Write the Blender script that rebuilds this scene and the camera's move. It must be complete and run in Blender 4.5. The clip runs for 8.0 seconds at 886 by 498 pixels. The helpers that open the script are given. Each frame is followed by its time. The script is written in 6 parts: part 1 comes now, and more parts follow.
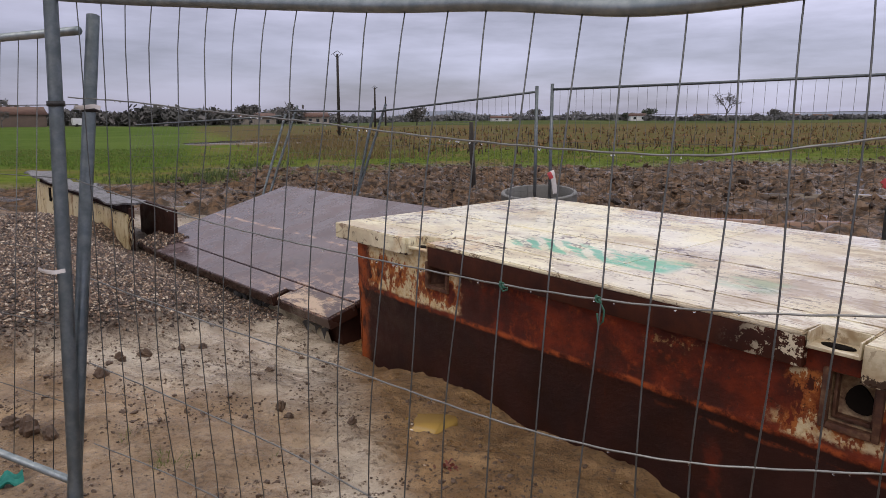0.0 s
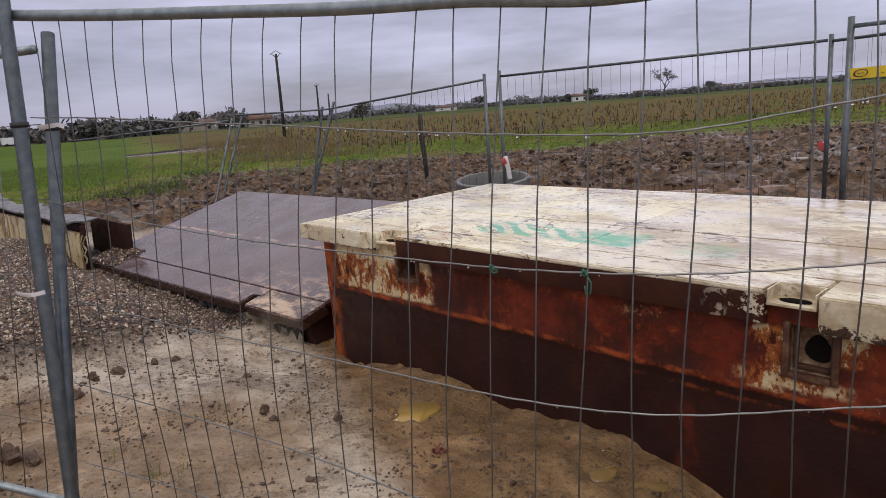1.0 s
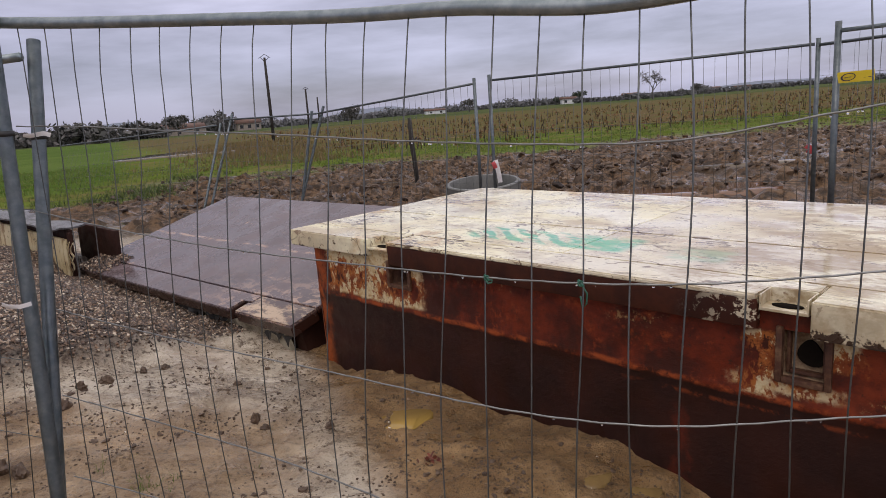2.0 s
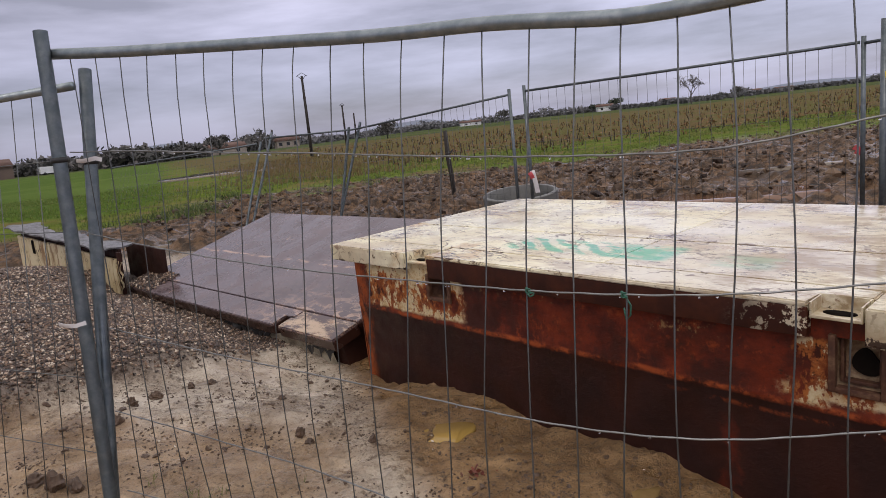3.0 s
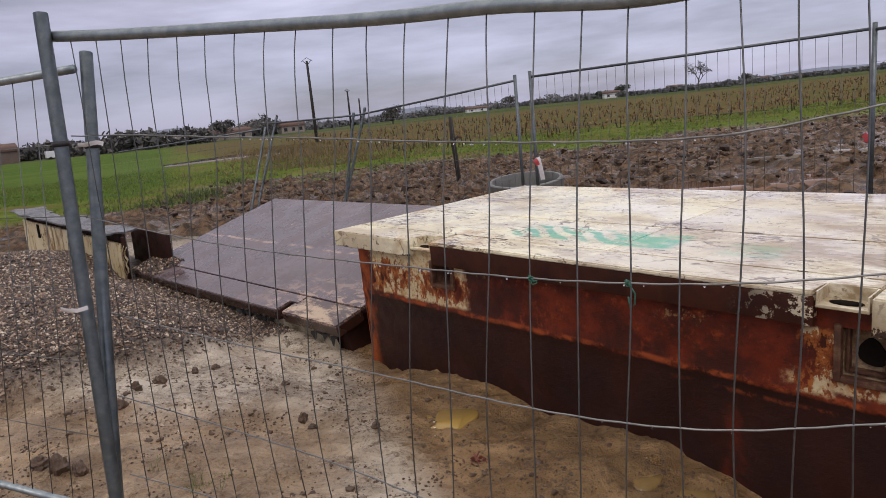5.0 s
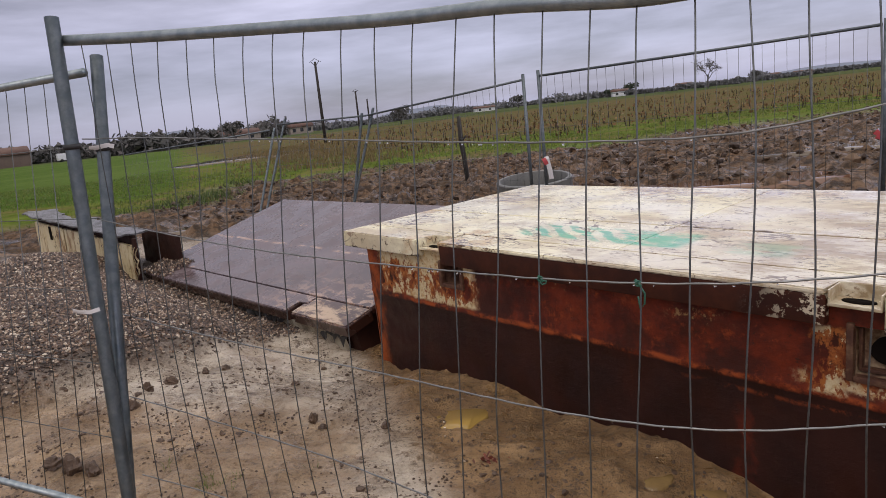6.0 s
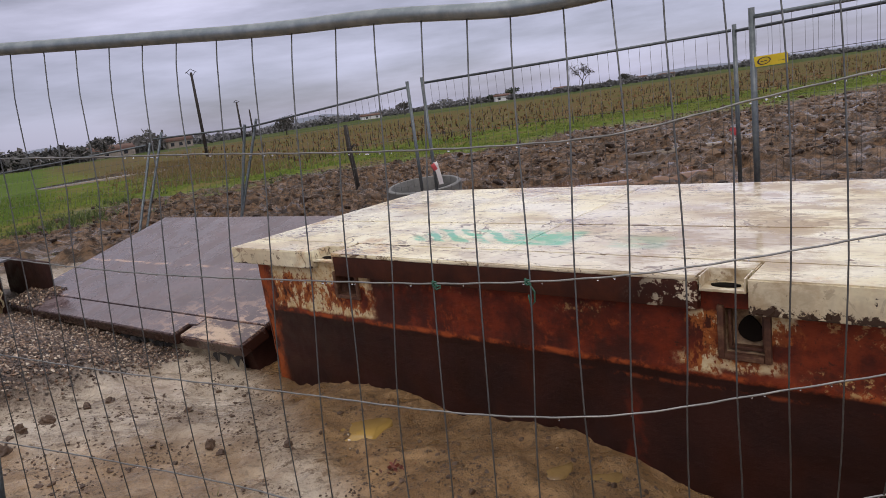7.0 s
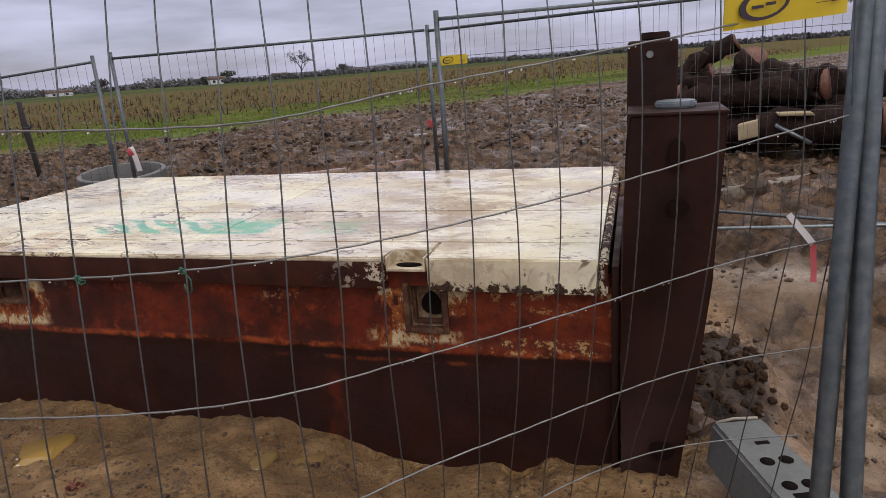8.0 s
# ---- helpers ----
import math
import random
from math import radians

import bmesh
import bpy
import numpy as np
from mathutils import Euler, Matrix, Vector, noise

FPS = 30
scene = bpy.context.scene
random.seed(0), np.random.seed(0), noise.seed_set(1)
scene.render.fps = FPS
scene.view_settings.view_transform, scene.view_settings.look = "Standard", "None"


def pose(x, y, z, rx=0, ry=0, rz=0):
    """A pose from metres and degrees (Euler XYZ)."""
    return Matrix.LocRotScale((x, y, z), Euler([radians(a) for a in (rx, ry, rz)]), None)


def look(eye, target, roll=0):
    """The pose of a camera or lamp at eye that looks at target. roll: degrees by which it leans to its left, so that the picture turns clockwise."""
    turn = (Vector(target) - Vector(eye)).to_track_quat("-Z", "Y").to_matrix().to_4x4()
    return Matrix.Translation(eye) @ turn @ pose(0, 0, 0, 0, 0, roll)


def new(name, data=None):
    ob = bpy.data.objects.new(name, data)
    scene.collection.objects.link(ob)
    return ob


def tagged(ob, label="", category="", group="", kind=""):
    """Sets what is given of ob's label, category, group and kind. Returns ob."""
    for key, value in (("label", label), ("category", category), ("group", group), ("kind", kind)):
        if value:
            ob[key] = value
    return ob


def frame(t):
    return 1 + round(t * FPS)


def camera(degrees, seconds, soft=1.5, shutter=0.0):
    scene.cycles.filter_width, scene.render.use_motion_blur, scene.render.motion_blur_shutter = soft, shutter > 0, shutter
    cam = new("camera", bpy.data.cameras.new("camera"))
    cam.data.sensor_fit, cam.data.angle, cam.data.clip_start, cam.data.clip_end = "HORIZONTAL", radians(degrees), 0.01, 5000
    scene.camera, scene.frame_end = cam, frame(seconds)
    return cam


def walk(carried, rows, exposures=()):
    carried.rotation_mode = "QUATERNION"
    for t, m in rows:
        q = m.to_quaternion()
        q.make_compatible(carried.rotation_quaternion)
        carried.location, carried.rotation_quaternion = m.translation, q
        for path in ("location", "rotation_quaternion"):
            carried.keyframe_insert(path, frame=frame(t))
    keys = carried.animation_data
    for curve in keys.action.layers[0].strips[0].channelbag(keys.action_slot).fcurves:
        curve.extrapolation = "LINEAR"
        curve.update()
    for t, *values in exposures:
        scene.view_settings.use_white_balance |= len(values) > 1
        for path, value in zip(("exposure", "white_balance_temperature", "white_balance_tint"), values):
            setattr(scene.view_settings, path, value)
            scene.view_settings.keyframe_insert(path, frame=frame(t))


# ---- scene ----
cam = camera(67.6, 8.0, soft=0.75)

PATH = [
    (0, (-0.34, -0.451, 1.645), (-0.335, 1.511, 1.258), -0.3),
    (0.5, (-0.381, -0.491, 1.65), (-0.244, 1.463, 1.247), -2.9),
    (1, (-0.413, -0.513, 1.654), (-0.276, 1.439, 1.238), -4.2),
    (1.2, (-0.412, -0.511, 1.657), (-0.205, 1.439, 1.256), -3.7),
    (2.3, (-0.423, -0.493, 1.668), (-0.316, 1.461, 1.258), -5.4),
    (2.5, (-0.425, -0.495, 1.667), (-0.373, 1.465, 1.273), -5.7),
    (3, (-0.424, -0.5, 1.674), (-0.367, 1.466, 1.309), -6.2),
    (3.5, (-0.421, -0.484, 1.668), (-0.359, 1.481, 1.302), -6.2),
    (4, (-0.419, -0.484, 1.674), (-0.356, 1.476, 1.28), -5.7),
    (4.2, (-0.420, -0.480, 1.672), (-0.360, 1.480, 1.276), -6.1),
    (5.5, (-0.418, -0.487, 1.671), (-0.391, 1.471, 1.265), -5.9),
    (6, (-0.419, -0.485, 1.673), (-0.407, 1.474, 1.272), -6.4),
    (6.5, (-0.42, -0.487, 1.672), (-0.402, 1.471, 1.263), -7.3),
    (7, (-0.415, -0.491, 1.676), (-0.088, 1.437, 1.257), -7.9),
    (7.2, (-0.411, -0.515, 1.680), (0.213, 1.332, 1.233), -7.1),
    (7.3, (-0.411, -0.535, 1.679), (0.376, 1.247, 1.225), -4.8),
    (7.5, (-0.397, -0.551, 1.671), (0.672, 1.065, 1.176), -2.4),
    (8, (-0.307, -0.564, 1.661), (0.755, 1.043, 1.122), -4.4),
]
walk(cam, [(t, look(eye, target, roll)) for t, eye, target, roll in PATH], [(0, 0.0, 7000, 18), (8, 0.0, 7000, 18)])

# ---------------------------------------------------------------- world, sun
world = bpy.data.worlds.new("overcast")
scene.world = world
world.use_nodes = True
wn, wl = world.node_tree.nodes, world.node_tree.links
wn.clear()
w_out = wn.new("ShaderNodeOutputWorld")
w_bg = wn.new("ShaderNodeBackground")
w_sky = wn.new("ShaderNodeTexSky")
w_sky.sky_type = "NISHITA"
w_sky.sun_disc = False
w_sky.sun_elevation, w_sky.sun_rotation = radians(38), radians(200)
w_co = wn.new("ShaderNodeTexCoord")
w_sep = wn.new("ShaderNodeSeparateXYZ")
wl.new(w_co.outputs["Generated"], w_sep.inputs[0])
w_ramp = wn.new("ShaderNodeValToRGB")
w_ramp.color_ramp.elements[0].position, w_ramp.color_ramp.elements[0].color = 0.0, (0.32, 0.355, 0.52, 1)
w_ramp.color_ramp.elements[1].position, w_ramp.color_ramp.elements[1].color = 1.0, (1.22, 1.27, 1.30, 1)
for pos, col in ((0.07, (0.37, 0.41, 0.59, 1)), (0.16, (0.53, 0.565, 0.765, 1)), (0.3, (0.67, 0.705, 0.89, 1)), (0.6, (1.0, 1.04, 1.10, 1))):
    w_ramp.color_ramp.elements.new(pos).color = col
wl.new(w_sep.outputs["Z"], w_ramp.inputs[0])
w_map = wn.new("ShaderNodeMapping")
w_map.inputs["Scale"].default_value = (1.5, 1.5, 8.5)
wl.new(w_co.outputs["Generated"], w_map.inputs[0])
w_noise = wn.new("ShaderNodeTexNoise")
w_noise.inputs["Scale"].default_value, w_noise.inputs["Detail"].default_value = 1.9, 7
w_noise.inputs["Roughness"].default_value = 0.55
wl.new(w_map.outputs[0], w_noise.inputs["Vector"])
w_cl = wn.new("ShaderNodeMapRange")
w_cl.inputs["From Min"].default_value, w_cl.inputs["From Max"].default_value = 0.34, 0.68
w_cl.inputs["To Min"].default_value, w_cl.inputs["To Max"].default_value = 0.62, 1.34
wl.new(w_noise.outputs[0], w_cl.inputs[0])
w_mul = wn.new("ShaderNodeVectorMath")
w_mul.operation = "MULTIPLY"
# a heavier bank of cloud to the west
w_bank = wn.new("ShaderNodeMapRange")
w_bank.inputs["From Min"].default_value, w_bank.inputs["From Max"].default_value = -0.65, 0.45
w_bank.inputs["To Min"].default_value, w_bank.inputs["To Max"].default_value = 0.70, 1.10
wl.new(w_sep.outputs["X"], w_bank.inputs[0])
w_cloud = wn.new("ShaderNodeMath")
w_cloud.operation = "MULTIPLY"
wl.new(w_cl.outputs[0], w_cloud.inputs[0])
wl.new(w_bank.outputs[0], w_cloud.inputs[1])
wl.new(w_ramp.outputs[0], w_mul.inputs[0])
wl.new(w_cloud.outputs[0], w_mul.inputs[1])
w_sc = wn.new("ShaderNodeVectorMath")
w_sc.operation = "SCALE"
w_sc.inputs["Scale"].default_value = 0.02
wl.new(w_sky.outputs[0], w_sc.inputs[0])
w_add = wn.new("ShaderNodeVectorMath")
wl.new(w_mul.outputs[0], w_add.inputs[0])
wl.new(w_sc.outputs[0], w_add.inputs[1])
wl.new(w_add.outputs[0], w_bg.inputs["Color"])
wl.new(w_bg.outputs[0], w_out.inputs[0])
w_bg.inputs["Strength"].default_value = 0.96

sun = new("sun", bpy.data.lights.new("sun", "SUN"))
sun.data.energy, sun.data.angle, sun.data.color = 0.5, radians(25), (1.0, 0.96, 0.9)
sun.matrix_world = look((-3, -8, 9), (0, 0, 0))


# ---------------------------------------------------------------- mesh helpers
def smooth(bm, angle=40):
    for f in bm.faces:
        f.smooth = True
    lim = radians(angle)
    for e in bm.edges:
        if len(e.link_faces) == 2 and e.calc_face_angle(0) > lim:
            e.smooth = False


def finish(name, bm, material, angle=40, flat=False):
    me = bpy.data.meshes.new(name)
    if not flat:
        smooth(bm, angle)
    bm.to_mesh(me)
    bm.free()
    for m in material if isinstance(material, (list, tuple)) else [material]:
        me.materials.append(m)
    return new(name, me)


def part(name, bm, material, parent, label="", angle=40, flat=False):
    ob = finish(name, bm, material, angle, flat)
    ob.parent = parent
    return tagged(ob, label)


def thing(name, label, category, m=None, group="", kind=""):
    ob = new(name)
    ob.empty_display_size = 0.1
    if m is not None:
        ob.matrix_world = m
    return tagged(ob, label, category, group, kind)


def box(bm, lo, hi, m=None, bevel=0.0, segs=2):
    """A bevelled block between two corners."""
    lo, hi = Vector(lo), Vector(hi)
    t = Matrix.Translation((lo + hi) / 2) @ Matrix.Diagonal((*(hi - lo), 1))
    g = bmesh.ops.create_cube(bm, size=1, matrix=t)
    if bevel:
        es = list({e for v in g["verts"] for e in v.link_edges})
        r = bmesh.ops.bevel(bm, geom=es, offset=bevel, segments=segs, profile=0.6, affect="EDGES")
        vs = list({v for f in r["faces"] for v in f.verts} | {v for v in g["verts"] if v.is_valid})
    else:
        vs = g["verts"]
    if m is not None:
        bmesh.ops.transform(bm, matrix=m, verts=vs)
    return vs


def tube(bm, pts, r, sides=8, caps=True):
    """A round bar swept along points; r is one radius or one for each point."""
    pts = [Vector(p) for p in pts]
    rs = r if isinstance(r, (list, tuple)) else [r] * len(pts)
    rings, ref = [], None
    for i, p in enumerate(pts):
        d = (pts[min(i + 1, len(pts) - 1)] - pts[max(i - 1, 0)]).normalized()
        if ref is None:
            ref = d.orthogonal().normalized()
        a = (ref - d * ref.dot(d)).normalized()
        ref = a
        b = d.cross(a)
        rings.append([bm.verts.new(p + (a * math.cos(k * 2 * math.pi / sides) + b * math.sin(k * 2 * math.pi / sides)) * rs[i]) for k in range(sides)])
    for q, s in zip(rings, rings[1:]):
        for k in range(sides):
            bm.faces.new((q[k], q[(k + 1) % sides], s[(k + 1) % sides], s[k]))
    if caps:
        bm.faces.new(rings[0][::-1])
        bm.faces.new(rings[-1])
    return rings


def slab(bm, outline, z0, z1):
    """A plate with the given plan outline (anticlockwise) between two heights."""
    lo = [bm.verts.new((x, y, z0)) for x, y in outline]
    hi = [bm.verts.new((x, y, z1)) for x, y in outline]
    n = len(lo)
    bm.faces.new(lo[::-1])
    bm.faces.new(hi)
    for i in range(n):
        bm.faces.new((lo[i], lo[(i + 1) % n], hi[(i + 1) % n], hi[i]))
    return lo + hi


def lattice(ix, iy, seed):
    h = (ix.astype(np.int64) * 374761393 + iy.astype(np.int64) * 668265263 + seed * 982451653) & 0x7FFFFFFF
    h = ((h ^ (h >> 13)) * 1274126177) & 0x7FFFFFFF
    h = (h ^ (h >> 16)) & 0xFFFF
    return h / 65535.0


def vnoise(x, y, size, seed=0):
    """Smooth value noise of -1 to 1 with cells of that size."""
    x, y = np.asarray(x, float) / size + 1000.0, np.asarray(y, float) / size + 1000.0
    ix, iy = np.floor(x), np.floor(y)
    fx, fy = x - ix, y - iy
    fx, fy = fx * fx * (3 - 2 * fx), fy * fy * (3 - 2 * fy)
    a, b = lattice(ix, iy, seed), lattice(ix + 1, iy, seed)
    c, d = lattice(ix, iy + 1, seed), lattice(ix + 1, iy + 1, seed)
    return 2 * ((a * (1 - fx) + b * fx) * (1 - fy) + (c * (1 - fx) + d * fx) * fy) - 1


def fnoise(x, y, size, octaves=4, seed=0, rough=0.5):
    s, amp, tot = 0, 1.0, 0.0
    for o in range(octaves):
        s = s + amp * vnoise(np.asarray(x) * math.cos(o) - np.asarray(y) * math.sin(o), np.asarray(x) * math.sin(o) + np.asarray(y) * math.cos(o), size, seed + o * 17)
        tot += amp
        size, amp = size / 2.03, amp * rough
    return s / tot


def step(a, b, x):
    t = np.clip((np.asarray(x, float) - a) / (b - a), 0, 1)
    return t * t * (3 - 2 * t)


# ---------------------------------------------------------------- material helpers
class Mat:
    """A node material built line by line."""

    def __init__(self, name, rough=0.6, metal=0.0, spec=0.5):
        self.m = bpy.data.materials.new(name)
        self.m.use_nodes = True
        self.n, self.l = self.m.node_tree.nodes, self.m.node_tree.links
        self.b = self.n["Principled BSDF"]
        self.b.inputs["Roughness"].default_value = rough
        self.b.inputs["Metallic"].default_value = metal
        self.b.inputs["Specular IOR Level"].default_value = spec
        self.co = self.n.new("ShaderNodeTexCoord").outputs["Object"]
        self.geo = self.n.new("ShaderNodeNewGeometry")

    def put(self, sock, v):
        if isinstance(v, bpy.types.NodeSocket):
            self.l.new(v, sock)
        else:
            sock.default_value = v

    def noise(self, scale, detail=5, rough=0.55, stretch=None, co=None, warp=0.0):
        v = co or self.co
        if stretch:
            mp = self.n.new("ShaderNodeMapping")
            mp.inputs["Scale"].default_value = stretch
            self.l.new(v, mp.inputs[0])
            v = mp.outputs[0]
        t = self.n.new("ShaderNodeTexNoise")
        t.inputs["Scale"].default_value, t.inputs["Detail"].default_value, t.inputs["Roughness"].default_value = scale, detail, rough
        t.inputs["Distortion"].default_value = warp
        self.l.new(v, t.inputs["Vector"])
        return t.outputs[0]

    def cells(self, scale, stretch=None, feature="F1", out=0):
        v = self.co
        if stretch:
            mp = self.n.new("ShaderNodeMapping")
            mp.inputs["Scale"].default_value = stretch
            self.l.new(v, mp.inputs[0])
            v = mp.outputs[0]
        t = self.n.new("ShaderNodeTexVoronoi")
        t.feature = feature
        t.inputs["Scale"].default_value = scale
        self.l.new(v, t.inputs["Vector"])
        return t.outputs[out]

    def band(self, v, a, b, lo=0.0, hi=1.0):
        t = self.n.new("ShaderNodeMapRange")
        t.interpolation_type = "SMOOTHSTEP"
        for k, x in (("From Min", a), ("From Max", b), ("To Min", lo), ("To Max", hi)):
            self.put(t.inputs[k], x)
        self.put(t.inputs[0], v)
        return t.outputs[0]

    def calc(self, op, a, b=0.0):
        t = self.n.new("ShaderNodeMath")
        t.operation = op
        self.put(t.inputs[0], a)
        self.put(t.inputs[1], b)
        return t.outputs[0]

    def mix(self, f, a, b):
        t = self.n.new("ShaderNodeMix")
        t.data_type = "RGBA"
        self.put(t.inputs["Factor"], f)
        self.put(t.inputs["A"], a if isinstance(a, bpy.types.NodeSocket) else (*a, 1))
        self.put(t.inputs["B"], b if isinstance(b, bpy.types.NodeSocket) else (*b, 1))
        return t.outputs["Result"]

    def ramp(self, f, stops):
        t = self.n.new("ShaderNodeValToRGB")
        e = t.color_ramp.elements
        while len(e) < len(stops):
            e.new(0.5)
        for el, (p, c) in zip(e, stops):
            el.position, el.color = p, (*c, 1)
        self.put(t.inputs[0], f)
        return t.outputs[0]

    def attr(self, name):
        t = self.n.new("ShaderNodeAttribute")
        t.attribute_name = name
        return t.outputs["Fac"]

    def axis(self, i):
        t = self.n.new("ShaderNodeSeparateXYZ")
        self.l.new(self.co, t.inputs[0])
        return t.outputs[i]

    def random(self):
        return self.n.new("ShaderNodeObjectInfo").outputs["Random"]

    def island(self):
        return self.geo.outputs["Random Per Island"]

    def color(self, v):
        self.put(self.b.inputs["Base Color"], v if isinstance(v, bpy.types.NodeSocket) else (*v, 1))
        return self

    def rough(self, v):
        self.put(self.b.inputs["Roughness"], v)
        return self

    def metal(self, v):
        self.put(self.b.inputs["Metallic"], v)
        return self

    def bump(self, h, strength=0.5, dist=0.01):
        t = self.n.new("ShaderNodeBump")
        t.inputs["Strength"].default_value, t.inputs["Distance"].default_value = strength, dist
        self.put(t.inputs["Height"], h)
        self.l.new(t.outputs[0], self.b.inputs["Normal"])
        return self


# ---------------------------------------------------------------- materials
def mat_ground():
    k = Mat("ground_soil", rough=0.55)
    fine, mid, big = k.noise(38, 6, 0.65), k.noise(7, 5, 0.6), k.noise(0.9, 4)
    slick_sheen = k.band(k.noise(1.6, 4, 0.55), 0.44, 0.60)
    clay = k.mix(k.band(mid, 0.35, 0.68), (0.36, 0.28, 0.205), (0.58, 0.495, 0.39))
    # lighter clay in the slick patches, a wet sheen put into the colour
    clay = k.mix(k.calc("MULTIPLY", slick_sheen, k.band(k.noise(5, 5, 0.65), 0.36, 0.5, 0, 0.85)), clay, (0.56, 0.485, 0.385))
    grit = k.calc("SUBTRACT", 1.0, k.calc("MULTIPLY", slick_sheen, 0.8))
    clay = k.mix(k.calc("MULTIPLY", grit, k.band(fine, 0.50, 0.64, 0, 0.85)), clay, (0.115, 0.072, 0.042))
    clay = k.mix(k.band(k.noise(13, 6, 0.72), 0.54, 0.64, 0, 0.9), clay, (0.09, 0.056, 0.034))
    clay = k.mix(k.calc("MULTIPLY", grit, k.band(k.noise(75, 4, 0.7), 0.58, 0.64, 0, 0.8)), clay, (0.08, 0.05, 0.03))
    clay = k.mix(k.band(big, 0.50, 0.72, 0, 0.7), clay, (0.31, 0.225, 0.15))
    brown = k.mix(k.band(mid, 0.35, 0.7), (0.220, 0.122, 0.050), (0.350, 0.212, 0.096))
    brown = k.mix(k.band(fine, 0.52, 0.66, 0, 0.55), brown, (0.045, 0.027, 0.014))
    brown = k.mix(k.band(k.noise(12, 6, 0.72), 0.56, 0.66, 0, 0.6), brown, (0.06, 0.036, 0.019))
    brown = k.mix(k.band(k.noise(70, 4, 0.7), 0.58, 0.64, 0, 0.8), brown, (0.04, 0.024, 0.013))
    mud = k.mix(k.band(k.noise(6, 7, 0.72), 0.40, 0.62), (0.029, 0.0160, 0.0088), (0.180, 0.104, 0.055))
    mud = k.mix(k.band(k.noise(1.1, 5), 0.5, 0.75), mud, (0.066, 0.041, 0.022))
    grass = k.mix(k.band(k.noise(2.3, 6, 0.7), 0.35, 0.7), (0.075, 0.115, 0.014), (0.145, 0.185, 0.034))
    grass = k.mix(k.band(k.noise(0.35, 5, 0.6), 0.45, 0.66), grass, (0.16, 0.125, 0.052))
    vine = k.mix(k.band(k.noise(0.8, 6, 0.7), 0.36, 0.66), (0.125, 0.088, 0.04), (0.088, 0.10, 0.026))
    vine = k.mix(k.band(k.noise(0.13, 4, 0.6), 0.46, 0.62), vine, (0.13, 0.088, 0.042))
    field = k.mix(k.band(k.noise(1.2, 6, 0.7), 0.35, 0.7), (0.052, 0.098, 0.012), (0.082, 0.132, 0.02))
    field = k.mix(k.band(k.noise(0.06, 3), 0.45, 0.7), field, (0.10, 0.15, 0.03))
    far = k.mix(k.band(k.noise(0.03, 5, 0.6), 0.4, 0.6), (0.085, 0.10, 0.035), (0.05, 0.075, 0.025))
    c = k.mix(k.attr("brown"), clay, brown)
    pebbly = k.ramp(k.cells(48, out=1), [(0.1, (0.03, 0.022, 0.018)), (0.45, (0.085, 0.056, 0.042)), (0.75, (0.15, 0.105, 0.08)), (1.0, (0.26, 0.21, 0.17))])
    c = k.mix(k.attr("gravel"), c, k.mix(0.3, pebbly, (0.07, 0.05, 0.038)))
    c = k.mix(k.attr("mud"), c, mud)
    # heap beside the end post is mixed darker than the soil around
    c = k.mix(k.attr("heap"), c, k.mix(k.band(k.noise(16, 6, 0.7), 0.40, 0.66), (0.020, 0.0115, 0.0072), (0.075, 0.043, 0.025)))
    jag = k.noise(1.5, 6, 0.7)
    for name, col in (("grass", grass), ("vine", vine), ("field", field), ("far", far)):
        a = k.attr(name)
        edge = k.calc("ADD", a, k.calc("MULTIPLY", k.calc("SUBTRACT", jag, 0.5), k.calc("MULTIPLY", k.calc("MULTIPLY", a, k.calc("SUBTRACT", 1.0, a)), 5.0)))
        c = k.mix(k.band(edge, 0.3, 0.7), c, col)
    wet = k.attr("wet")
    k.color(c)
    veg = k.calc("MAXIMUM", k.calc("MAXIMUM", k.attr("grass"), k.attr("vine")), k.calc("MAXIMUM", k.attr("field"), k.attr("far")))
    r = k.band(k.noise(3.1, 5, 0.6), 0.36, 0.62, 0.30, 0.74)
    r = k.calc("SUBTRACT", r, k.calc("MULTIPLY", slick_sheen, 0.16))
    r = k.calc("ADD", r, k.calc("MULTIPLY", k.attr("mud"), 0.08))
    pool_m = k.calc("MULTIPLY", k.band(k.calc("ADD", wet, k.calc("MULTIPLY", k.calc("SUBTRACT", mid, 0.5), 1.2)), 0.45, 0.75), k.calc("SUBTRACT", 1.0, k.attr("gravel")))
    r = k.calc("MAXIMUM", k.calc("SUBTRACT", r, k.calc("MULTIPLY", pool_m, 0.42)), 0.13)
    k.rough(k.calc("MAXIMUM", r, k.calc("MAXIMUM", k.calc("MULTIPLY", veg, 0.9), k.calc("MULTIPLY", k.attr("heap"), 0.75))))
    h = k.calc("ADD", k.calc("MULTIPLY", k.noise(24, 7, 0.7), 0.7), k.calc("MULTIPLY", k.noise(120, 3), 0.25))
    soilspec = k.calc("SUBTRACT", 0.5, k.calc("MULTIPLY", k.attr("mud"), 0.27))
    k.put(k.b.inputs["Specular IOR Level"], k.calc("MULTIPLY", soilspec, k.calc("SUBTRACT", 1.0, k.calc("MULTIPLY", veg, 0.9))))
    h = k.calc("MULTIPLY", h, k.calc("SUBTRACT", 1.0, k.calc("MULTIPLY", pool_m, 0.75)))
    h = k.calc("MULTIPLY", h, k.calc("SUBTRACT", 1.0, k.calc("MULTIPLY", slick_sheen, 0.6)))
    k.bump(h, 1.0, 0.05)
    return k.m


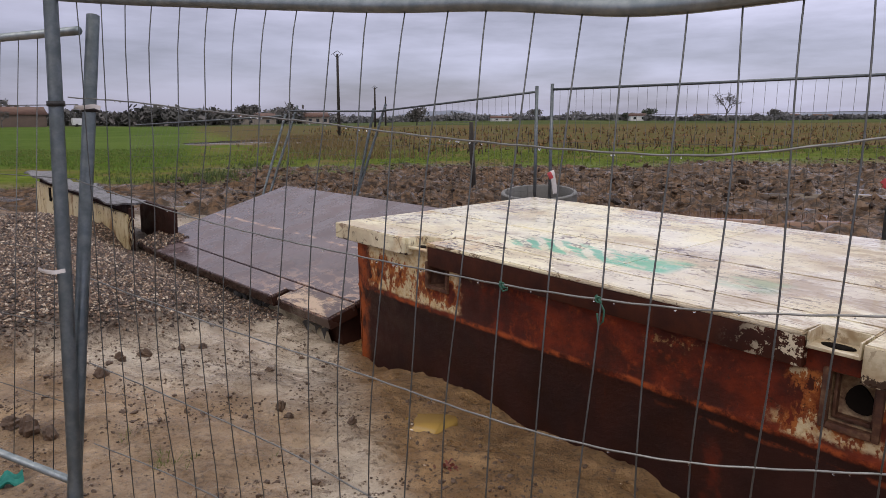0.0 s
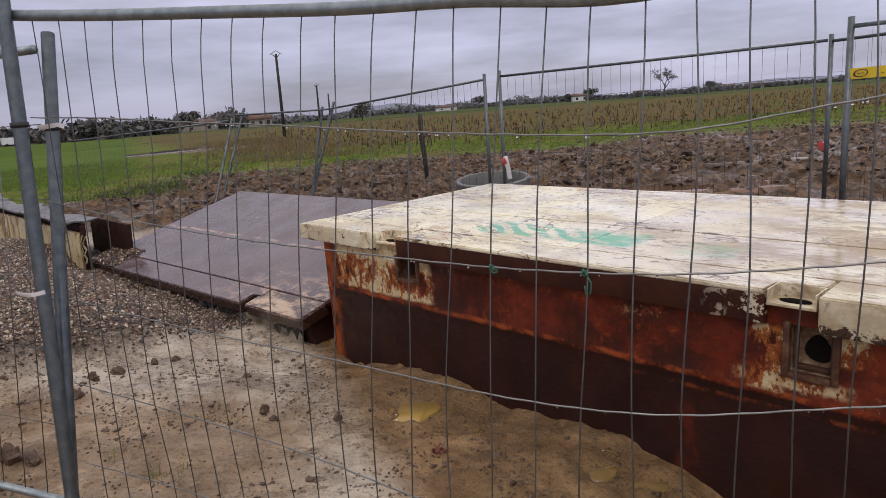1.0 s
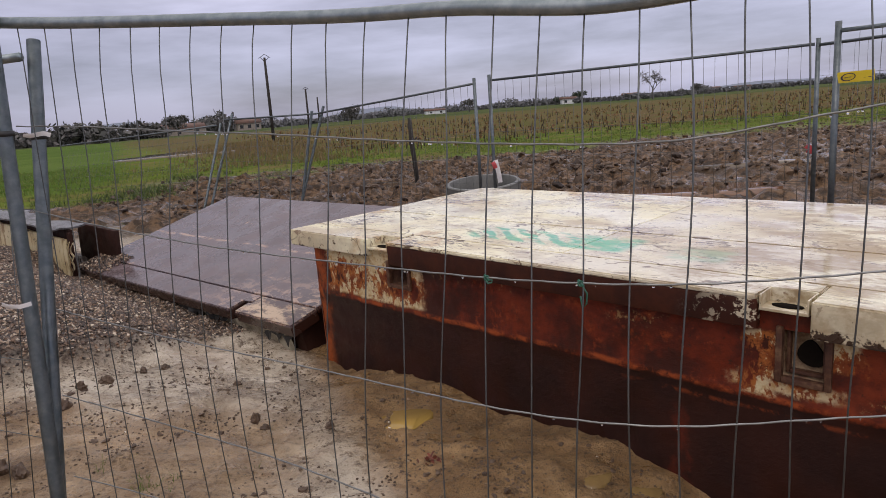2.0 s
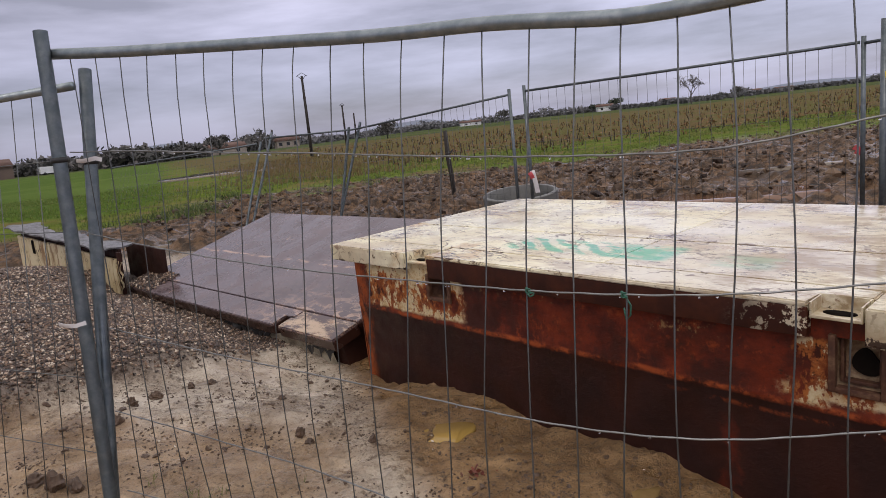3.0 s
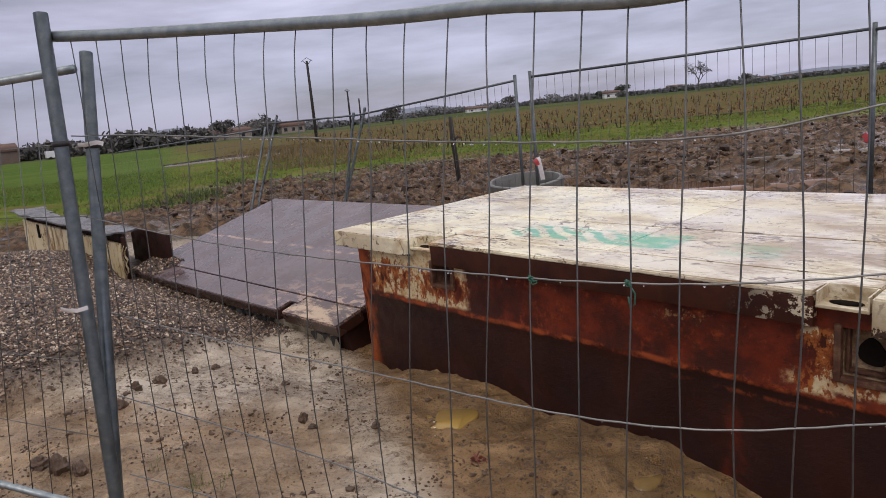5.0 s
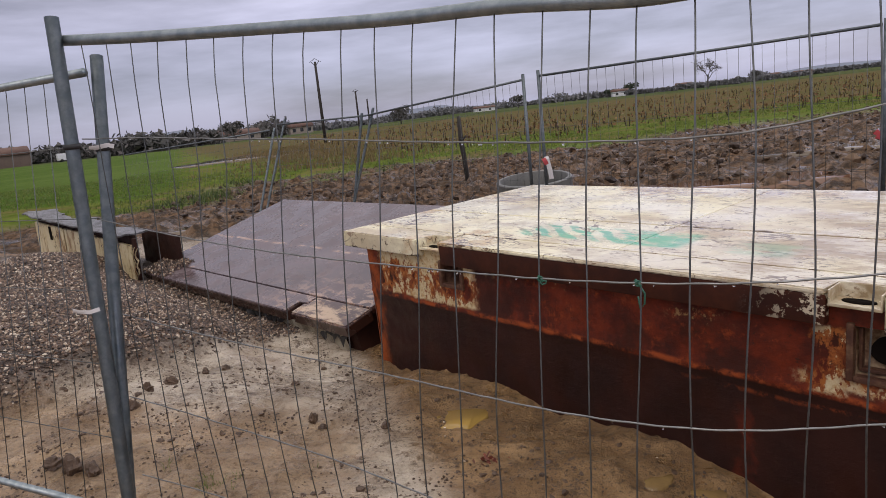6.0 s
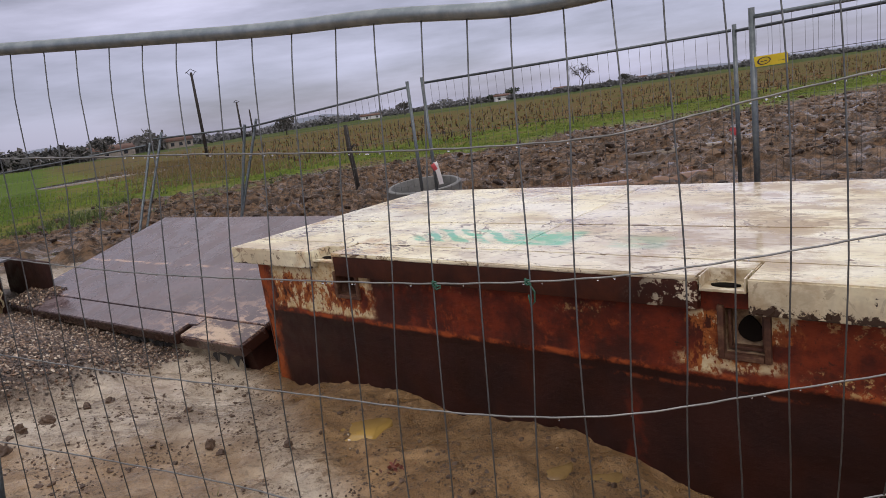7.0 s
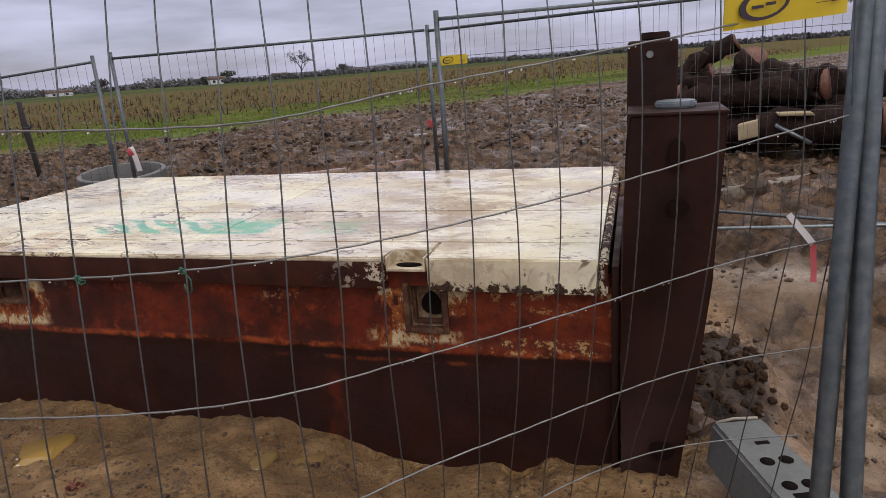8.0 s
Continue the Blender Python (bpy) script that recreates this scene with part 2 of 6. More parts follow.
def mat_water():
    k = Mat("muddy_water", rough=0.04, spec=0.5)
    k.color(k.mix(k.band(k.noise(3, 3), 0.4, 0.7), (0.44, 0.28, 0.075), (0.36, 0.23, 0.075)))
    return k.m


def mat_puddle_grey():
    k = Mat("grey_water", rough=0.05, spec=0.5)
    k.color(k.mix(k.band(k.noise(2, 3), 0.4, 0.7), (0.19, 0.145, 0.10), (0.14, 0.11, 0.08)))
    return k.m


def mat_cream():
    """Cream enamel with dark dashes, rust blooms, wet patches and remains of green marking."""
    k = Mat("cream_paint", rough=0.3)
    x, y, z = k.axis(0), k.axis(1), k.axis(2)
    base = k.mix(k.band(k.noise(2.2, 5, 0.6), 0.35, 0.7), (0.90, 0.855, 0.66), (0.80, 0.73, 0.50))
    base = k.mix(k.band(k.noise(1.5, 5, 0.65), 0.46, 0.64, 0, 0.85), base, (0.56, 0.465, 0.32))
    base = k.mix(k.band(k.noise(2.6, 6, 0.7, (0.7, 1.5, 1)), 0.50, 0.66, 0, 0.65), base, (0.47, 0.37, 0.25))
    base = k.mix(k.band(k.noise(1.9, 6, 0.7), 0.55, 0.66, 0, 0.7), base, (0.52, 0.33, 0.15))
    # right-hand plates: a darker tone, with mauve wet reflection put into the colour
    base = k.mix(k.calc("MULTIPLY", k.band(x, -1.885, -1.875, 0.0, 0.32), k.band(x, -0.6, -1.0)), base, (0.50, 0.41, 0.36))
    tone = k.noise(2.0, 3, 0.5)
    fine = k.noise(1.0, 4, 0.68, (10, 34, 8), warp=1.3)
    dash = k.band(k.calc("ADD", fine, k.calc("MULTIPLY", k.calc("SUBTRACT", tone, 0.5), 0.35)), 0.60, 0.635, 0, 0.95)
    long = k.band(k.noise(1.0, 4, 0.6, (5.0, 40, 6), warp=1.6), 0.61, 0.65, 0, 0.85)
    c = k.mix(k.calc("MULTIPLY", long, k.band(x, -0.85, -0.6, 1.0, 0.4)), base, (0.27, 0.175, 0.12))
    calm = k.band(x, -0.85, -0.6, 1.0, 0.35)
    c = k.mix(k.calc("MULTIPLY", dash, calm), c, (0.12, 0.075, 0.05))
    # creases and scrapes that wander over the plates
    ridge = k.calc("ABSOLUTE", k.calc("SUBTRACT", k.noise(1.3, 4, 0.6, (1.0, 1.9, 1), warp=0.7), 0.5))
    crease = k.calc("MULTIPLY", k.band(ridge, 0.011, 0.003), k.band(k.noise(2.6, 4), 0.42, 0.56, 0, 0.85))
    c = k.mix(crease, c, (0.15, 0.095, 0.06))
    # ochre mud dried near the end of the deck
    soiled = k.calc("MULTIPLY", k.calc("MULTIPLY", k.band(x, -1.5, -1.1), k.band(x, -0.3, -0.6)), k.band(k.noise(4.5, 7, 0.7, (0.8, 1.6, 1)), 0.44, 0.58, 0, 0.8))
    c = k.mix(soiled, c, (0.38, 0.27, 0.15))
    # green marking strokes, mostly rubbed away
    inx = k.calc("MULTIPLY", k.band(x, -2.72, -2.60), k.band(x, -1.60, -1.68))
    iny = k.calc("MULTIPLY", k.band(y, 0.33, 0.38), k.band(y, 0.68, 0.60))
    slant = k.calc("ADD", k.calc("MULTIPLY", k.calc("ADD", x, k.calc("MULTIPLY", y, 1.3)), 40.0), k.calc("MULTIPLY", k.noise(4.5, 4, 0.6), 7.0))
    stroke = k.calc("MAXIMUM", k.band(k.calc("SINE", slant), -0.5, 0.5, 0.15, 1.0), k.calc("MULTIPLY", k.band(x, -2.02, -1.95), k.band(k.noise(7, 5, 0.7), 0.36, 0.46)))
    faint = k.calc("MULTIPLY", k.calc("MULTIPLY", k.band(x, -1.46, -1.38), k.band(x, -1.10, -1.20)), k.calc("MULTIPLY", k.band(y, 0.33, 0.4), k.band(y, 0.62, 0.55)))
    green = k.calc("MAXIMUM", k.calc("MULTIPLY", k.calc("MULTIPLY", inx, iny), stroke), k.calc("MULTIPLY", faint, 0.35))
    green = k.calc("MULTIPLY", green, k.band(k.noise(9, 6, 0.72, (0.6, 1.8, 1)), 0.66, 0.48))
    c = k.mix(k.calc("MULTIPLY", green, k.band(z, 0.90, 0.915)), c, (0.13, 0.46, 0.29))
    specks = k.band(k.noise(60, 3, 0.6), 0.70, 0.75, 0, 0.85)
    c = k.mix(specks, c, (0.10, 0.055, 0.03))
    rust = k.mix(k.noise(30, 4), (0.12, 0.045, 0.02), (0.26, 0.11, 0.04))
    c = k.mix(k.band(k.noise(5, 7, 0.75), 0.66, 0.70), c, rust)
    chips = k.calc("MULTIPLY", k.band(z, 0.90, 0.885), k.band(k.calc("ADD", k.noise(19, 7, 0.72), k.band(z, 0.85, 0.80, -0.04, 0.10)), 0.56, 0.585))
    c = k.mix(k.calc("MULTIPLY", k.band(z, 0.90, 0.885), k.band(k.noise(6, 6, 0.7, (1, 1, 0.5)), 0.42, 0.62, 0, 0.6)), c, (0.50, 0.44, 0.31))
    c = k.mix(chips, c, (0.045, 0.024, 0.016))
    k.color(c)
    k.rough(k.band(k.noise(2.3, 5, 0.6), 0.38, 0.62, 0.12, 0.42))
    k.bump(k.calc("ADD", k.noise(6, 4), k.calc("MULTIPLY", k.noise(90, 3), 0.15)), 0.10, 0.01)
    return k.m


def mat_rust_wall():
    """Rusted steel sheet: cream paint left at both ends, orange bloom above the fold, dark brown below it."""
    k = Mat("rusted_wall", rough=0.62, spec=0.25)
    x, z = k.axis(0), k.axis(2)
    wob = k.calc("SUBTRACT", k.noise(5, 5, 0.65), 0.5)
    nib = k.calc("SUBTRACT", k.noise(21, 7, 0.75), 0.5)
    xw = k.calc("ADD", x, k.calc("ADD", k.calc("MULTIPLY", wob, 0.22), k.calc("MULTIPLY", nib, 0.14)))
    zw = k.calc("ADD", z, k.calc("ADD", k.calc("MULTIPLY", wob, 0.05), k.calc("MULTIPLY", nib, 0.05)))

    def zone(x0, x1, z0, z1, sx=0.03, sz=0.012):
        a = k.calc("MULTIPLY", k.band(xw, x0 - sx, x0 + sx), k.band(xw, x1 + sx, x1 - sx))
        return k.calc("MULTIPLY", a, k.calc("MULTIPLY", k.band(zw, z0 - sz, z0 + sz), k.band(zw, z1 + sz, z1 - sz)))

    dark = k.mix(k.band(k.noise(3.2, 6, 0.65), 0.35, 0.7), (0.022, 0.0072, 0.0052), (0.040, 0.0115, 0.0074))
    dark = k.mix(k.band(k.noise(2.4, 6, 0.7, (2.2, 2.2, 0.35)), 0.64, 0.78, 0, 0.6), dark, (0.10, 0.021, 0.008))
    red = k.mix(k.band(k.noise(6, 6, 0.7), 0.36, 0.66), (0.064, 0.0110, 0.0062), (0.165, 0.0245, 0.0085))
    red = k.mix(k.band(k.noise(9, 7, 0.75), 0.56, 0.69, 0, 0.8), red, (0.30, 0.054, 0.014))
    red = k.mix(k.band(k.noise(2.1, 6, 0.7), 0.47, 0.62, 0, 0.9), red, (0.040, 0.0105, 0.0065))
    red = k.mix(k.calc("MULTIPLY", k.band(xw, -0.75, -0.45), k.band(k.noise(5, 6, 0.7), 0.40, 0.58, 0, 0.85)), red, (0.21, 0.036, 0.011))
    c = k.mix(k.band(zw, 0.492, 0.514), dark, red)
    # bright rust along the fold and a broken second line below it
    fz = k.calc("ADD", z, k.calc("MULTIPLY", wob, 0.035))
    fold = k.calc("MULTIPLY", k.band(k.calc("ABSOLUTE", k.calc("SUBTRACT", fz, 0.512)), 0.022, 0.003), k.band(k.noise(8, 6, 0.75), 0.42, 0.60))
    c = k.mix(k.calc("MULTIPLY", fold, 0.9), c, (0.36, 0.074, 0.019))
    low = k.calc("MULTIPLY", k.calc("MULTIPLY", k.band(k.calc("ABSOLUTE", k.calc("SUBTRACT", fz, 0.452)), 0.016, 0.002), k.band(k.noise(6, 6, 0.75), 0.50, 0.62)), k.band(x, -1.6, -1.2))
    c = k.mix(k.calc("MULTIPLY", low, 0.55), c, (0.27, 0.055, 0.015))
    # weld seam with a red streak
    seam = k.calc("MULTIPLY", k.band(k.calc("ABSOLUTE", k.calc("ADD", xw, 1.19)), 0.055, 0.0), k.calc("MULTIPLY", k.band(z, 0.42, 0.3), k.band(k.noise(7, 6, 0.7, (1, 1, 0.5)), 0.40, 0.58)))
    c = k.mix(k.calc("MULTIPLY", seam, 0.5), c, (0.17, 0.026, 0.011))
    # remains of cream paint, each with a rim of orange rust
    eaten = k.calc("ADD", k.noise(8, 7, 0.72, (1.2, 1.2, 0.75)), k.band(k.calc("ABSOLUTE", k.calc("SUBTRACT", z, 0.66)), 0.03, 0.13, -0.02, 0.09))
    area = k.calc("MAXIMUM", zone(-3.63, -2.73, 0.535, 0.87), k.calc("MAXIMUM", zone(-0.93, -0.82, 0.52, 0.77), zone(-0.68, -0.53, 0.66, 0.80)))
    area = k.calc("MAXIMUM", area, k.calc("MULTIPLY", zone(-0.97, -0.60, 0.545, 0.59), 0.8))
    rim = k.calc("MULTIPLY", area, k.band(eaten, 0.42, 0.46))
    paint = k.calc("MULTIPLY", area, k.band(eaten, 0.505, 0.54))
    c = k.mix(rim, c, k.mix(k.band(k.noise(24, 5, 0.7), 0.42, 0.6), (0.19, 0.044, 0.013), (0.36, 0.115, 0.028)))
    c = k.mix(paint, c, k.mix(k.band(k.noise(30, 5, 0.7), 0.42, 0.66), (0.60, 0.50, 0.31), (0.44, 0.27, 0.115)))
    # gold flecks near the end and under the edge
    fleck = k.band(k.noise(27, 6, 0.75), 0.53, 0.60, 0, 0.9)
    gold = k.calc("MAXIMUM", zone(-0.52, 0.06, 0.505, 0.575), k.calc("MULTIPLY", zone(-0.45, 0.06, 0.69, 0.80), 0.8))
    gold = k.calc("MAXIMUM", gold, k.calc("MULTIPLY", zone(-1.50, -1.22, 0.70, 0.76), 0.45))
    c = k.mix(k.calc("MULTIPLY", gold, fleck), c, (0.50, 0.33, 0.14))
    thin = k.calc("MULTIPLY", zone(-2.65, -1.9, 0.745, 0.80), k.band(k.noise(16, 6, 0.75, (1.4, 1.4, 0.6)), 0.56, 0.62, 0, 0.75))
    c = k.mix(thin, c, (0.36, 0.20, 0.085))
    corner = k.calc("MULTIPLY", k.band(xw, -3.60, -3.72), k.band(k.noise(9, 6, 0.7, (1, 1, 0.4)), 0.38, 0.54))
    c = k.mix(k.calc("MULTIPLY", corner, 0.9), c, (0.34, 0.074, 0.018))
    c = k.mix(k.band(k.noise(45, 4, 0.7), 0.61, 0.68, 0, 0.75), c, (0.040, 0.016, 0.010))
    k.color(c)
    k.rough(k.band(k.noise(8, 5), 0.35, 0.7, 0.42, 0.8))
    k.bump(k.calc("ADD", k.calc("ADD", k.noise(16, 7, 0.75), k.calc("MULTIPLY", paint, 0.25)), k.calc("MULTIPLY", k.noise(3, 4), 1.2)), 0.4, 0.012)
    return k.m


def mat_dark_rust():
    k = Mat("dark_rust", rough=0.55, spec=0.2)
    c = k.mix(k.band(k.noise(4, 6, 0.65), 0.35, 0.7), (0.019, 0.0075, 0.0055), (0.039, 0.0135, 0.0085))
    c = k.mix(k.band(k.noise(2.2, 6, 0.7, (1.5, 1.5, 0.4)), 0.62, 0.78), c, (0.085, 0.026, 0.012))
    k.color(c)
    k.rough(k.band(k.noise(9, 5), 0.35, 0.7, 0.5, 0.8))
    k.bump(k.noise(18, 7, 0.75), 0.3, 0.01)
    return k.m


def mat_rust_strip():
    """Dark rust with flakes of cream paint left near its ends."""
    k = Mat("flaked_edge", rough=0.65, spec=0.2)
    x = k.axis(0)
    dark = k.mix(k.band(k.noise(5, 6, 0.65), 0.35, 0.7), (0.030, 0.009, 0.006), (0.07, 0.019, 0.009))
    near = k.band(k.calc("ADD", x, 1.9), 0.70, 1.0)
    flake = k.calc("MULTIPLY", near, k.band(k.noise(17, 7, 0.72), 0.525, 0.55))
    k.color(k.mix(flake, dark, (0.58, 0.51, 0.38)))
    k.bump(k.noise(20, 6, 0.7), 0.3, 0.008)
    return k.m


def mat_brown_lid():
    """Brown anti-corrosion paint, worn and wet."""
    k = Mat("brown_lid_paint", rough=0.3)
    # the wet sky reflection's mauve is mixed into the brown
    c = k.mix(k.band(k.noise(2, 5, 0.6), 0.35, 0.7), (0.095, 0.068, 0.071), (0.150, 0.108, 0.112))
    worn = k.calc("MAXIMUM", k.band(k.noise(3.2, 7, 0.72, (1.0, 1.0, 1)), 0.66, 0.70), k.calc("MULTIPLY", k.band(k.noise(1.0, 5, 0.7, (5.0, 17, 3), warp=0.8), 0.64, 0.67), k.band(k.noise(1.6, 4), 0.46, 0.58)))
    x, y = k.axis(0), k.axis(1)
    trod = k.calc("MULTIPLY", k.calc("MULTIPLY", k.band(x, -1.9, -0.2), k.band(y, 0.75, 0.22)), k.band(k.noise(1.0, 6, 0.72, (6, 13, 3), warp=0.9), 0.50, 0.56))
    line = k.calc("MULTIPLY", k.band(k.calc("ABSOLUTE", k.calc("SUBTRACT", k.calc("ADD", y, k.calc("MULTIPLY", k.noise(2.0, 3), 0.12)), 1.02)), 0.022, 0.008), k.band(k.noise(5, 5, 0.7), 0.46, 0.54))
    worn = k.calc("MAXIMUM", worn, k.calc("MAXIMUM", trod, line))
    worn = k.calc("MULTIPLY", worn, k.band(k.axis(2), -0.03, -0.005))
    c = k.mix(worn, c, k.mix(k.noise(20, 4), (0.50, 0.36, 0.29), (0.32, 0.19, 0.13)))
    c = k.mix(k.band(k.axis(2), -0.012, -0.03), c, k.mix(k.noise(9, 6, 0.7), (0.030, 0.014, 0.011), (0.062, 0.030, 0.022)))
    k.color(c)
    k.rough(k.band(k.noise(4, 5), 0.35, 0.65, 0.14, 0.36))
    k.bump(k.noise(10, 5), 0.15, 0.01)
    return k.m


def mat_worn_strip():
    k = Mat("worn_strip", rough=0.34)
    c = k.mix(k.band(k.noise(4.5, 7, 0.75, (0.6, 1.4, 1)), 0.46, 0.56), (0.10, 0.065, 0.062), (0.52, 0.38, 0.26))
    c = k.mix(k.band(k.noise(9, 6, 0.7), 0.55, 0.7), c, (0.33, 0.17, 0.085))
    k.color(c)
    k.bump(k.noise(14, 5), 0.2, 0.01)
    return k.m


def mat_stained_cream():
    k = Mat("stained_cream", rough=0.5)
    c = k.mix(k.band(k.noise(3, 6, 0.65), 0.35, 0.7), (0.60, 0.52, 0.34), (0.50, 0.39, 0.20))
    c = k.mix(k.band(k.noise(5, 7, 0.75, (1.4, 1.4, 0.3)), 0.50, 0.62), c, (0.24, 0.13, 0.05))
    c = k.mix(k.band(k.noise(6, 7, 0.75), 0.57, 0.61), c, (0.05, 0.028, 0.018))
    k.color(c)
    k.bump(k.noise(15, 6), 0.25, 0.01)
    return k.m


def mat_galv(name="galvanised_steel", tone=0.30, cool=1.0):
    k = Mat(name, rough=0.45, metal=0.75)
    c = k.mix(k.band(k.noise(30, 5, 0.6), 0.35, 0.7), (tone * (0.84 - 0.12 * cool), tone * 0.86, tone * (0.84 + 0.08 * cool)), (tone * (1.16 - 0.11 * cool), tone * 1.18, tone * (1.16 + 0.08 * cool)))
    c = k.mix(k.band(k.noise(6, 6, 0.7, (1, 1, 0.3)), 0.6, 0.72, 0, 0.5), c, (tone * 0.5, tone * 0.52, tone * 0.52))
    k.color(c)
    k.rough(k.band(k.noise(14, 4), 0.35, 0.7, 0.32, 0.6))
    return k.m


def mat_mix(name, stops, scale=6, rough=0.7, fine=40, bump=0.3, metal=0.0, detail=6, spec=0.5):
    """Plain mottled surface between a few tones."""
    k = Mat(name, rough=rough, metal=metal, spec=spec)
    c = k.ramp(k.calc("ADD", k.calc("MULTIPLY", k.noise(scale, detail, 0.65), 0.7), k.calc("MULTIPLY", k.noise(fine, 3), 0.3)), [(0.3 + 0.4 * i / max(1, len(stops) - 1), s) for i, s in enumerate(stops)])
    k.color(c)
    if bump:
        k.bump(k.noise(fine, 5, 0.7), bump, 0.01)
    return k.m


def mat_leafy(name, a, b, c):
    """Each small leaf or stone takes its own tone."""
    k = Mat(name, rough=0.7)
    k.color(k.ramp(k.island(), [(0.0, a), (0.5, b), (1.0, c)]))
    return k.m


def mat_pebble():
    k = Mat("pebble", rough=0.38)
    c = k.ramp(k.island(), [(0.0, (0.010, 0.007, 0.006)), (0.42, (0.060, 0.033, 0.021)), (0.68, (0.17, 0.096, 0.058)), (0.86, (0.34, 0.235, 0.155)), (1.0, (0.68, 0.58, 0.46))])
    k.color(k.mix(k.band(k.noise(70, 4), 0.4, 0.7, 0, 0.5), c, (0.10, 0.07, 0.05)))
    return k.m


GROUND, WATER, GREYWATER = mat_ground(), mat_water(), mat_puddle_grey()
CREAM, WALL, DARK, STRIP = mat_cream(), mat_rust_wall(), mat_dark_rust(), mat_rust_strip()
BROWN, WORN, STAINED = mat_brown_lid(), mat_worn_strip(), mat_stained_cream()
DIRTY = mat_mix("dirty_cream", [(0.04, 0.028, 0.02), (0.24, 0.20, 0.145), (0.42, 0.385, 0.30), (0.46, 0.43, 0.35)], 7, 0.5, 30, 0.4)
# DULLGALV is a darker zinc tone for the straight panels
GALV, WIRE, BRIGHTWIRE, DULLGALV = mat_galv(), mat_galv("zinc_wire", 0.12, 0.2), mat_galv("bright_zinc_wire", 0.25, 0.0), mat_galv("darker_zinc", 0.15)
PEBBLE = mat_pebble()
CONCRETE = mat_mix("concrete", [(0.085, 0.092, 0.088), (0.138, 0.147, 0.142), (0.185, 0.193, 0.182)], 5, 0.7, 60)
# near-black colour for the shade inside slots and holes
BLACK = mat_mix("hole_shade", [(0.006, 0.005, 0.004), (0.014, 0.010, 0.008)], 5, 0.9, 30, 0, spec=0.05)
RUSTY = mat_mix("pocket_rust", [(0.035, 0.013, 0.008), (0.085, 0.032, 0.016), (0.22, 0.13, 0.07)], 9, 0.7, 50, 0.4)
POCKET = mat_mix("pocket_paint", [(0.035, 0.014, 0.009), (0.13, 0.06, 0.03), (0.27, 0.18, 0.10), (0.42, 0.34, 0.22)], 16, 0.6, 55, 0.6)
RUBBER = mat_mix("black_plastic", [(0.012, 0.012, 0.013), (0.025, 0.025, 0.027)], 8, 0.5, 50)
CLOD = mat_mix("wet_clod", [(0.03, 0.019, 0.012), (0.075, 0.049, 0.031), (0.15, 0.10, 0.065)], 9, 0.6, 60, 0.5)
CLAYCLOD = mat_mix("clay_lump", [(0.038, 0.022, 0.014), (0.085, 0.050, 0.030), (0.16, 0.10, 0.062)], 14, 0.5, 80, 0.5)

# ---------------------------------------------------------------- ground, one sheet to the horizon
UNIT = pose(1.455, 1.03, 0, 0.5, 0.35, -50.2)       # front right corner of the cream-topped tank, x along its front
AX = radians(-50.2)
UX, UY = math.cos(AX), math.sin(AX)
LIDM = UNIT @ pose(-4.02, -0.046, 0.228, 14.4, -0.1, 2.7)       # front right corner of the brown lid


def unit_xy(x, y):
    """Plan place in the tank's own axes: along its front, and back from it."""
    dx, dy = np.asarray(x, float) - 1.455, np.asarray(y, float) - 1.03
    return dx * UX + dy * UY, -dx * UY + dy * UX


PUDDLES = [(-0.49, 2.66, 0.13, 0.05), (0.30, 1.99, 0.075, 0.05), (0.42, 1.94, 0.11, 0.05), (-2.0, 3.7, 0.10, 0.05)]


# height of the wet earth along the foot of the tank's front
BANK_S = (-4.3, -3.9, -3.4, -3.06, -2.6, -2.45, -2.17, -2.0, -1.5, -1.27, -1.13, -0.98, -0.78, -0.4, -0.07, 0.3)
BANK_Z = (0.02, 0.0, 0.03, 0.085, 0.11, 0.085, 0.055, 0.105, 0.118, 0.08, 0.037, -0.02, -0.065, -0.035, 0.02, 0.03)

# and along the front of the brown tank
FOOT_S = (-8.3, -7.6, -6.6, -5.8, -5.0, -4.5, -4.1)
FOOT_Z = (0.20, 0.17, 0.14, 0.12, 0.08, 0.04, 0.0)


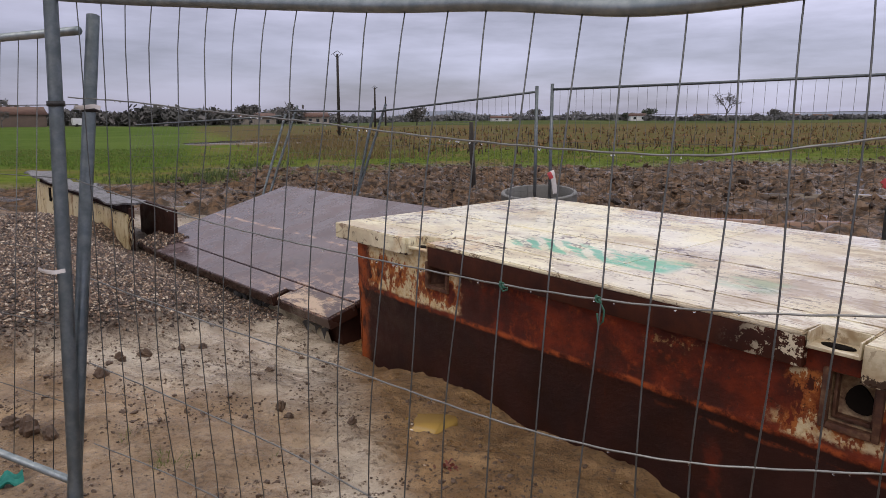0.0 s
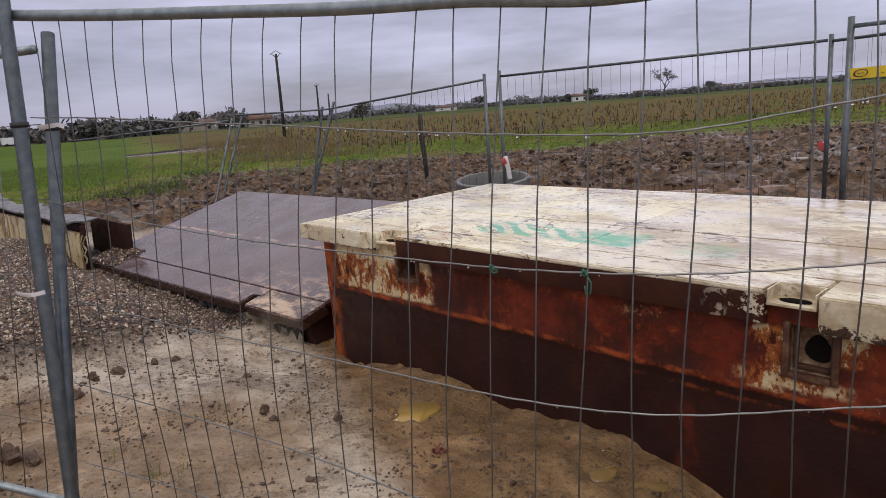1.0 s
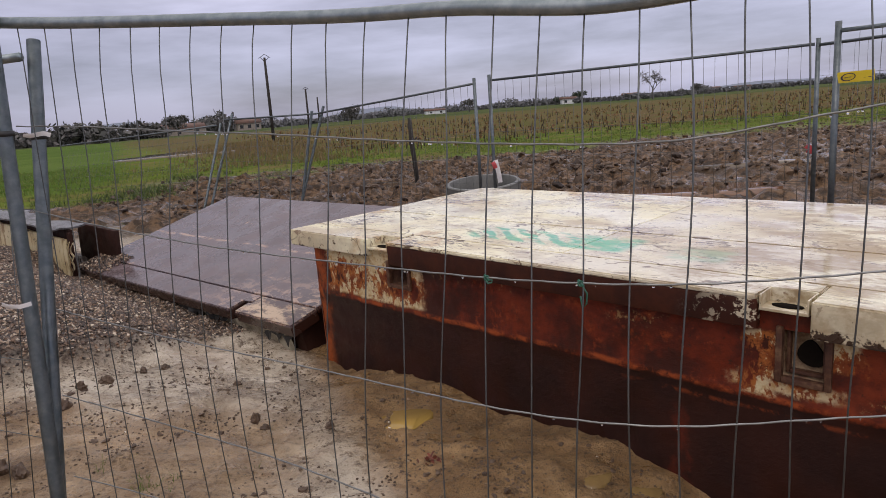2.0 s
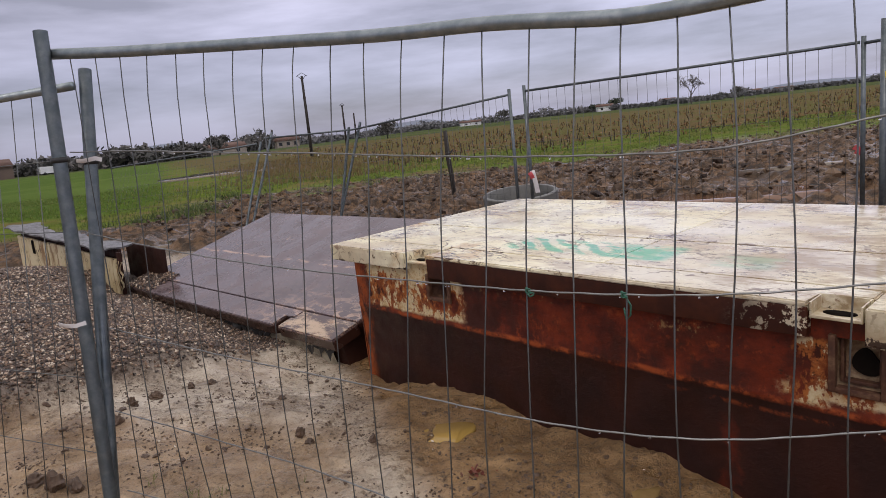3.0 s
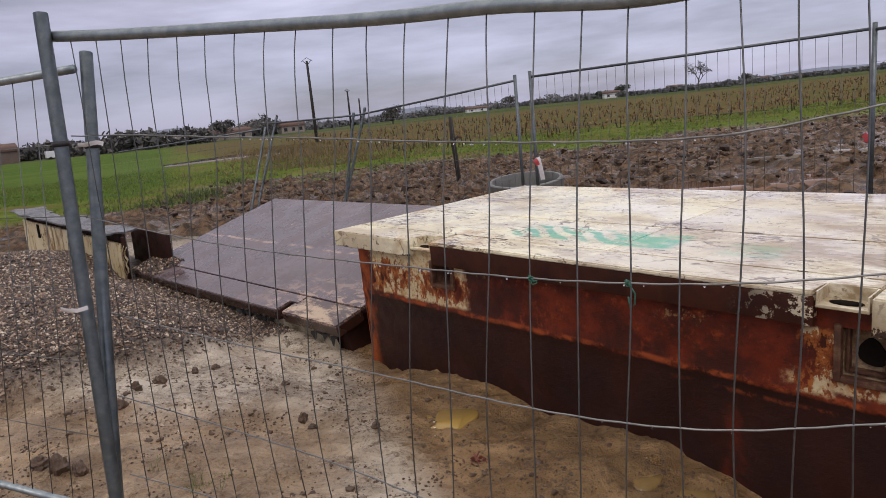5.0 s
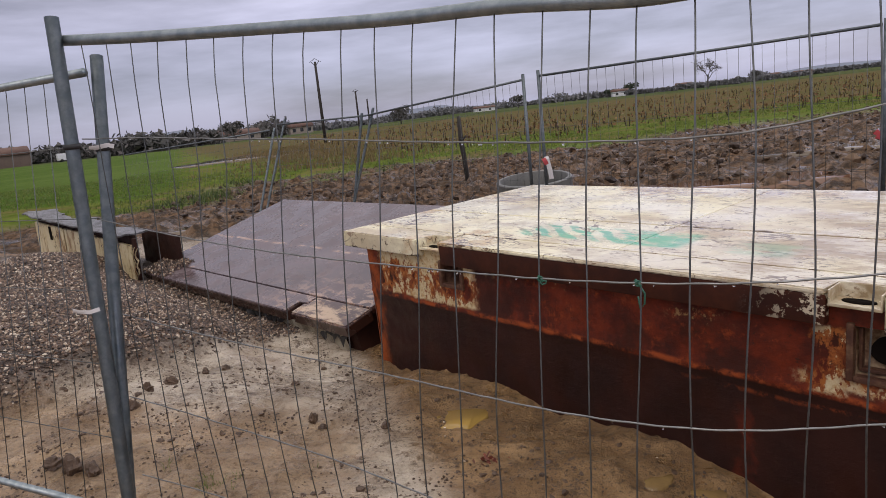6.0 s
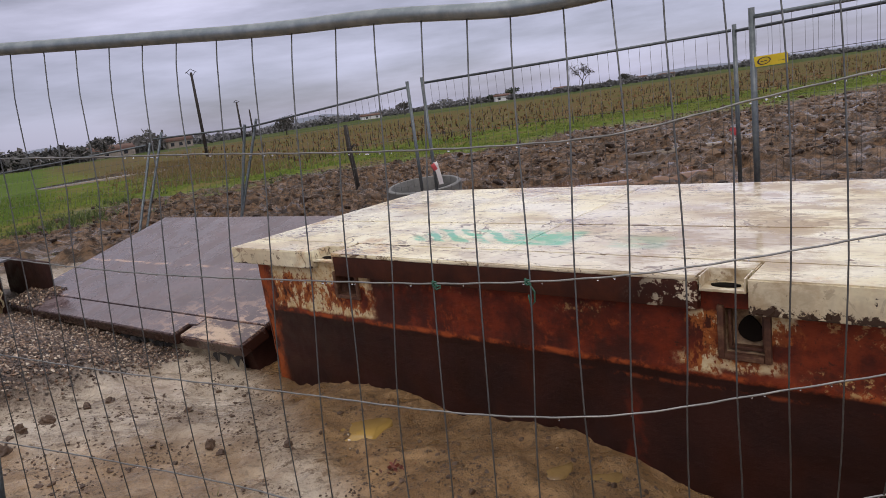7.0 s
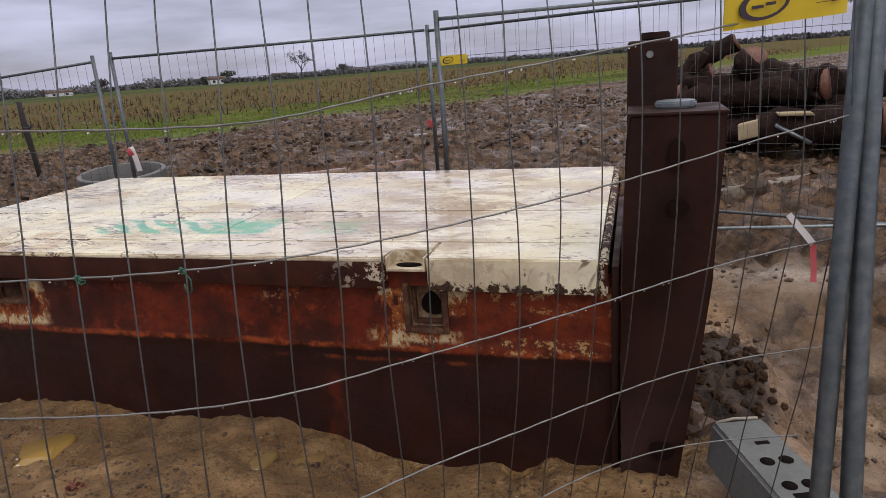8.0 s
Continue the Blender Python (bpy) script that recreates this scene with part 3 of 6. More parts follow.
def zones(x, y):
    s, v = unit_xy(x, y)
    z = {}
    w1 = 1.2 * fnoise(x, y, 3.0, 3, 5)
    back = v - 2.15 + 0.25 * fnoise(x, y, 0.8, 2, 9)
    edge = y - (20.5 + 0.10 * x) + 2.0 * w1
    left = step(-6.2, -8.2, x + 0.32 * (y - 9))
    z["mud"] = np.maximum(step(0.0, 0.8, back), step(8.2, 9.6, y)) * (1 - step(-13, -16, x + 0.1 * w1))
    z["mud"] = np.maximum(z["mud"], step(0.55, 0.9, s + 0.2 * w1) * step(-0.9, -0.2, v) * np.clip(0.62 + 0.9 * fnoise(x, y, 0.55, 4, 65), 0, 0.95))
    z["heap"] = step(0.30, 0.62, np.exp(-((s - 0.52) / 0.22) ** 2 - ((v - 0.80) / 0.70) ** 2) + 0.45 * fnoise(x, y, 0.24, 4, 63, 0.65)) * step(0.22, 0.30, s)
    z["brown"] = np.clip(step(-0.3, 0.4, s + 3.95 + 2 * v + 0.2 * w1) * step(-2.6, -1.8, v) * (1 - step(2.2, 2.6, v)) * (1 - 0.3 * step(0.55, 0.95, s + 0.15 * w1)) + 0.75 * step(2.75, 2.15, y + 0.22 * x + 0.35 * fnoise(x, y, 0.6, 3, 23)) * step(-0.6, -1.1, x), 0, 1)
    z["grass"] = np.maximum(step(-1.5, 2.0, edge), step(13.6, 16.2, y - 0.45 * (x + 8) + 0.8 * w1) * step(-3.0, -6.5, x + 0.25 * (y - 12)))
    z["vine"] = step(27, 37, y - 0.1 * x + w1) * step(-9, -4, x + 0.42 * (y - 28))
    z["field"] = step(16.5, 20.5, y + 0.10 * x + 0.6 * w1) * step(-4.5, -8.5, x + 0.36 * (y - 15) + 0.5 * w1)
    z["far"] = step(135, 165, y + 6 * w1)
    z["gravel"] = step(-0.40, -0.14, (y - 3.85) * 0.615 - (x + 2.6) * 0.79 + 0.14 * fnoise(x, y, 0.5, 3, 21)) * step(-0.2, 0.1, 0.15 - v) * (1 - z["field"]) * step(8.6, 7.4, y)
    z["wet"] = np.clip(0.35 + 0.8 * fnoise(x, y, 1.3, 3, 33), 0, 1)
    return z


def height(x, y):
    x, y = np.asarray(x, float), np.asarray(y, float)
    z = zones(x, y)
    s, v = unit_xy(x, y)
    h = 0.34 - 0.17 * step(-1.9, -0.5, v)
    h = h - 0.12 * step(-1.2, -0.4, s) * step(-1.2, -0.1, v) - 0.10 * np.exp(-((s + 3.7) ** 2) / 0.25 - (v ** 2) / 0.4)
    h = h + 0.06 * np.exp(-((s + 2.3) ** 2) / 0.9 - ((v + 0.28) ** 2) / 0.10) + 0.05 * fnoise(x, y, 0.22, 3, 77) * step(-0.7, -0.1, v) * (1 - step(0.0, 0.4, v)) * step(-3.5, -3.0, s)
    h = h + (0.035 * (0.5 - np.abs(fnoise(x, y, 0.13, 3, 83, 0.6)) * 2.2)) * step(-1.3, -0.4, v) * (1 - step(0.0, 0.3, v)) * step(-3.6, -3.1, s) * np.clip(0.4 + 1.3 * fnoise(x, y, 0.5, 2, 84), 0, 1)
    h = h + 0.07 * fnoise(x, y, 0.26, 4, 87, 0.62) * step(0.35, 0.7, s) * step(-0.6, 0.2, v)
    h = h - 0.16 * step(0.1, 0.9, s) * step(-1.3, 0.2, v) + 0.20 * np.exp(-((s - 0.64) ** 2) / 0.05 - ((v - 0.85) ** 2) / 0.30) + 0.06 * z["heap"] * np.abs(fnoise(x, y, 0.16, 3, 66, 0.6))
    bank = np.interp(s, BANK_S, BANK_Z) + 0.022 * fnoise(x, y, 0.16, 3, 77)
    hug = step(-0.75, -0.06, v) * step(-4.6, -3.9, s) * (1 - step(0.1, 0.5, s))
    h = h + (bank - h) * hug * (1 - step(0.3, 0.8, v))
    h = h * (1 - step(0.4, 2.6, v)) + 0.10 * step(0.4, 2.6, v)
    h = h + z["gravel"] * (0.10 + 0.16 * np.exp(-((x + 3.2) ** 2) / 1.6 - ((y - 5.0) ** 2) / 4.5))
    h = h + 0.16 * np.exp(-((x + 5.0) ** 2) / 3.0 - ((y - 9.4) ** 2) / 1.2) + 0.30 * np.exp(-((x + 4.75 + 0.25 * (y - 7)) ** 2) / 0.55 - ((y - 6.6) ** 2) / 1.3)
    vl = -0.046 + 0.0472 * (s + 4.02)
    along = step(vl - 0.75, vl - 0.03, v) * step(-3.75, -4.1, s) * (1 - step(-7.9, -8.5, s)) * (1 - step(0.5, 1.2, v))
    h = h + (np.interp(s, FOOT_S, FOOT_Z) + 0.02 * fnoise(x, y, 0.2, 3, 78) - h) * along
    near = 1 - step(8, 14, y)
    h = h + 0.05 * fnoise(x, y, 0.5, 5, 1, 0.6) * (1 - z["gravel"] * 0.5) * near * (1 - 0.6 * z["mud"])
    h = h + 0.035 * np.maximum(0, fnoise(x, y, 0.17, 3, 57, 0.6) - 0.12) * near * (1 - z["gravel"]) * (0.6 + z["brown"])
    h = h + 0.024 * fnoise(x, y, 0.13, 4, 2, 0.6) - 0.018 * step(0.25, 0.5, fnoise(x, y, 0.24, 2, 29)) * (1 - z["gravel"]) * near
    clod = np.abs(fnoise(x, y, 0.5, 4, 3, 0.62))
    veg = np.maximum.reduce([z["grass"], z["vine"], z["field"], z["far"]])
    h = h + z["mud"] * (1 - veg) * (0.34 * clod - 0.08 + 0.10 * fnoise(x, y, 1.7, 2, 6))
    h = h + veg * (0.05 * fnoise(x, y, 1.2, 3, 8) + 0.06)
    # the land climbs a little to the right and far off
    h = h + 0.0012 * np.clip(y - 40, 0, 120) * step(10, 60, x + 0.2 * y)
    for px, py, r, d in PUDDLES:
        h = h - d * np.exp(-(((x - px) ** 2) + ((y - py) ** 2) * 1.3) / (r * r))
    return h


def spread(dense_lo, dense_hi, dense, mid_hi, mid, far_lo, far_hi):
    """Grid lines: dense in the middle, wider and wider outwards."""
    a = list(np.arange(dense_lo, dense_hi, dense))
    stepsize = dense
    p = a[-1]
    while p < far_hi:
        stepsize = min(stepsize * 1.035, mid) if p < mid_hi else stepsize * 1.22
        p += stepsize
        a.append(p)
    stepsize, p = dense, dense_lo
    b = []
    while p > far_lo:
        stepsize = stepsize * 1.09
        p -= stepsize
        b.append(p)
    return np.array(b[::-1] + a)


def build_ground():
    gx = spread(-3.4, 2.6, 0.03, 13, 0.11, -3500, 3500)
    gy = spread(0.9, 4.6, 0.03, 24, 0.11, -3000, 4000)
    X, Y = np.meshgrid(gx, gy)
    H = height(X.ravel(), Y.ravel())
    co = np.stack([X.ravel(), Y.ravel(), H], 1)
    nx, ny = len(gx), len(gy)
    i = np.arange(nx * ny).reshape(ny, nx)
    quads = np.stack([i[:-1, :-1], i[:-1, 1:], i[1:, 1:], i[1:, :-1]], -1).reshape(-1, 4)
    me = bpy.data.meshes.new("ground")
    me.vertices.add(len(co))
    me.vertices.foreach_set("co", co.ravel())
    me.loops.add(quads.size)
    me.loops.foreach_set("vertex_index", quads.ravel().astype(np.int32))
    me.polygons.add(len(quads))
    me.polygons.foreach_set("loop_start", np.arange(0, quads.size, 4, dtype=np.int32))
    me.polygons.foreach_set("use_smooth", np.ones(len(quads), bool))
    me.update()
    for name, val in zones(X.ravel(), Y.ravel()).items():
        at = me.attributes.new(name, "FLOAT", "POINT")
        at.data.foreach_set("value", val.astype(np.float32))
    me.materials.append(GROUND)
    return tagged(new("ground", me), "wet clay, churned mud, grass and fields to the horizon", "ground", kind="structure")


ground = build_ground()


def zat(x, y):
    return float(height(np.array([x]), np.array([y]))[0])


# ---------------------------------------------------------------- cream-topped tank
def sheet_with_holes(bm, xs, zs, holes, yf):
    """An upright sheet on grid lines with openings left out; yf(x, z) gives its place in depth."""
    vs = {}

    def vert(i, j):
        if (i, j) not in vs:
            vs[i, j] = bm.verts.new((xs[i], yf(xs[i], zs[j]), zs[j]))
        return vs[i, j]
    for i in range(len(xs) - 1):
        for j in range(len(zs) - 1):
            cx, cz = (xs[i] + xs[i + 1]) / 2, (zs[j] + zs[j + 1]) / 2
            if not any(a < cx < b and c < cz < d for a, b, c, d in holes):
                bm.faces.new((vert(i, j), vert(i + 1, j), vert(i + 1, j + 1), vert(i, j + 1)))


def lines(lo, hi, gap, extra=()):
    a = sorted(set([round(v, 4) for v in np.arange(lo, hi, gap)] + [hi] + list(extra)))
    out = [a[0]]
    for v in a[1:]:
        if v in extra or v == hi or v - out[-1] > gap * 0.35:
            out.append(v)
    return out


def pocket(bm, a, b, c, d, y0, depth, flare=0.012):
    """The four sides and back of a recess."""
    f = [bm.verts.new(p) for p in ((a, y0, c), (b, y0, c), (b, y0, d), (a, y0, d))]
    k = [bm.verts.new(p) for p in ((a + flare, y0 + depth, c + flare), (b - flare, y0 + depth, c + flare), (b - flare, y0 + depth, d - flare), (a + flare, y0 + depth, d - flare))]
    for i in range(4):
        bm.faces.new((f[i], f[(i + 1) % 4], k[(i + 1) % 4], k[i]))
    bm.faces.new(k)


HOLES = [(-2.995, -2.815, 0.655, 0.79), (-0.81, -0.645, 0.60, 0.79)]


def build_tank():
    t = thing("steel_tank", "half-buried rusted steel tank with a scratched cream deck", "tank", UNIT)
    L, W, top = 3.94, 2.0, 0.927
    # front wall, folded outwards at about half height
    def yf(x, z):
        y = 0.055 - 0.007 * math.exp(-((z - 0.51) / 0.03) ** 2) + 0.015 * max(0.0, 0.49 - z)
        return y + 0.006 * math.sin(x * 3.1) * math.sin(z * 6)
    bm = bmesh.new()
    ex = [v for h in HOLES for v in h[:2]]
    ez = [v for h in HOLES for v in h[2:]]
    sheet_with_holes(bm, lines(-3.74, 0.045, 0.12, ex), lines(-0.35, 0.86, 0.05, ez + [0.475, 0.495, 0.51, 0.525, 0.545]), HOLES, yf)
    part("front_wall", bm, WALL, t, "rusted front sheet with remains of cream paint")
    # rounded left corner, left, back and right walls
    bm = bmesh.new()
    prof = [(-3.74, 0.055), (-3.765, 0.065), (-3.775, 0.09), (-3.78, W - 0.05), (0.008, W - 0.05), (0.008, 0.07)]
    zz = [-0.35, 0.3, 0.49, 0.51, 0.53, 0.86]
    grid = [[bm.verts.new((x, y + (0.015 * max(0, 0.49 - z) - 0.007 * (abs(z - 0.51) < 0.01) if k < 3 else 0), z)) for z in zz] for k, (x, y) in enumerate(prof)]
    for a, b in zip(grid, grid[1:]):
        for j in range(len(zz) - 1):
            bm.faces.new((a[j], a[j + 1], b[j + 1], b[j]))
    part("side_wall", bm, WALL, t)
    # recessed pockets
    for (a, b, c, d), deep in zip(HOLES, (0.16, 0.055)):
        bm = bmesh.new()
        pocket(bm, a, b, c, d, 0.056, deep)
        p = part("pocket", bm, RUSTY if deep > 0.1 else POCKET, t, "recessed lifting pocket")
        bm = bmesh.new()
        for q, r in (((a - 0.012, 0.043, c - 0.014), (a + 0.012, 0.075, d + 0.012)), ((b - 0.012, 0.043, c - 0.014), (b + 0.012, 0.075, d + 0.012)), ((a + 0.012, 0.043, c - 0.014), (b - 0.012, 0.075, c + 0.010))):
            box(bm, q, r, bevel=0.005)
        part("pocket_frame", bm, RUSTY, p, "rusted raised pocket frame")
        if deep < 0.1:
            bm = bmesh.new()
            for q, r in (((a + 0.016, 0.085, c + 0.016), (a + 0.028, 0.113, d - 0.012)), ((b - 0.028, 0.085, c + 0.016), (b - 0.016, 0.113, d - 0.012)), ((a + 0.028, 0.085, c + 0.016), (b - 0.028, 0.113, c + 0.030))):
                box(bm, q, r, bevel=0.003)
            part("inner_frame", bm, RUSTY, p, "rusted inner frame")
    # black plate at the back of the right pocket, as shade in its slot
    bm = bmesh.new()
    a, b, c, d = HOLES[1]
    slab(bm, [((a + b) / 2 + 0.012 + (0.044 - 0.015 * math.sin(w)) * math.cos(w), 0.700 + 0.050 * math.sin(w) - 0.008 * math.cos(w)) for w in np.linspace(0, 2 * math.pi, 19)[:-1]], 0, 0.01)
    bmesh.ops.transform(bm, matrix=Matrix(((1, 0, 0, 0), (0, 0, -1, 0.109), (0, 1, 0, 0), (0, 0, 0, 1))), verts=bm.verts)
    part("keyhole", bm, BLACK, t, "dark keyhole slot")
    # left pocket's slot is likewise a black plate for the shade within
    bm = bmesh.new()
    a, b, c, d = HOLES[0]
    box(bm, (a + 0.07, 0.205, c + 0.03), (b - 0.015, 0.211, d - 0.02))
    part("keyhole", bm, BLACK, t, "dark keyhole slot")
    # deck: front strips with lifting notches, then plates
    def plate(name, outline, z0, z1, m, label="", bev=0.006):
        bm = bmesh.new()
        slab(bm, outline, z0, z1)
        bmesh.ops.bevel(bm, geom=list(bm.edges), offset=bev, segments=2, affect="EDGES")
        return part(name, bm, m, t, label)
    y1 = 0.232
    plate("edge_strip", [(-L, 0.0), (-3.135, 0.0), (-3.135, 0.15), (-2.94, 0.15), (-2.94, y1), (-L, y1)], top - 0.105, top, CREAM, "cream painted edge strip")
    plate("edge_strip", [(-2.936, 0.004), (-0.878, 0.004), (-0.878, 0.13), (-0.70, 0.13), (-0.70, y1), (-2.936, y1)], top - 0.022, top - 0.001, CREAM)
    bm = bmesh.new()
    box(bm, (-2.936, 0.006, top - 0.135), (-0.878, 0.05, top - 0.0225), bevel=0.006)
    part("edge_face", bm, STRIP, t, "rusted edge with flaking paint")
    plate("edge_strip", [(-0.696, 0.0), (-0.035, 0.0), (-0.035, y1), (-0.696, y1)], top - 0.138, top, CREAM)
    plate("end_strip", [(-0.031, 0.0), (0.0, 0.0), (0.0, W), (-0.031, W)], top - 0.138, top - 0.006, STRIP, "rusted end angle with flaking paint")
    rows = [(y1 + 0.011, 0.80), (0.807, W)]
    for r0, r1 in rows:
        for q0, q1 in ((-L, -1.8815), (-1.88, -0.035)):
            plate("deck_plate", [(q0, r0), (q1, r0), (q1, r1), (q0, r1)], top - 0.03, top - random.uniform(0, 0.003), CREAM, "scratched cream deck plate", 0.003)
    bm = bmesh.new()
    slab(bm, [(-L + 0.02, 0.24), (-0.05, 0.24), (-0.05, W - 0.01), (-L + 0.02, W - 0.01)], top - 0.12, top - 0.036)
    part("deck_frame", bm, DARK, t)
    # pocket trays in the notches, each with an oval slot shaded by a black plate
    for q0, q1, dpt in ((-3.13, -2.945, 0.15), (-0.872, -0.705, 0.13)):
        bm = bmesh.new()
        box(bm, (q0, 0.012, top - 0.062), (q1, dpt - 0.002, top - 0.05), bevel=0.003)
        box(bm, (q0, dpt - 0.006, top - 0.05), (q1, dpt - 0.0005, top - 0.003))
        box(bm, (q0 + 0.0005, 0.014, top - 0.05), (q0 + 0.006, dpt - 0.006, top - 0.003))
        box(bm, (q1 - 0.006, 0.014, top - 0.05), (q1 - 0.0005, dpt - 0.006, top - 0.003))
        tray = part("notch_tray", bm, CREAM, t, "cream tray in a lifting notch")
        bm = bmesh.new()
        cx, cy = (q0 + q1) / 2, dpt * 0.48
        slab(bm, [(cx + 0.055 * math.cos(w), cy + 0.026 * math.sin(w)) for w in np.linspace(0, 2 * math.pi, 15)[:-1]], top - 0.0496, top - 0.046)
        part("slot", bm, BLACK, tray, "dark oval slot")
    return t


tank = build_tank()


# ---------------------------------------------------------------- rusted end post of the tank
SLOT = mat_mix("slot_shade", [(0.010, 0.0055, 0.0045), (0.022, 0.009, 0.007)], 8, 0.8, 30, 0.3, spec=0.1)
def build_end_post():
    t = thing("end_post", "dark rusted steel end post standing beside the tank", "post", UNIT)
    # tapered front column: wide at the head, narrower at the foot
    bm = bmesh.new()
    secs = [(-0.3, 0.05, 0.225), (0.15, 0.05, 0.275), (0.5, 0.045, 0.318), (0.85, 0.05, 0.356), (1.15, 0.055, 0.366), (1.35, 0.06, 0.378), (1.44, 0.07, 0.378)]
    rings = []
    for z, a, b in secs:
        y0 = -0.015 - 0.015 * (z / 1.4)
        rings.append([bm.verts.new(p) for p in ((a, y0, z), (b, y0 + 0.006, z), (b, 0.26, z), (a, 0.26, z))])
    for p, q in zip(rings, rings[1:]):
        for i in range(4):
            bm.faces.new((p[i], p[(i + 1) % 4], q[(i + 1) % 4], q[i]))
    bm.faces.new(rings[0][::-1])
    bm.faces.new(rings[-1])
    bmesh.ops.bevel(bm, geom=[e for e in bm.edges if abs(e.verts[0].co.z - e.verts[1].co.z) > 0.02], offset=0.012, segments=3, affect="EDGES")
    part("column", bm, DARK, t, "dark brown folded steel column")
    bm = bmesh.new()
    box(bm, (0.064, -0.036, 1.442), (0.382, 0.265, 1.454), bevel=0.005)
    part("cap_plate", bm, DARK, t, "thin steel cap plate")
    bm = bmesh.new()
    slab(bm, [(0.225 + 0.070 * math.cos(w), 0.13 + 0.066 * math.sin(w)) for w in np.linspace(0, 2 * math.pi, 25)[:-1]], 1.455, 1.478)
    bmesh.ops.bevel(bm, geom=list(bm.edges), offset=0.006, segments=2, affect="EDGES")
    part("lid", bm, GALV, t, "round pale metal lid")
    bm = bmesh.new()
    box(bm, (0.06, 0.30, -0.3), (0.240, 0.47, 1.685), bevel=0.014, segs=3)
    back = part("rear_column", bm, DARK, t)
    bm = bmesh.new()
    slab(bm, [(0.16 + 0.055 * math.cos(w), 0.385 + 0.06 * math.sin(w)) for w in np.linspace(0, 2 * math.pi, 21)[:-1]], 1.685, 1.713)
    bmesh.ops.bevel(bm, geom=list(bm.edges), offset=0.006, segments=2, affect="EDGES")
    part("knob", bm, DARK, back)
    flat = Matrix(((1, 0, 0, 0), (0, 0, 1, 0), (0, 1, 0, 0), (0, 0, 0, 1)))
    bm = bmesh.new()
    slab(bm, [(0.14 + 0.013 * math.cos(w), 1.635 + 0.013 * math.sin(w)) for w in np.linspace(0, 2 * math.pi, 17)[:-1]], 0.292, 0.299)
    bmesh.ops.transform(bm, matrix=flat, verts=bm.verts)
    bmesh.ops.reverse_faces(bm, faces=bm.faces)
    part("bolt", bm, GALV, back, "pale bolt head")
    # slots in the front face: dark plates with the shade as colour
    for cx, cz, rx, rz in ((0.225, 1.31, 0.026, 0.055), (0.235, 1.13, 0.035, 0.03), (0.20, 0.17, 0.045, 0.04)):
        bm = bmesh.new()
        slab(bm, [(cx + rx * math.cos(w) * (1 + 0.25 * math.sin(w)), cz + rz * math.sin(w)) for w in np.linspace(0, 2 * math.pi, 17)[:-1]], -0.0505 if cz > 1.2 else -0.044 if cz > 1 else -0.026, 0.0)
        bmesh.ops.transform(bm, matrix=flat, verts=bm.verts)
        bmesh.ops.reverse_faces(bm, faces=bm.faces)
        part("slot", bm, SLOT, t, "dark slot")
    # side web against the deck
    bm = bmesh.new()
    box(bm, (0.012, 0.02, -0.3), (0.04, 1.2, 0.90), bevel=0.006)
    part("web_plate", bm, DARK, t)
    return t


build_end_post()


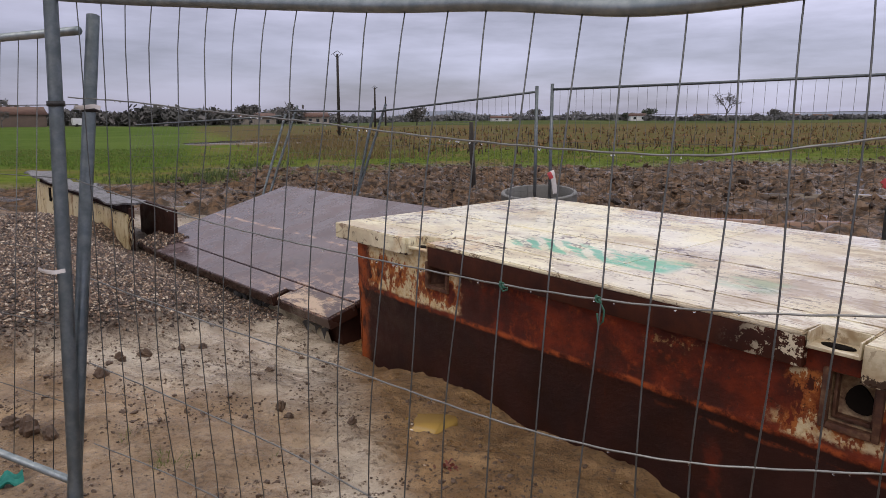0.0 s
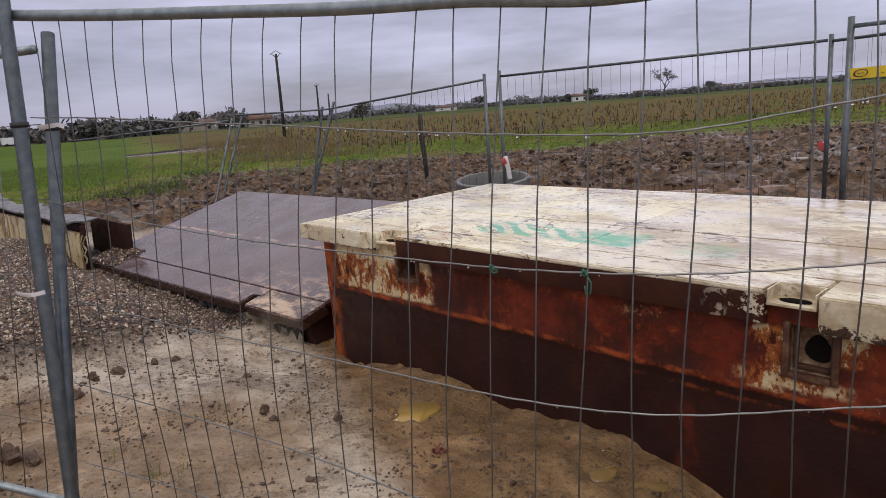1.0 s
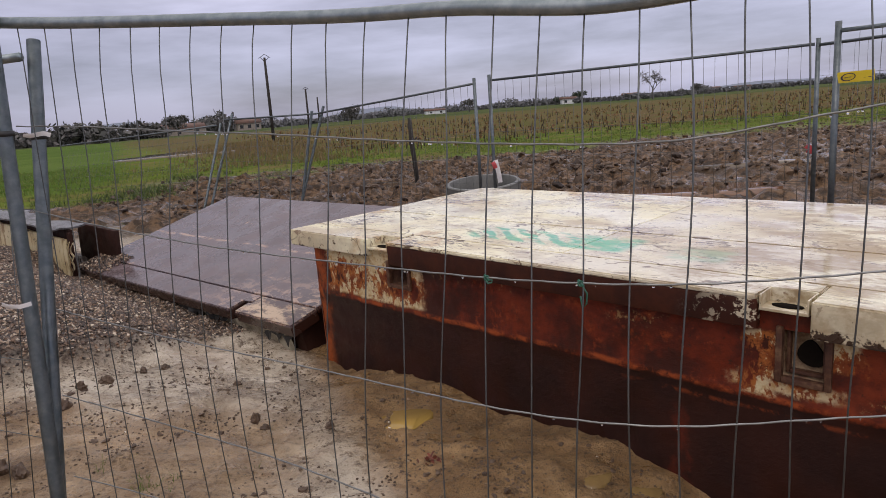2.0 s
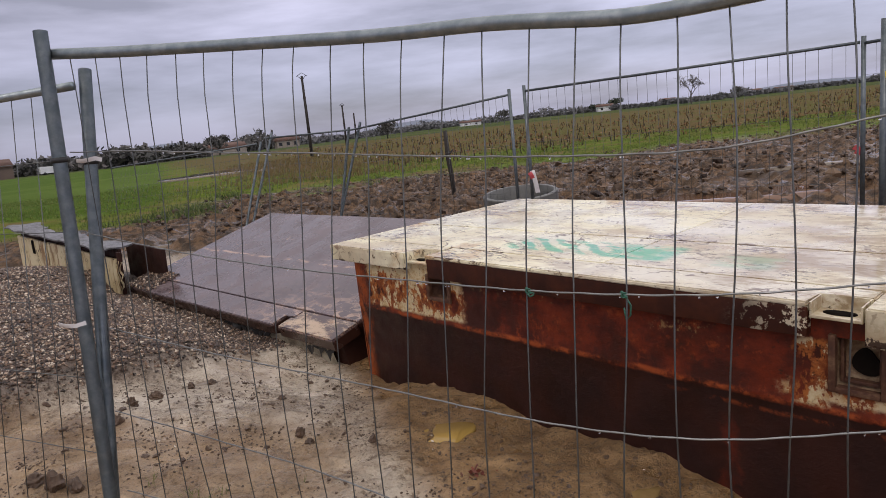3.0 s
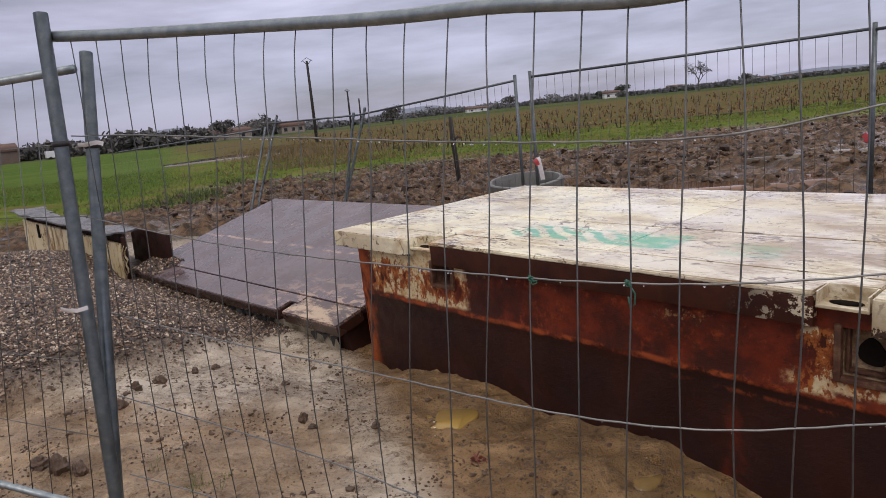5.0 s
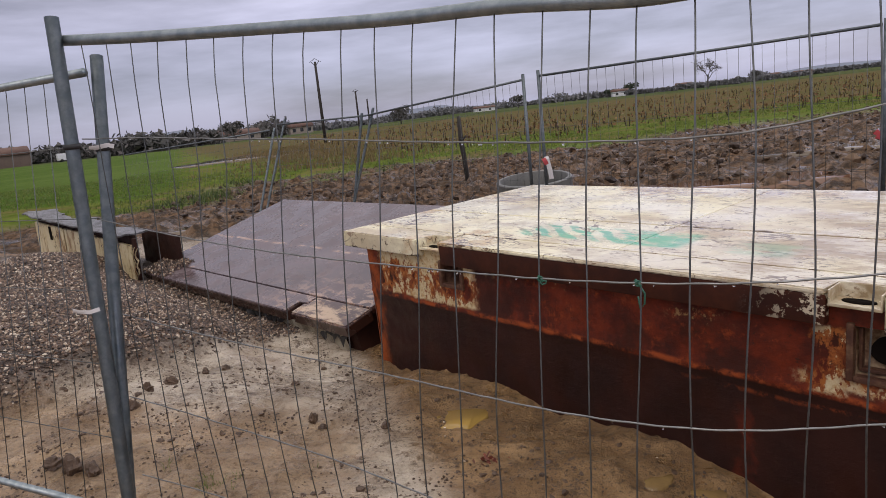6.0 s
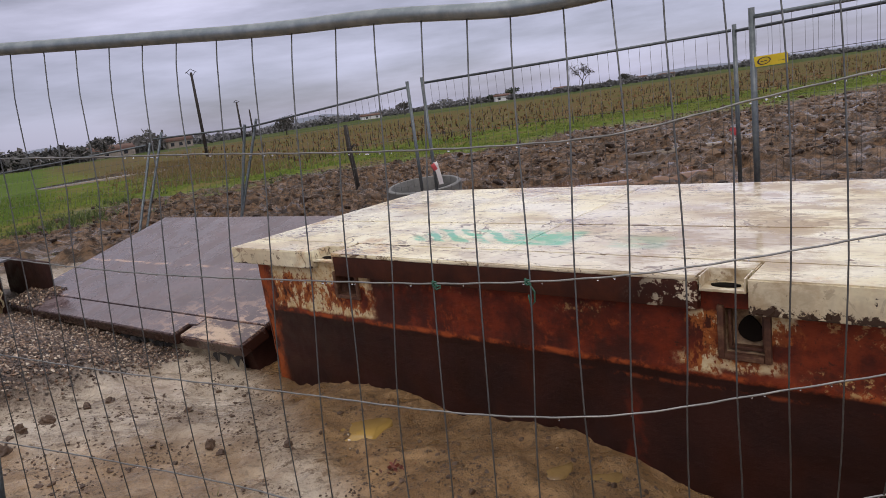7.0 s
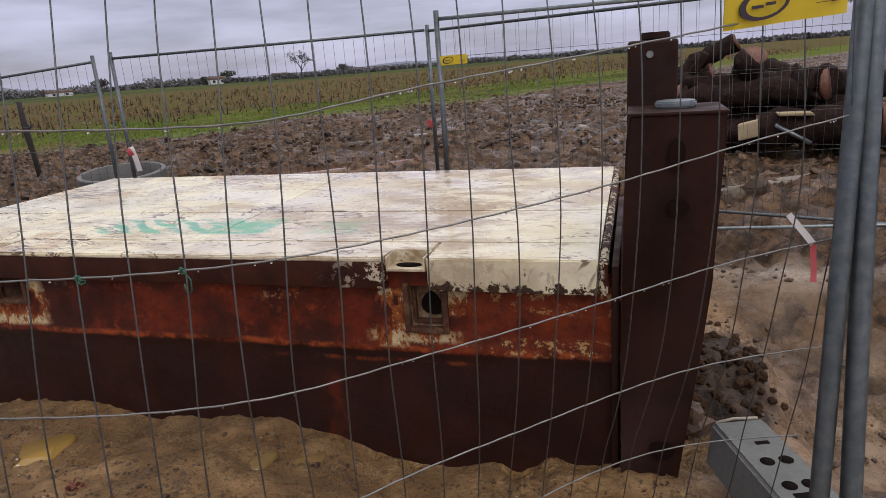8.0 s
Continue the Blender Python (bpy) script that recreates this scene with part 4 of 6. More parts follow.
# ---------------------------------------------------------------- tilted tank with the brown lid
def build_brown_tank():
    t = thing("tilted_tank", "sunken tilted tank with a wet brown lid", "tank", LIDM)
    L, W, y1 = 3.94, 2.0, 0.25

    def plate(name, outline, z0, z1, mt, label="", bev=0.006, parent=t):
        bm = bmesh.new()
        slab(bm, outline, z0, z1)
        bmesh.ops.bevel(bm, geom=list(bm.edges), offset=bev, segments=2, affect="EDGES")
        return part(name, bm, mt, parent, label)
    plate("edge_strip", [(-L, 0.0), (-0.83, 0.0), (-0.83, y1 - 0.10), (-0.70, y1 - 0.10), (-0.70, y1), (-L, y1)], -0.10, 0.0, BROWN, "brown front strip with a dark edge")
    strip = plate("edge_strip", [(-0.74, 0.0), (0.0, 0.0), (0.0, y1), (-0.695, y1), (-0.695, y1 - 0.11), (-0.74, y1 - 0.11)], -0.10, -0.006, BROWN, "worn front strip, paint rubbed to metal")
    plate("worn_face", [(-0.735, 0.006), (-0.006, 0.006), (-0.006, y1 - 0.004), (-0.69, y1 - 0.004), (-0.69, y1 - 0.116), (-0.735, y1 - 0.116)], -0.0058, -0.001, WORN, "", 0.0015, strip)
    plate("notch_tray", [(-0.825, 0.02), (-0.745, 0.02), (-0.745, y1 - 0.115), (-0.825, y1 - 0.115)], -0.085, -0.06, DARK, "dark tray in a lifting notch", 0.003)
    plate("lid", [(-L + 0.30, y1 + 0.006), (0.0, y1 + 0.006), (0.0, W), (-L, W), (-L, y1 + 0.28), (-L + 0.03, y1 + 0.16), (-L + 0.12, y1 + 0.06)], -0.05, 0.004, BROWN, "large brown lid plate, scuffed and wet", 0.004)
    bm = bmesh.new()
    xs = np.linspace(-L + 0.05, -0.14, 60)
    rows = [[bm.verts.new((x, 0.045 + 0.10 * (0.1 + z) * -0.6 + 0.012 * math.sin(x * 9) + 0.010 * math.sin(x * 23 + z * 9), z)) for x in xs] for z in (-0.101, -0.18, -0.28, -0.45, -0.8)]
    for p, q in zip(rows, rows[1:]):
        for i in range(len(xs) - 1):
            bm.faces.new((q[i], q[i + 1], p[i + 1], p[i]))
    part("front_wall", bm, DIRTY, t, "stained cream side wall, half buried")
    # body given the dark rust colour, standing for shade in the gap beside it
    bm = bmesh.new()
    box(bm, (-L + 0.05, 0.09, -0.9), (-0.05, W - 0.06, -0.06), bevel=0.02)
    part("body", bm, DARK, t)
    # torn black lining hanging below the strip
    rr = random.Random(12)
    for x0, n in ((-1.75, 7), (-1.30, 6), (-0.42, 6)):
        bm = bmesh.new()
        up = [bm.verts.new((x0 + 0.03 * i, 0.02 + 0.012 * math.sin(i * 1.9), -0.105 - rr.uniform(0, 0.03))) for i in range(2 * n)]
        lo = [bm.verts.new((v.co.x + rr.uniform(-0.02, 0.02), v.co.y - rr.uniform(0, 0.02), v.co.z - rr.choice((0.01, 0.03, 0.05, 0.08)))) for v in up]
        for i in range(2 * n - 1):
            bm.faces.new((lo[i], lo[i + 1], up[i + 1], up[i]))
        r = bmesh.ops.extrude_face_region(bm, geom=list(bm.faces))
        bmesh.ops.translate(bm, vec=(0, 0.004, 0), verts=[v for v in r["geom"] if isinstance(v, bmesh.types.BMVert)])
        bmesh.ops.recalc_face_normals(bm, faces=bm.faces)
        part("torn_lining", bm, RUBBER, t, "torn black lining")
    return t


build_brown_tank()


# ---------------------------------------------------------------- broken cream box beyond
def build_cream_box():
    a, b = Vector((-5.90, 8.66, 0)), Vector((-3.84, 6.87, 0))
    ang = math.degrees(math.atan2(b.y - a.y, b.x - a.x))
    m = pose(a.x, a.y, 0.93, 0, 4.6, ang)
    t = thing("cream_box", "broken cream steel box with a lifted sheet-metal lid", "box", m)
    ln = (b - a).length
    for i in range(3):
        bm = bmesh.new()
        x0 = ln * i / 3 + (0.006 if i else 0)
        box(bm, (x0, 0.012 * (i % 2), -0.85), (ln * (i + 1) / 3, 0.035 + 0.012 * (i % 2), -0.105), bevel=0.006)
        part("side_panel", bm, STAINED, t)
    # dark strip stands in for shade in the gap under the lid
    bm = bmesh.new()
    box(bm, (0.02, 0.06, -0.16), (ln - 0.02, 0.10, -0.01), bevel=0.006)
    part("gap_strip", bm, DARK, t, "dark strip in the gap under the lid")
    # black plate stands in for the shade of a slot
    bm = bmesh.new()
    box(bm, (0.46, -0.005, -0.30), (0.54, 0.001, -0.12), bevel=0.002)
    part("slot", bm, BLACK, t)
    # torn flaps of sheet at the near end
    bm = bmesh.new()
    for q, w, lo in ((ln + 0.052, 0.05, -0.50), (ln + 0.12, 0.035, -0.42)):
        g = [[bm.verts.new((q + w * i + 0.02 * math.sin(j * 1.9 + q * 9), 0.0 - 0.03 * i + 0.02 * math.cos(j * 2.3), -0.12 + (lo + 0.12) * j / 6)) for i in range(2)] for j in range(7)]
        for p, r in zip(g, g[1:]):
            bm.faces.new((p[0], p[1], r[1], r[0]))
    r = bmesh.ops.extrude_face_region(bm, geom=list(bm.faces))
    bmesh.ops.translate(bm, vec=(0, 0.006, 0), verts=[v for v in r["geom"] if isinstance(v, bmesh.types.BMVert)])
    bmesh.ops.recalc_face_normals(bm, faces=bm.faces)
    part("torn_flap", bm, STAINED, t, "torn strip of cream sheet")
    bm = bmesh.new()
    box(bm, (0.0, 0.05, -0.85), (0.03, 0.32, -0.04))
    part("end_panel", bm, DARK, t)
    bm = bmesh.new()
    n = 30
    rr = random.Random(31)
    deep = [0.30 + 0.06 * math.sin(i * 0.5) + rr.uniform(-0.04, 0.04) for i in range(n + 1)]
    g = [[bm.verts.new((-0.14 + (ln + 0.10) * i / n, -0.09 + deep[i] * j / 5 + 0.012 * math.sin(i * 1.3), 0.02 + 0.010 * math.sin(i * 1.1 + j) + 0.012 * math.sin(i * 0.42) * j / 5 - 0.012 * (j == 0))) for j in range(6)] for i in range(n + 1)]
    for p, q in zip(g, g[1:]):
        for j in range(5):
            bm.faces.new((p[j], q[j], q[j + 1], p[j + 1]))
    r = bmesh.ops.extrude_face_region(bm, geom=list(bm.faces))
    bmesh.ops.translate(bm, vec=(0, 0, -0.018), verts=[v for v in r["geom"] if isinstance(v, bmesh.types.BMVert)])
    bmesh.ops.recalc_face_normals(bm, faces=bm.faces)
    part("lid_sheet", bm, GREYSHEET, t, "bent grey sheet-metal lid")
    # dark open end with torn frame
    bm = bmesh.new()
    box(bm, (ln + 0.001, 0.02, -0.75), (ln + 0.05, 0.06, -0.03), bevel=0.006)
    part("end_frame", bm, DARK, t)
    # dark pit wall, carried on to stand for shade in the open pit
    bm = bmesh.new()
    box(bm, (ln - 0.45, 0.36, -0.70), (ln + 0.36, 0.41, -0.03), bevel=0.008)
    part("dark_pit_panel", bm, DARK, t)
    bm = bmesh.new()
    box(bm, (ln + 0.06, 0.10, -0.05), (ln + 0.55, 0.34, -0.02), m=pose(0, 0, -0.05, 8, 10, 6), bevel=0.006)
    part("top_flap", bm, DARK, t)
    return t


GREYSHEET = mat_mix("grey_sheet", [(0.012, 0.010, 0.009), (0.085, 0.08, 0.08), (0.20, 0.20, 0.21), (0.10, 0.08, 0.07)], 11, 0.4, 40, 0.4, 0.2)
build_cream_box()


# ---------------------------------------------------------------- mesh fence
def spline(ks, vs, k):
    """Natural cubic through a few control values."""
    n = len(ks)
    h = np.diff(ks)
    A, r = np.eye(n), np.zeros(n)
    for i in range(1, n - 1):
        A[i, i - 1:i + 2] = h[i - 1], 2 * (h[i - 1] + h[i]), h[i]
        r[i] = 6 * ((vs[i + 1] - vs[i]) / h[i] - (vs[i] - vs[i - 1]) / h[i - 1])
    mm = np.linalg.solve(A, r)
    i = int(np.clip(np.searchsorted(ks, k) - 1, 0, n - 2))
    a, b = (ks[i + 1] - k) / h[i], (k - ks[i]) / h[i]
    return a * vs[i] + b * vs[i + 1] + ((a ** 3 - a) * mm[i] + (b ** 3 - b) * mm[i + 1]) * h[i] ** 2 / 6


# the buckled panel: column number, plan place at 1.2 m height, lean and bow
BEND_K = np.array([-15, -12, -9, -6, -3, 0, 2, 4, 6, 9, 12, 15, 18.0])
BEND_X = np.array([-1.548, -1.289, -1.03, -0.763, -0.491, -0.237, -0.075, 0.092, 0.271, 0.545, 0.836, 1.134, 1.435])
BEND_Y = np.array([1.705, 1.537, 1.363, 1.186, 0.997, 0.796, 0.681, 0.591, 0.536, 0.458, 0.382, 0.298, 0.139])
BEND_L = np.array([0.029, 0.031, 0.049, 0.085, 0.152, 0.192, 0.185, 0.12, 0.017, -0.064, -0.147, -0.136, -0.065])
BEND_Q = np.array([-0.045, 0.056, 0.134, 0.155, 0.124, 0.147, 0.202, 0.23, 0.26, 0.329, 0.307, 0.241, 0.118])
ROWS = [(1.588, -0.025, 0.081), (1.323, -0.006, 0.057), (1.060, 0.004, 0.039), (0.773, 0.002, 0.032), (0.505, 0.0, 0.03)]


# sideways slip of the upright wires, in columns, at the heights of the second and first row and of the rail
SLIP_Z = (1.06, 1.323, 1.588, 1.85)
SLIP = (np.array([0.12, 0.14, 0.16, 0.12, 0.06, 0.06, 0.07, 0.08, 0.09, 0.11, 0.05, 0.1, 0.1]),
        np.array([0.1, 0.17, 0.36, 0.22, 0.07, 0.07, 0.10, 0.15, 0.14, 0.12, 0.05, 0.0, 0.0]),
        np.array([0.2, 0.04, 0.0, 0.0, 0.0, 0.0, 0.06, 0.15, 0.16, 0.18, 0.03, 0.03, 0.0]))
# rise of the first and last row and of the rail over their parabolas
RISE_FIRST = np.array([-0.09, -0.036, -0.007, 0.012, 0.012, 0.004, -0.004, -0.007, 0.006, 0.008, -0.005, -0.03, -0.06])
RISE_LAST = np.array([-0.018, -0.018, -0.018, -0.018, -0.018, -0.018, -0.02, -0.025, -0.03, -0.034, -0.036, -0.036, -0.02])
RISE_RAIL = np.array([0.006, 0.010, 0.014, 0.013, 0.010, 0.009, -0.010, -0.014, -0.014, -0.014, -0.014, -0.014, -0.014])


def on_panel(k, z):
    k = k + float(np.interp(z, SLIP_Z, [0.0] + [float(np.interp(k, BEND_K, a)) for a in SLIP]))
    d = z - 1.2
    o = spline(BEND_K, BEND_L, k) * d + spline(BEND_K, BEND_Q, k) * d * d * (1 if d > -0.6 else 0.6 / -d)
    return Vector((spline(BEND_K, BEND_X, k) + 0.45 * o, spline(BEND_K, BEND_Y, k) + 0.89 * o, z))


def row_z(i, k):
    a, b, c = ROWS[i]
    rise = spline(BEND_K, RISE_FIRST, k) if i == 0 else spline(BEND_K, RISE_LAST, k) if i == 4 else 0.0
    return a + b * k / 10 + c * k * k / 100 + rise


def rail_z(k):
    return spline(BEND_K, RISE_RAIL, k) + rail_curve(k)


def rail_curve(k):
    return 1.863 - 0.084 * k / 10 + 0.012 * k * k / 100 if k < 0 else 1.863 - 0.045 * k / 10 + 0.085 * k * k / 100


def build_near_panel():
    t = thing("mesh_fence", "buckled galvanised mesh fence panel, wet with drops", "fence", group="mesh fence panels")
    ks = np.linspace(-14.75, 17.3, 70)
    bm = bmesh.new()
    tube(bm, [on_panel(k, rail_z(k)) for k in ks], 0.0165, 12)
    part("top_rail", bm, GALV, t, "bent round top rail")
    bm = bmesh.new()
    tube(bm, [on_panel(k, 0.25) for k in ks], 0.0125, 10)
    part("bottom_rail", bm, GALV, t)
    for i in range(len(ROWS)):
        bm = bmesh.new()
        tube(bm, [on_panel(k, row_z(i, k)) + Vector((0, 0, 0.0006 * math.sin(k * 6.3 + i))) for k in np.linspace(-14.75, 17.3, 200)], 0.0021, 6)
        part("wire", bm, BRIGHTWIRE, t)
    rng = random.Random(4)
    for k in range(-14, 18):
        bm = bmesh.new()
        zt = rail_z(k) - 0.004
        pts, amp, ph = [], rng.uniform(0.001, 0.0035), rng.uniform(0, 6)
        zs = np.linspace(zt, 0.25, 28)
        for z in zs:
            p = on_panel(k + 0.055 * math.sin(z * 7 + ph) * amp / 0.003, z)
            pts.append(p)
        tube(bm, pts, 0.0017, 6)
        part("wire", bm, WIRE, t)
    return t


def build_post(name, lo, hi, r=0.0205, label="galvanised tubular fence post"):
    t = thing(name, label, "fence post", group="fence posts")
    bm = bmesh.new()
    lo, hi = Vector(lo), Vector(hi)
    tube(bm, [lo.lerp(hi, f) for f in (0, 0.25, 0.5, 0.75, 1)], r, 16, caps=False)
    bmesh.ops.solidify(bm, geom=bm.faces[:], thickness=0.003)
    part("tube", bm, GALV, t)
    return t


build_near_panel()


def flat_panel(a, b, z0, z1, posts=(True, True), pitch=0.107, r=0.0019, label="galvanised mesh fence panel", lean=(0, 0), rows=5, base_drop=0.0, foot_rail=True):
    """A straight panel between two plan points; lean shifts its top."""
    t = thing("mesh_fence", label, "fence", group="mesh fence panels")
    a, b = Vector(a), Vector(b)
    ln = (b.xy - a.xy).length
    lv = Vector((lean[0], lean[1], 0))

    def at(f, z):
        p = a.lerp(b, f)
        h0, h1 = (z0[0] * (1 - f) + z0[1] * f), (z1[0] * (1 - f) + z1[1] * f)
        return Vector((p.x, p.y, h0 + (h1 - h0) * z)) + lv * z
    for f, on in zip((0, 1), posts):
        if on:
            bm = bmesh.new()
            tube(bm, [at(f, -0.08 - base_drop), at(f, 0.5), at(f, 1.035)], 0.0205, 12)
            part("post", bm, DULLGALV, t)
    for z, rr in ((1.0, 0.0145), (0.04, 0.0125))[:2 if foot_rail else 1]:
        bm = bmesh.new()
        tube(bm, [at(0, z), at(0.5, z - 0.002), at(1, z)], rr, 8)
        part("rail", bm, DULLGALV if ln < 2.8 or a.y > 5 else GALV, t)
    for i in range(rows):
        bm = bmesh.new()
        z = 0.04 + 0.96 * (i + 1) / (rows + 1)
        tube(bm, [at(0, z), at(1, z)], r, 5)
        part("wire", bm, WIRE, t)
    n = int(ln / pitch)
    for i in range(1, n):
        bm = bmesh.new()
        f = i / n
        tube(bm, [at(f, 0.04), at(f + 0.0012 * math.sin(i * 2.3), 0.5), at(f, 1.0)], r, 5)
        part("wire", bm, WIRE, t)
    return t


# posts where the near panels meet
build_post("fence_post", (-1.495, 1.41, 0.15), (-1.512, 1.662, 2.085))
build_post("fence_post", (-1.505, 1.36, 0.15), (-1.490, 1.855, 1.985))
build_post("fence_post", (1.07, 0.055, 0.08), (1.457, 0.231, 2.0), 0.022)
build_post("fence_post", (1.125, -0.013, 0.08), (1.49, 0.234, 2.0), 0.024)
# panel that runs off beside the left post
flat_panel((-1.51, 1.46, 0), (-4.5, 3.05, 0), (0.46, 0.46), (1.93, 1.96), (False, True), lean=(0.0, 0.33), r=0.0016)
# far side
flat_panel((0.985, 7.60, 0), (3.60, 5.38, 0), (0.05, 0.05), (1.975, 2.0), (True, False))
flat_panel((0.82, 7.72, 0), (-1.26, 9.75, 0), (0.05, 0.15), (1.955, 1.76), (True, False))
flat_panel((3.62, 5.36, 0), (5.18, -0.43, 0), (0.28, 0.31), (1.99, 1.99), (True, False), pitch=0.118, r=0.0012, base_drop=0.12)
flat_panel((2.58, 3.66, 0), (6.67, -0.73, 0), (0.28, 0.31), (1.975, 2.0), (True, False), pitch=0.118, r=0.0012, base_drop=0.12)
flat_panel((-1.62, 9.55, 0), (-3.20, 10.5, 0), (0.35, 0.4), (1.76, 1.78), (False, False), lean=(0.33, 0.35), foot_rail=False)
flat_panel((-3.30, 10.4, 0), (-6.4, 11.9, 0), (0.35, 0.35), (1.70, 1.55), (False, False), lean=(0.3, 0.4), foot_rail=False)
# leaning posts at the slumped corner
build_post("leaning_post", (-1.71, 9.57, 0.08), (-1.34, 9.70, 1.80), label="leaning galvanised fence post")
build_post("leaning_post", (-1.76, 9.53, 0.08), (-1.17, 9.81, 1.86), label="leaning galvanised fence post")
build_post("leaning_post", (-3.36, 10.3, 0.08), (-2.97, 11.02, 1.73), label="leaning galvanised fence post")
build_post("leaning_post", (-3.30, 10.45, 0.08), (-2.77, 11.05, 1.87), label="leaning galvanised fence post")


# ---------------------------------------------------------------- loose stuff on the ground
def soup(name, verts, faces, material, label, category, kind="stuff", smooth_faces=False):
    me = bpy.data.meshes.new(name)
    me.from_pydata(verts, [], faces)
    if smooth_faces:
        me.polygons.foreach_set("use_smooth", np.ones(len(me.polygons), bool))
    me.materials.append(material)
    return tagged(new(name, me), label, category, kind=kind)


OCTA_V = np.array([(1, 0, 0), (-1, 0, 0), (0, 1, 0), (0, -1, 0), (0, 0, 1), (0, 0, -1)], float)
OCTA_F = [(0, 2, 4), (2, 1, 4), (1, 3, 4), (3, 0, 4), (2, 0, 5), (1, 2, 5), (3, 1, 5), (0, 3, 5)]
ICO_BM = bmesh.new()
bmesh.ops.create_icosphere(ICO_BM, subdivisions=1, radius=1)
ICO_V = np.array([v.co[:] for v in ICO_BM.verts])
ICO_F = [tuple(v.index for v in f.verts) for f in ICO_BM.faces]
ICO_BM.free()


def scatter_lumps(places, sizes, shape, seed, flat=(0.45, 0.9), jag=0.3, sink=0.3):
    """Small uneven lumps lying at the given plan places."""
    rng = np.random.default_rng(seed)
    sv, sf = shape
    n, k = len(places), len(sv)
    hz = height(places[:, 0], places[:, 1])
    V = np.repeat(sv[None], n, 0) * (1 + rng.uniform(-jag, jag, (n, k, 1)))
    V = V * np.stack([np.ones(n), rng.uniform(0.6, 1.0, n), rng.uniform(*flat, n)], 1)[:, None, :]
    a = rng.uniform(0, 2 * np.pi, n)
    b = rng.uniform(-0.5, 0.5, n)
    c, s = np.cos(a)[:, None], np.sin(a)[:, None]
    cb, sb = np.cos(b)[:, None], np.sin(b)[:, None]
    X, Y, Z = V[..., 0], V[..., 1], V[..., 2]
    X, Z = X * cb - Z * sb, X * sb + Z * cb
    X, Y = X * c - Y * s, X * s + Y * c
    sz = np.asarray(sizes)[:, None]
    W = np.stack([X * sz + places[:, 0:1], Y * sz + places[:, 1:2], Z * sz + hz[:, None] + sz * sink * 0.6], -1).reshape(-1, 3)
    F = [tuple(int(i) + o for i in f) for o in range(0, n * k, k) for f in sf]
    return W.tolist(), F


def pick(n, x0, x1, y0, y1, want, seed):
    """Random plan places, kept by chance according to want(x, y)."""
    rng = np.random.default_rng(seed)
    p = np.stack([rng.uniform(x0, x1, n), rng.uniform(y0, y1, n)], 1)
    w = want(p[:, 0], p[:, 1])
    return p[rng.uniform(0, 1, n) < w]


def gravel_want(x, y):
    s, v = unit_xy(x, y)
    g = zones(x, y)["gravel"]
    return np.where(g > 0.3, g, g * 0.25) * (v < np.where(s < -7.8, -0.35 + 0.164 * (s + 7.88), 0.0))


g = pick(165000, -6.5, -1.2, 2.4, 8.2, gravel_want, 11)
rng_g = np.random.default_rng(12)
soup("gravel", *scatter_lumps(g, rng_g.uniform(0.005, 0.0165, len(g)) * (1 + 0.07 * np.clip(g[:, 1] - 3, 0, 5)), (OCTA_V, OCTA_F), 13, (0.5, 0.9), 0.25, 0.45), PEBBLE, "heap of wet mixed brown gravel beside the tanks", "gravel")


def clay_want(x, y):
    s, v = unit_xy(x, y)
    z = zones(x, y)
    return (v < -0.05) * (1 - z["gravel"]) * np.clip(0.14 + 1.2 * fnoise(x, y, 0.33, 4, 44, 0.7), 0, 1)


c1 = pick(62000, -3.2, 3.4, 0.4, 4.6, clay_want, 14)
rc = np.random.default_rng(15)
soup("clay_lumps", *scatter_lumps(c1, rc.uniform(0.0025, 0.0085, len(c1)) * np.where(rc.uniform(size=len(c1)) > 0.95, 2.4, 1), (ICO_V, ICO_F), 16, (0.4, 0.8), 0.42, 0.2), CLAYCLOD, "small clay lumps and grit on the wet ground", "soil")
c2 = np.array([(-2.18, 3.15), (-2.11, 3.30), (-1.98, 3.52), (-1.91, 3.70), (-2.13, 2.84), (-2.11, 2.19), (-2.02, 2.18), (-2.22, 2.24), (-1.15, 2.65), (-1.10, 2.60), (-1.38, 3.32), (-0.78, 2.56), (0.9, 0.95), (1.25, 0.55), (1.5, 0.35), (2.0, 1.05), (1.72, 1.02)])
ICO2_BM = bmesh.new()
bmesh.ops.create_icosphere(ICO2_BM, subdivisions=3, radius=1)
for v in ICO2_BM.verts:
    v.co *= 1 + 0.16 * math.sin(4.1 * v.co.x + 2) * math.cos(3.3 * v.co.y) + 0.12 * math.sin(7.7 * v.co.z + 5 * v.co.x) + 0.07 * math.sin(15 * v.co.y + 11 * v.co.z)
ICO2_V = np.array([v.co[:] for v in ICO2_BM.verts])
ICO2_F = [tuple(v.index for v in f.verts) for f in ICO2_BM.faces]
ICO2_BM.free()
soup("mud_clods", *scatter_lumps(c2, np.array([0.040, 0.043, 0.030, 0.030, 0.038, 0.058, 0.045, 0.038, 0.032, 0.024, 0.028, 0.028, 0.04, 0.045, 0.05, 0.10, 0.08]), (ICO2_V, ICO2_F), 18, (0.75, 1.0), 0.05, 0.2), CLAYCLOD, "larger clods of reddish clay", "soil")
# pale chips of stone washed out of the clay
c3 = pick(1500, -3.0, 2.6, 0.6, 4.4, lambda x, y: clay_want(x, y) * 0.5, 45)
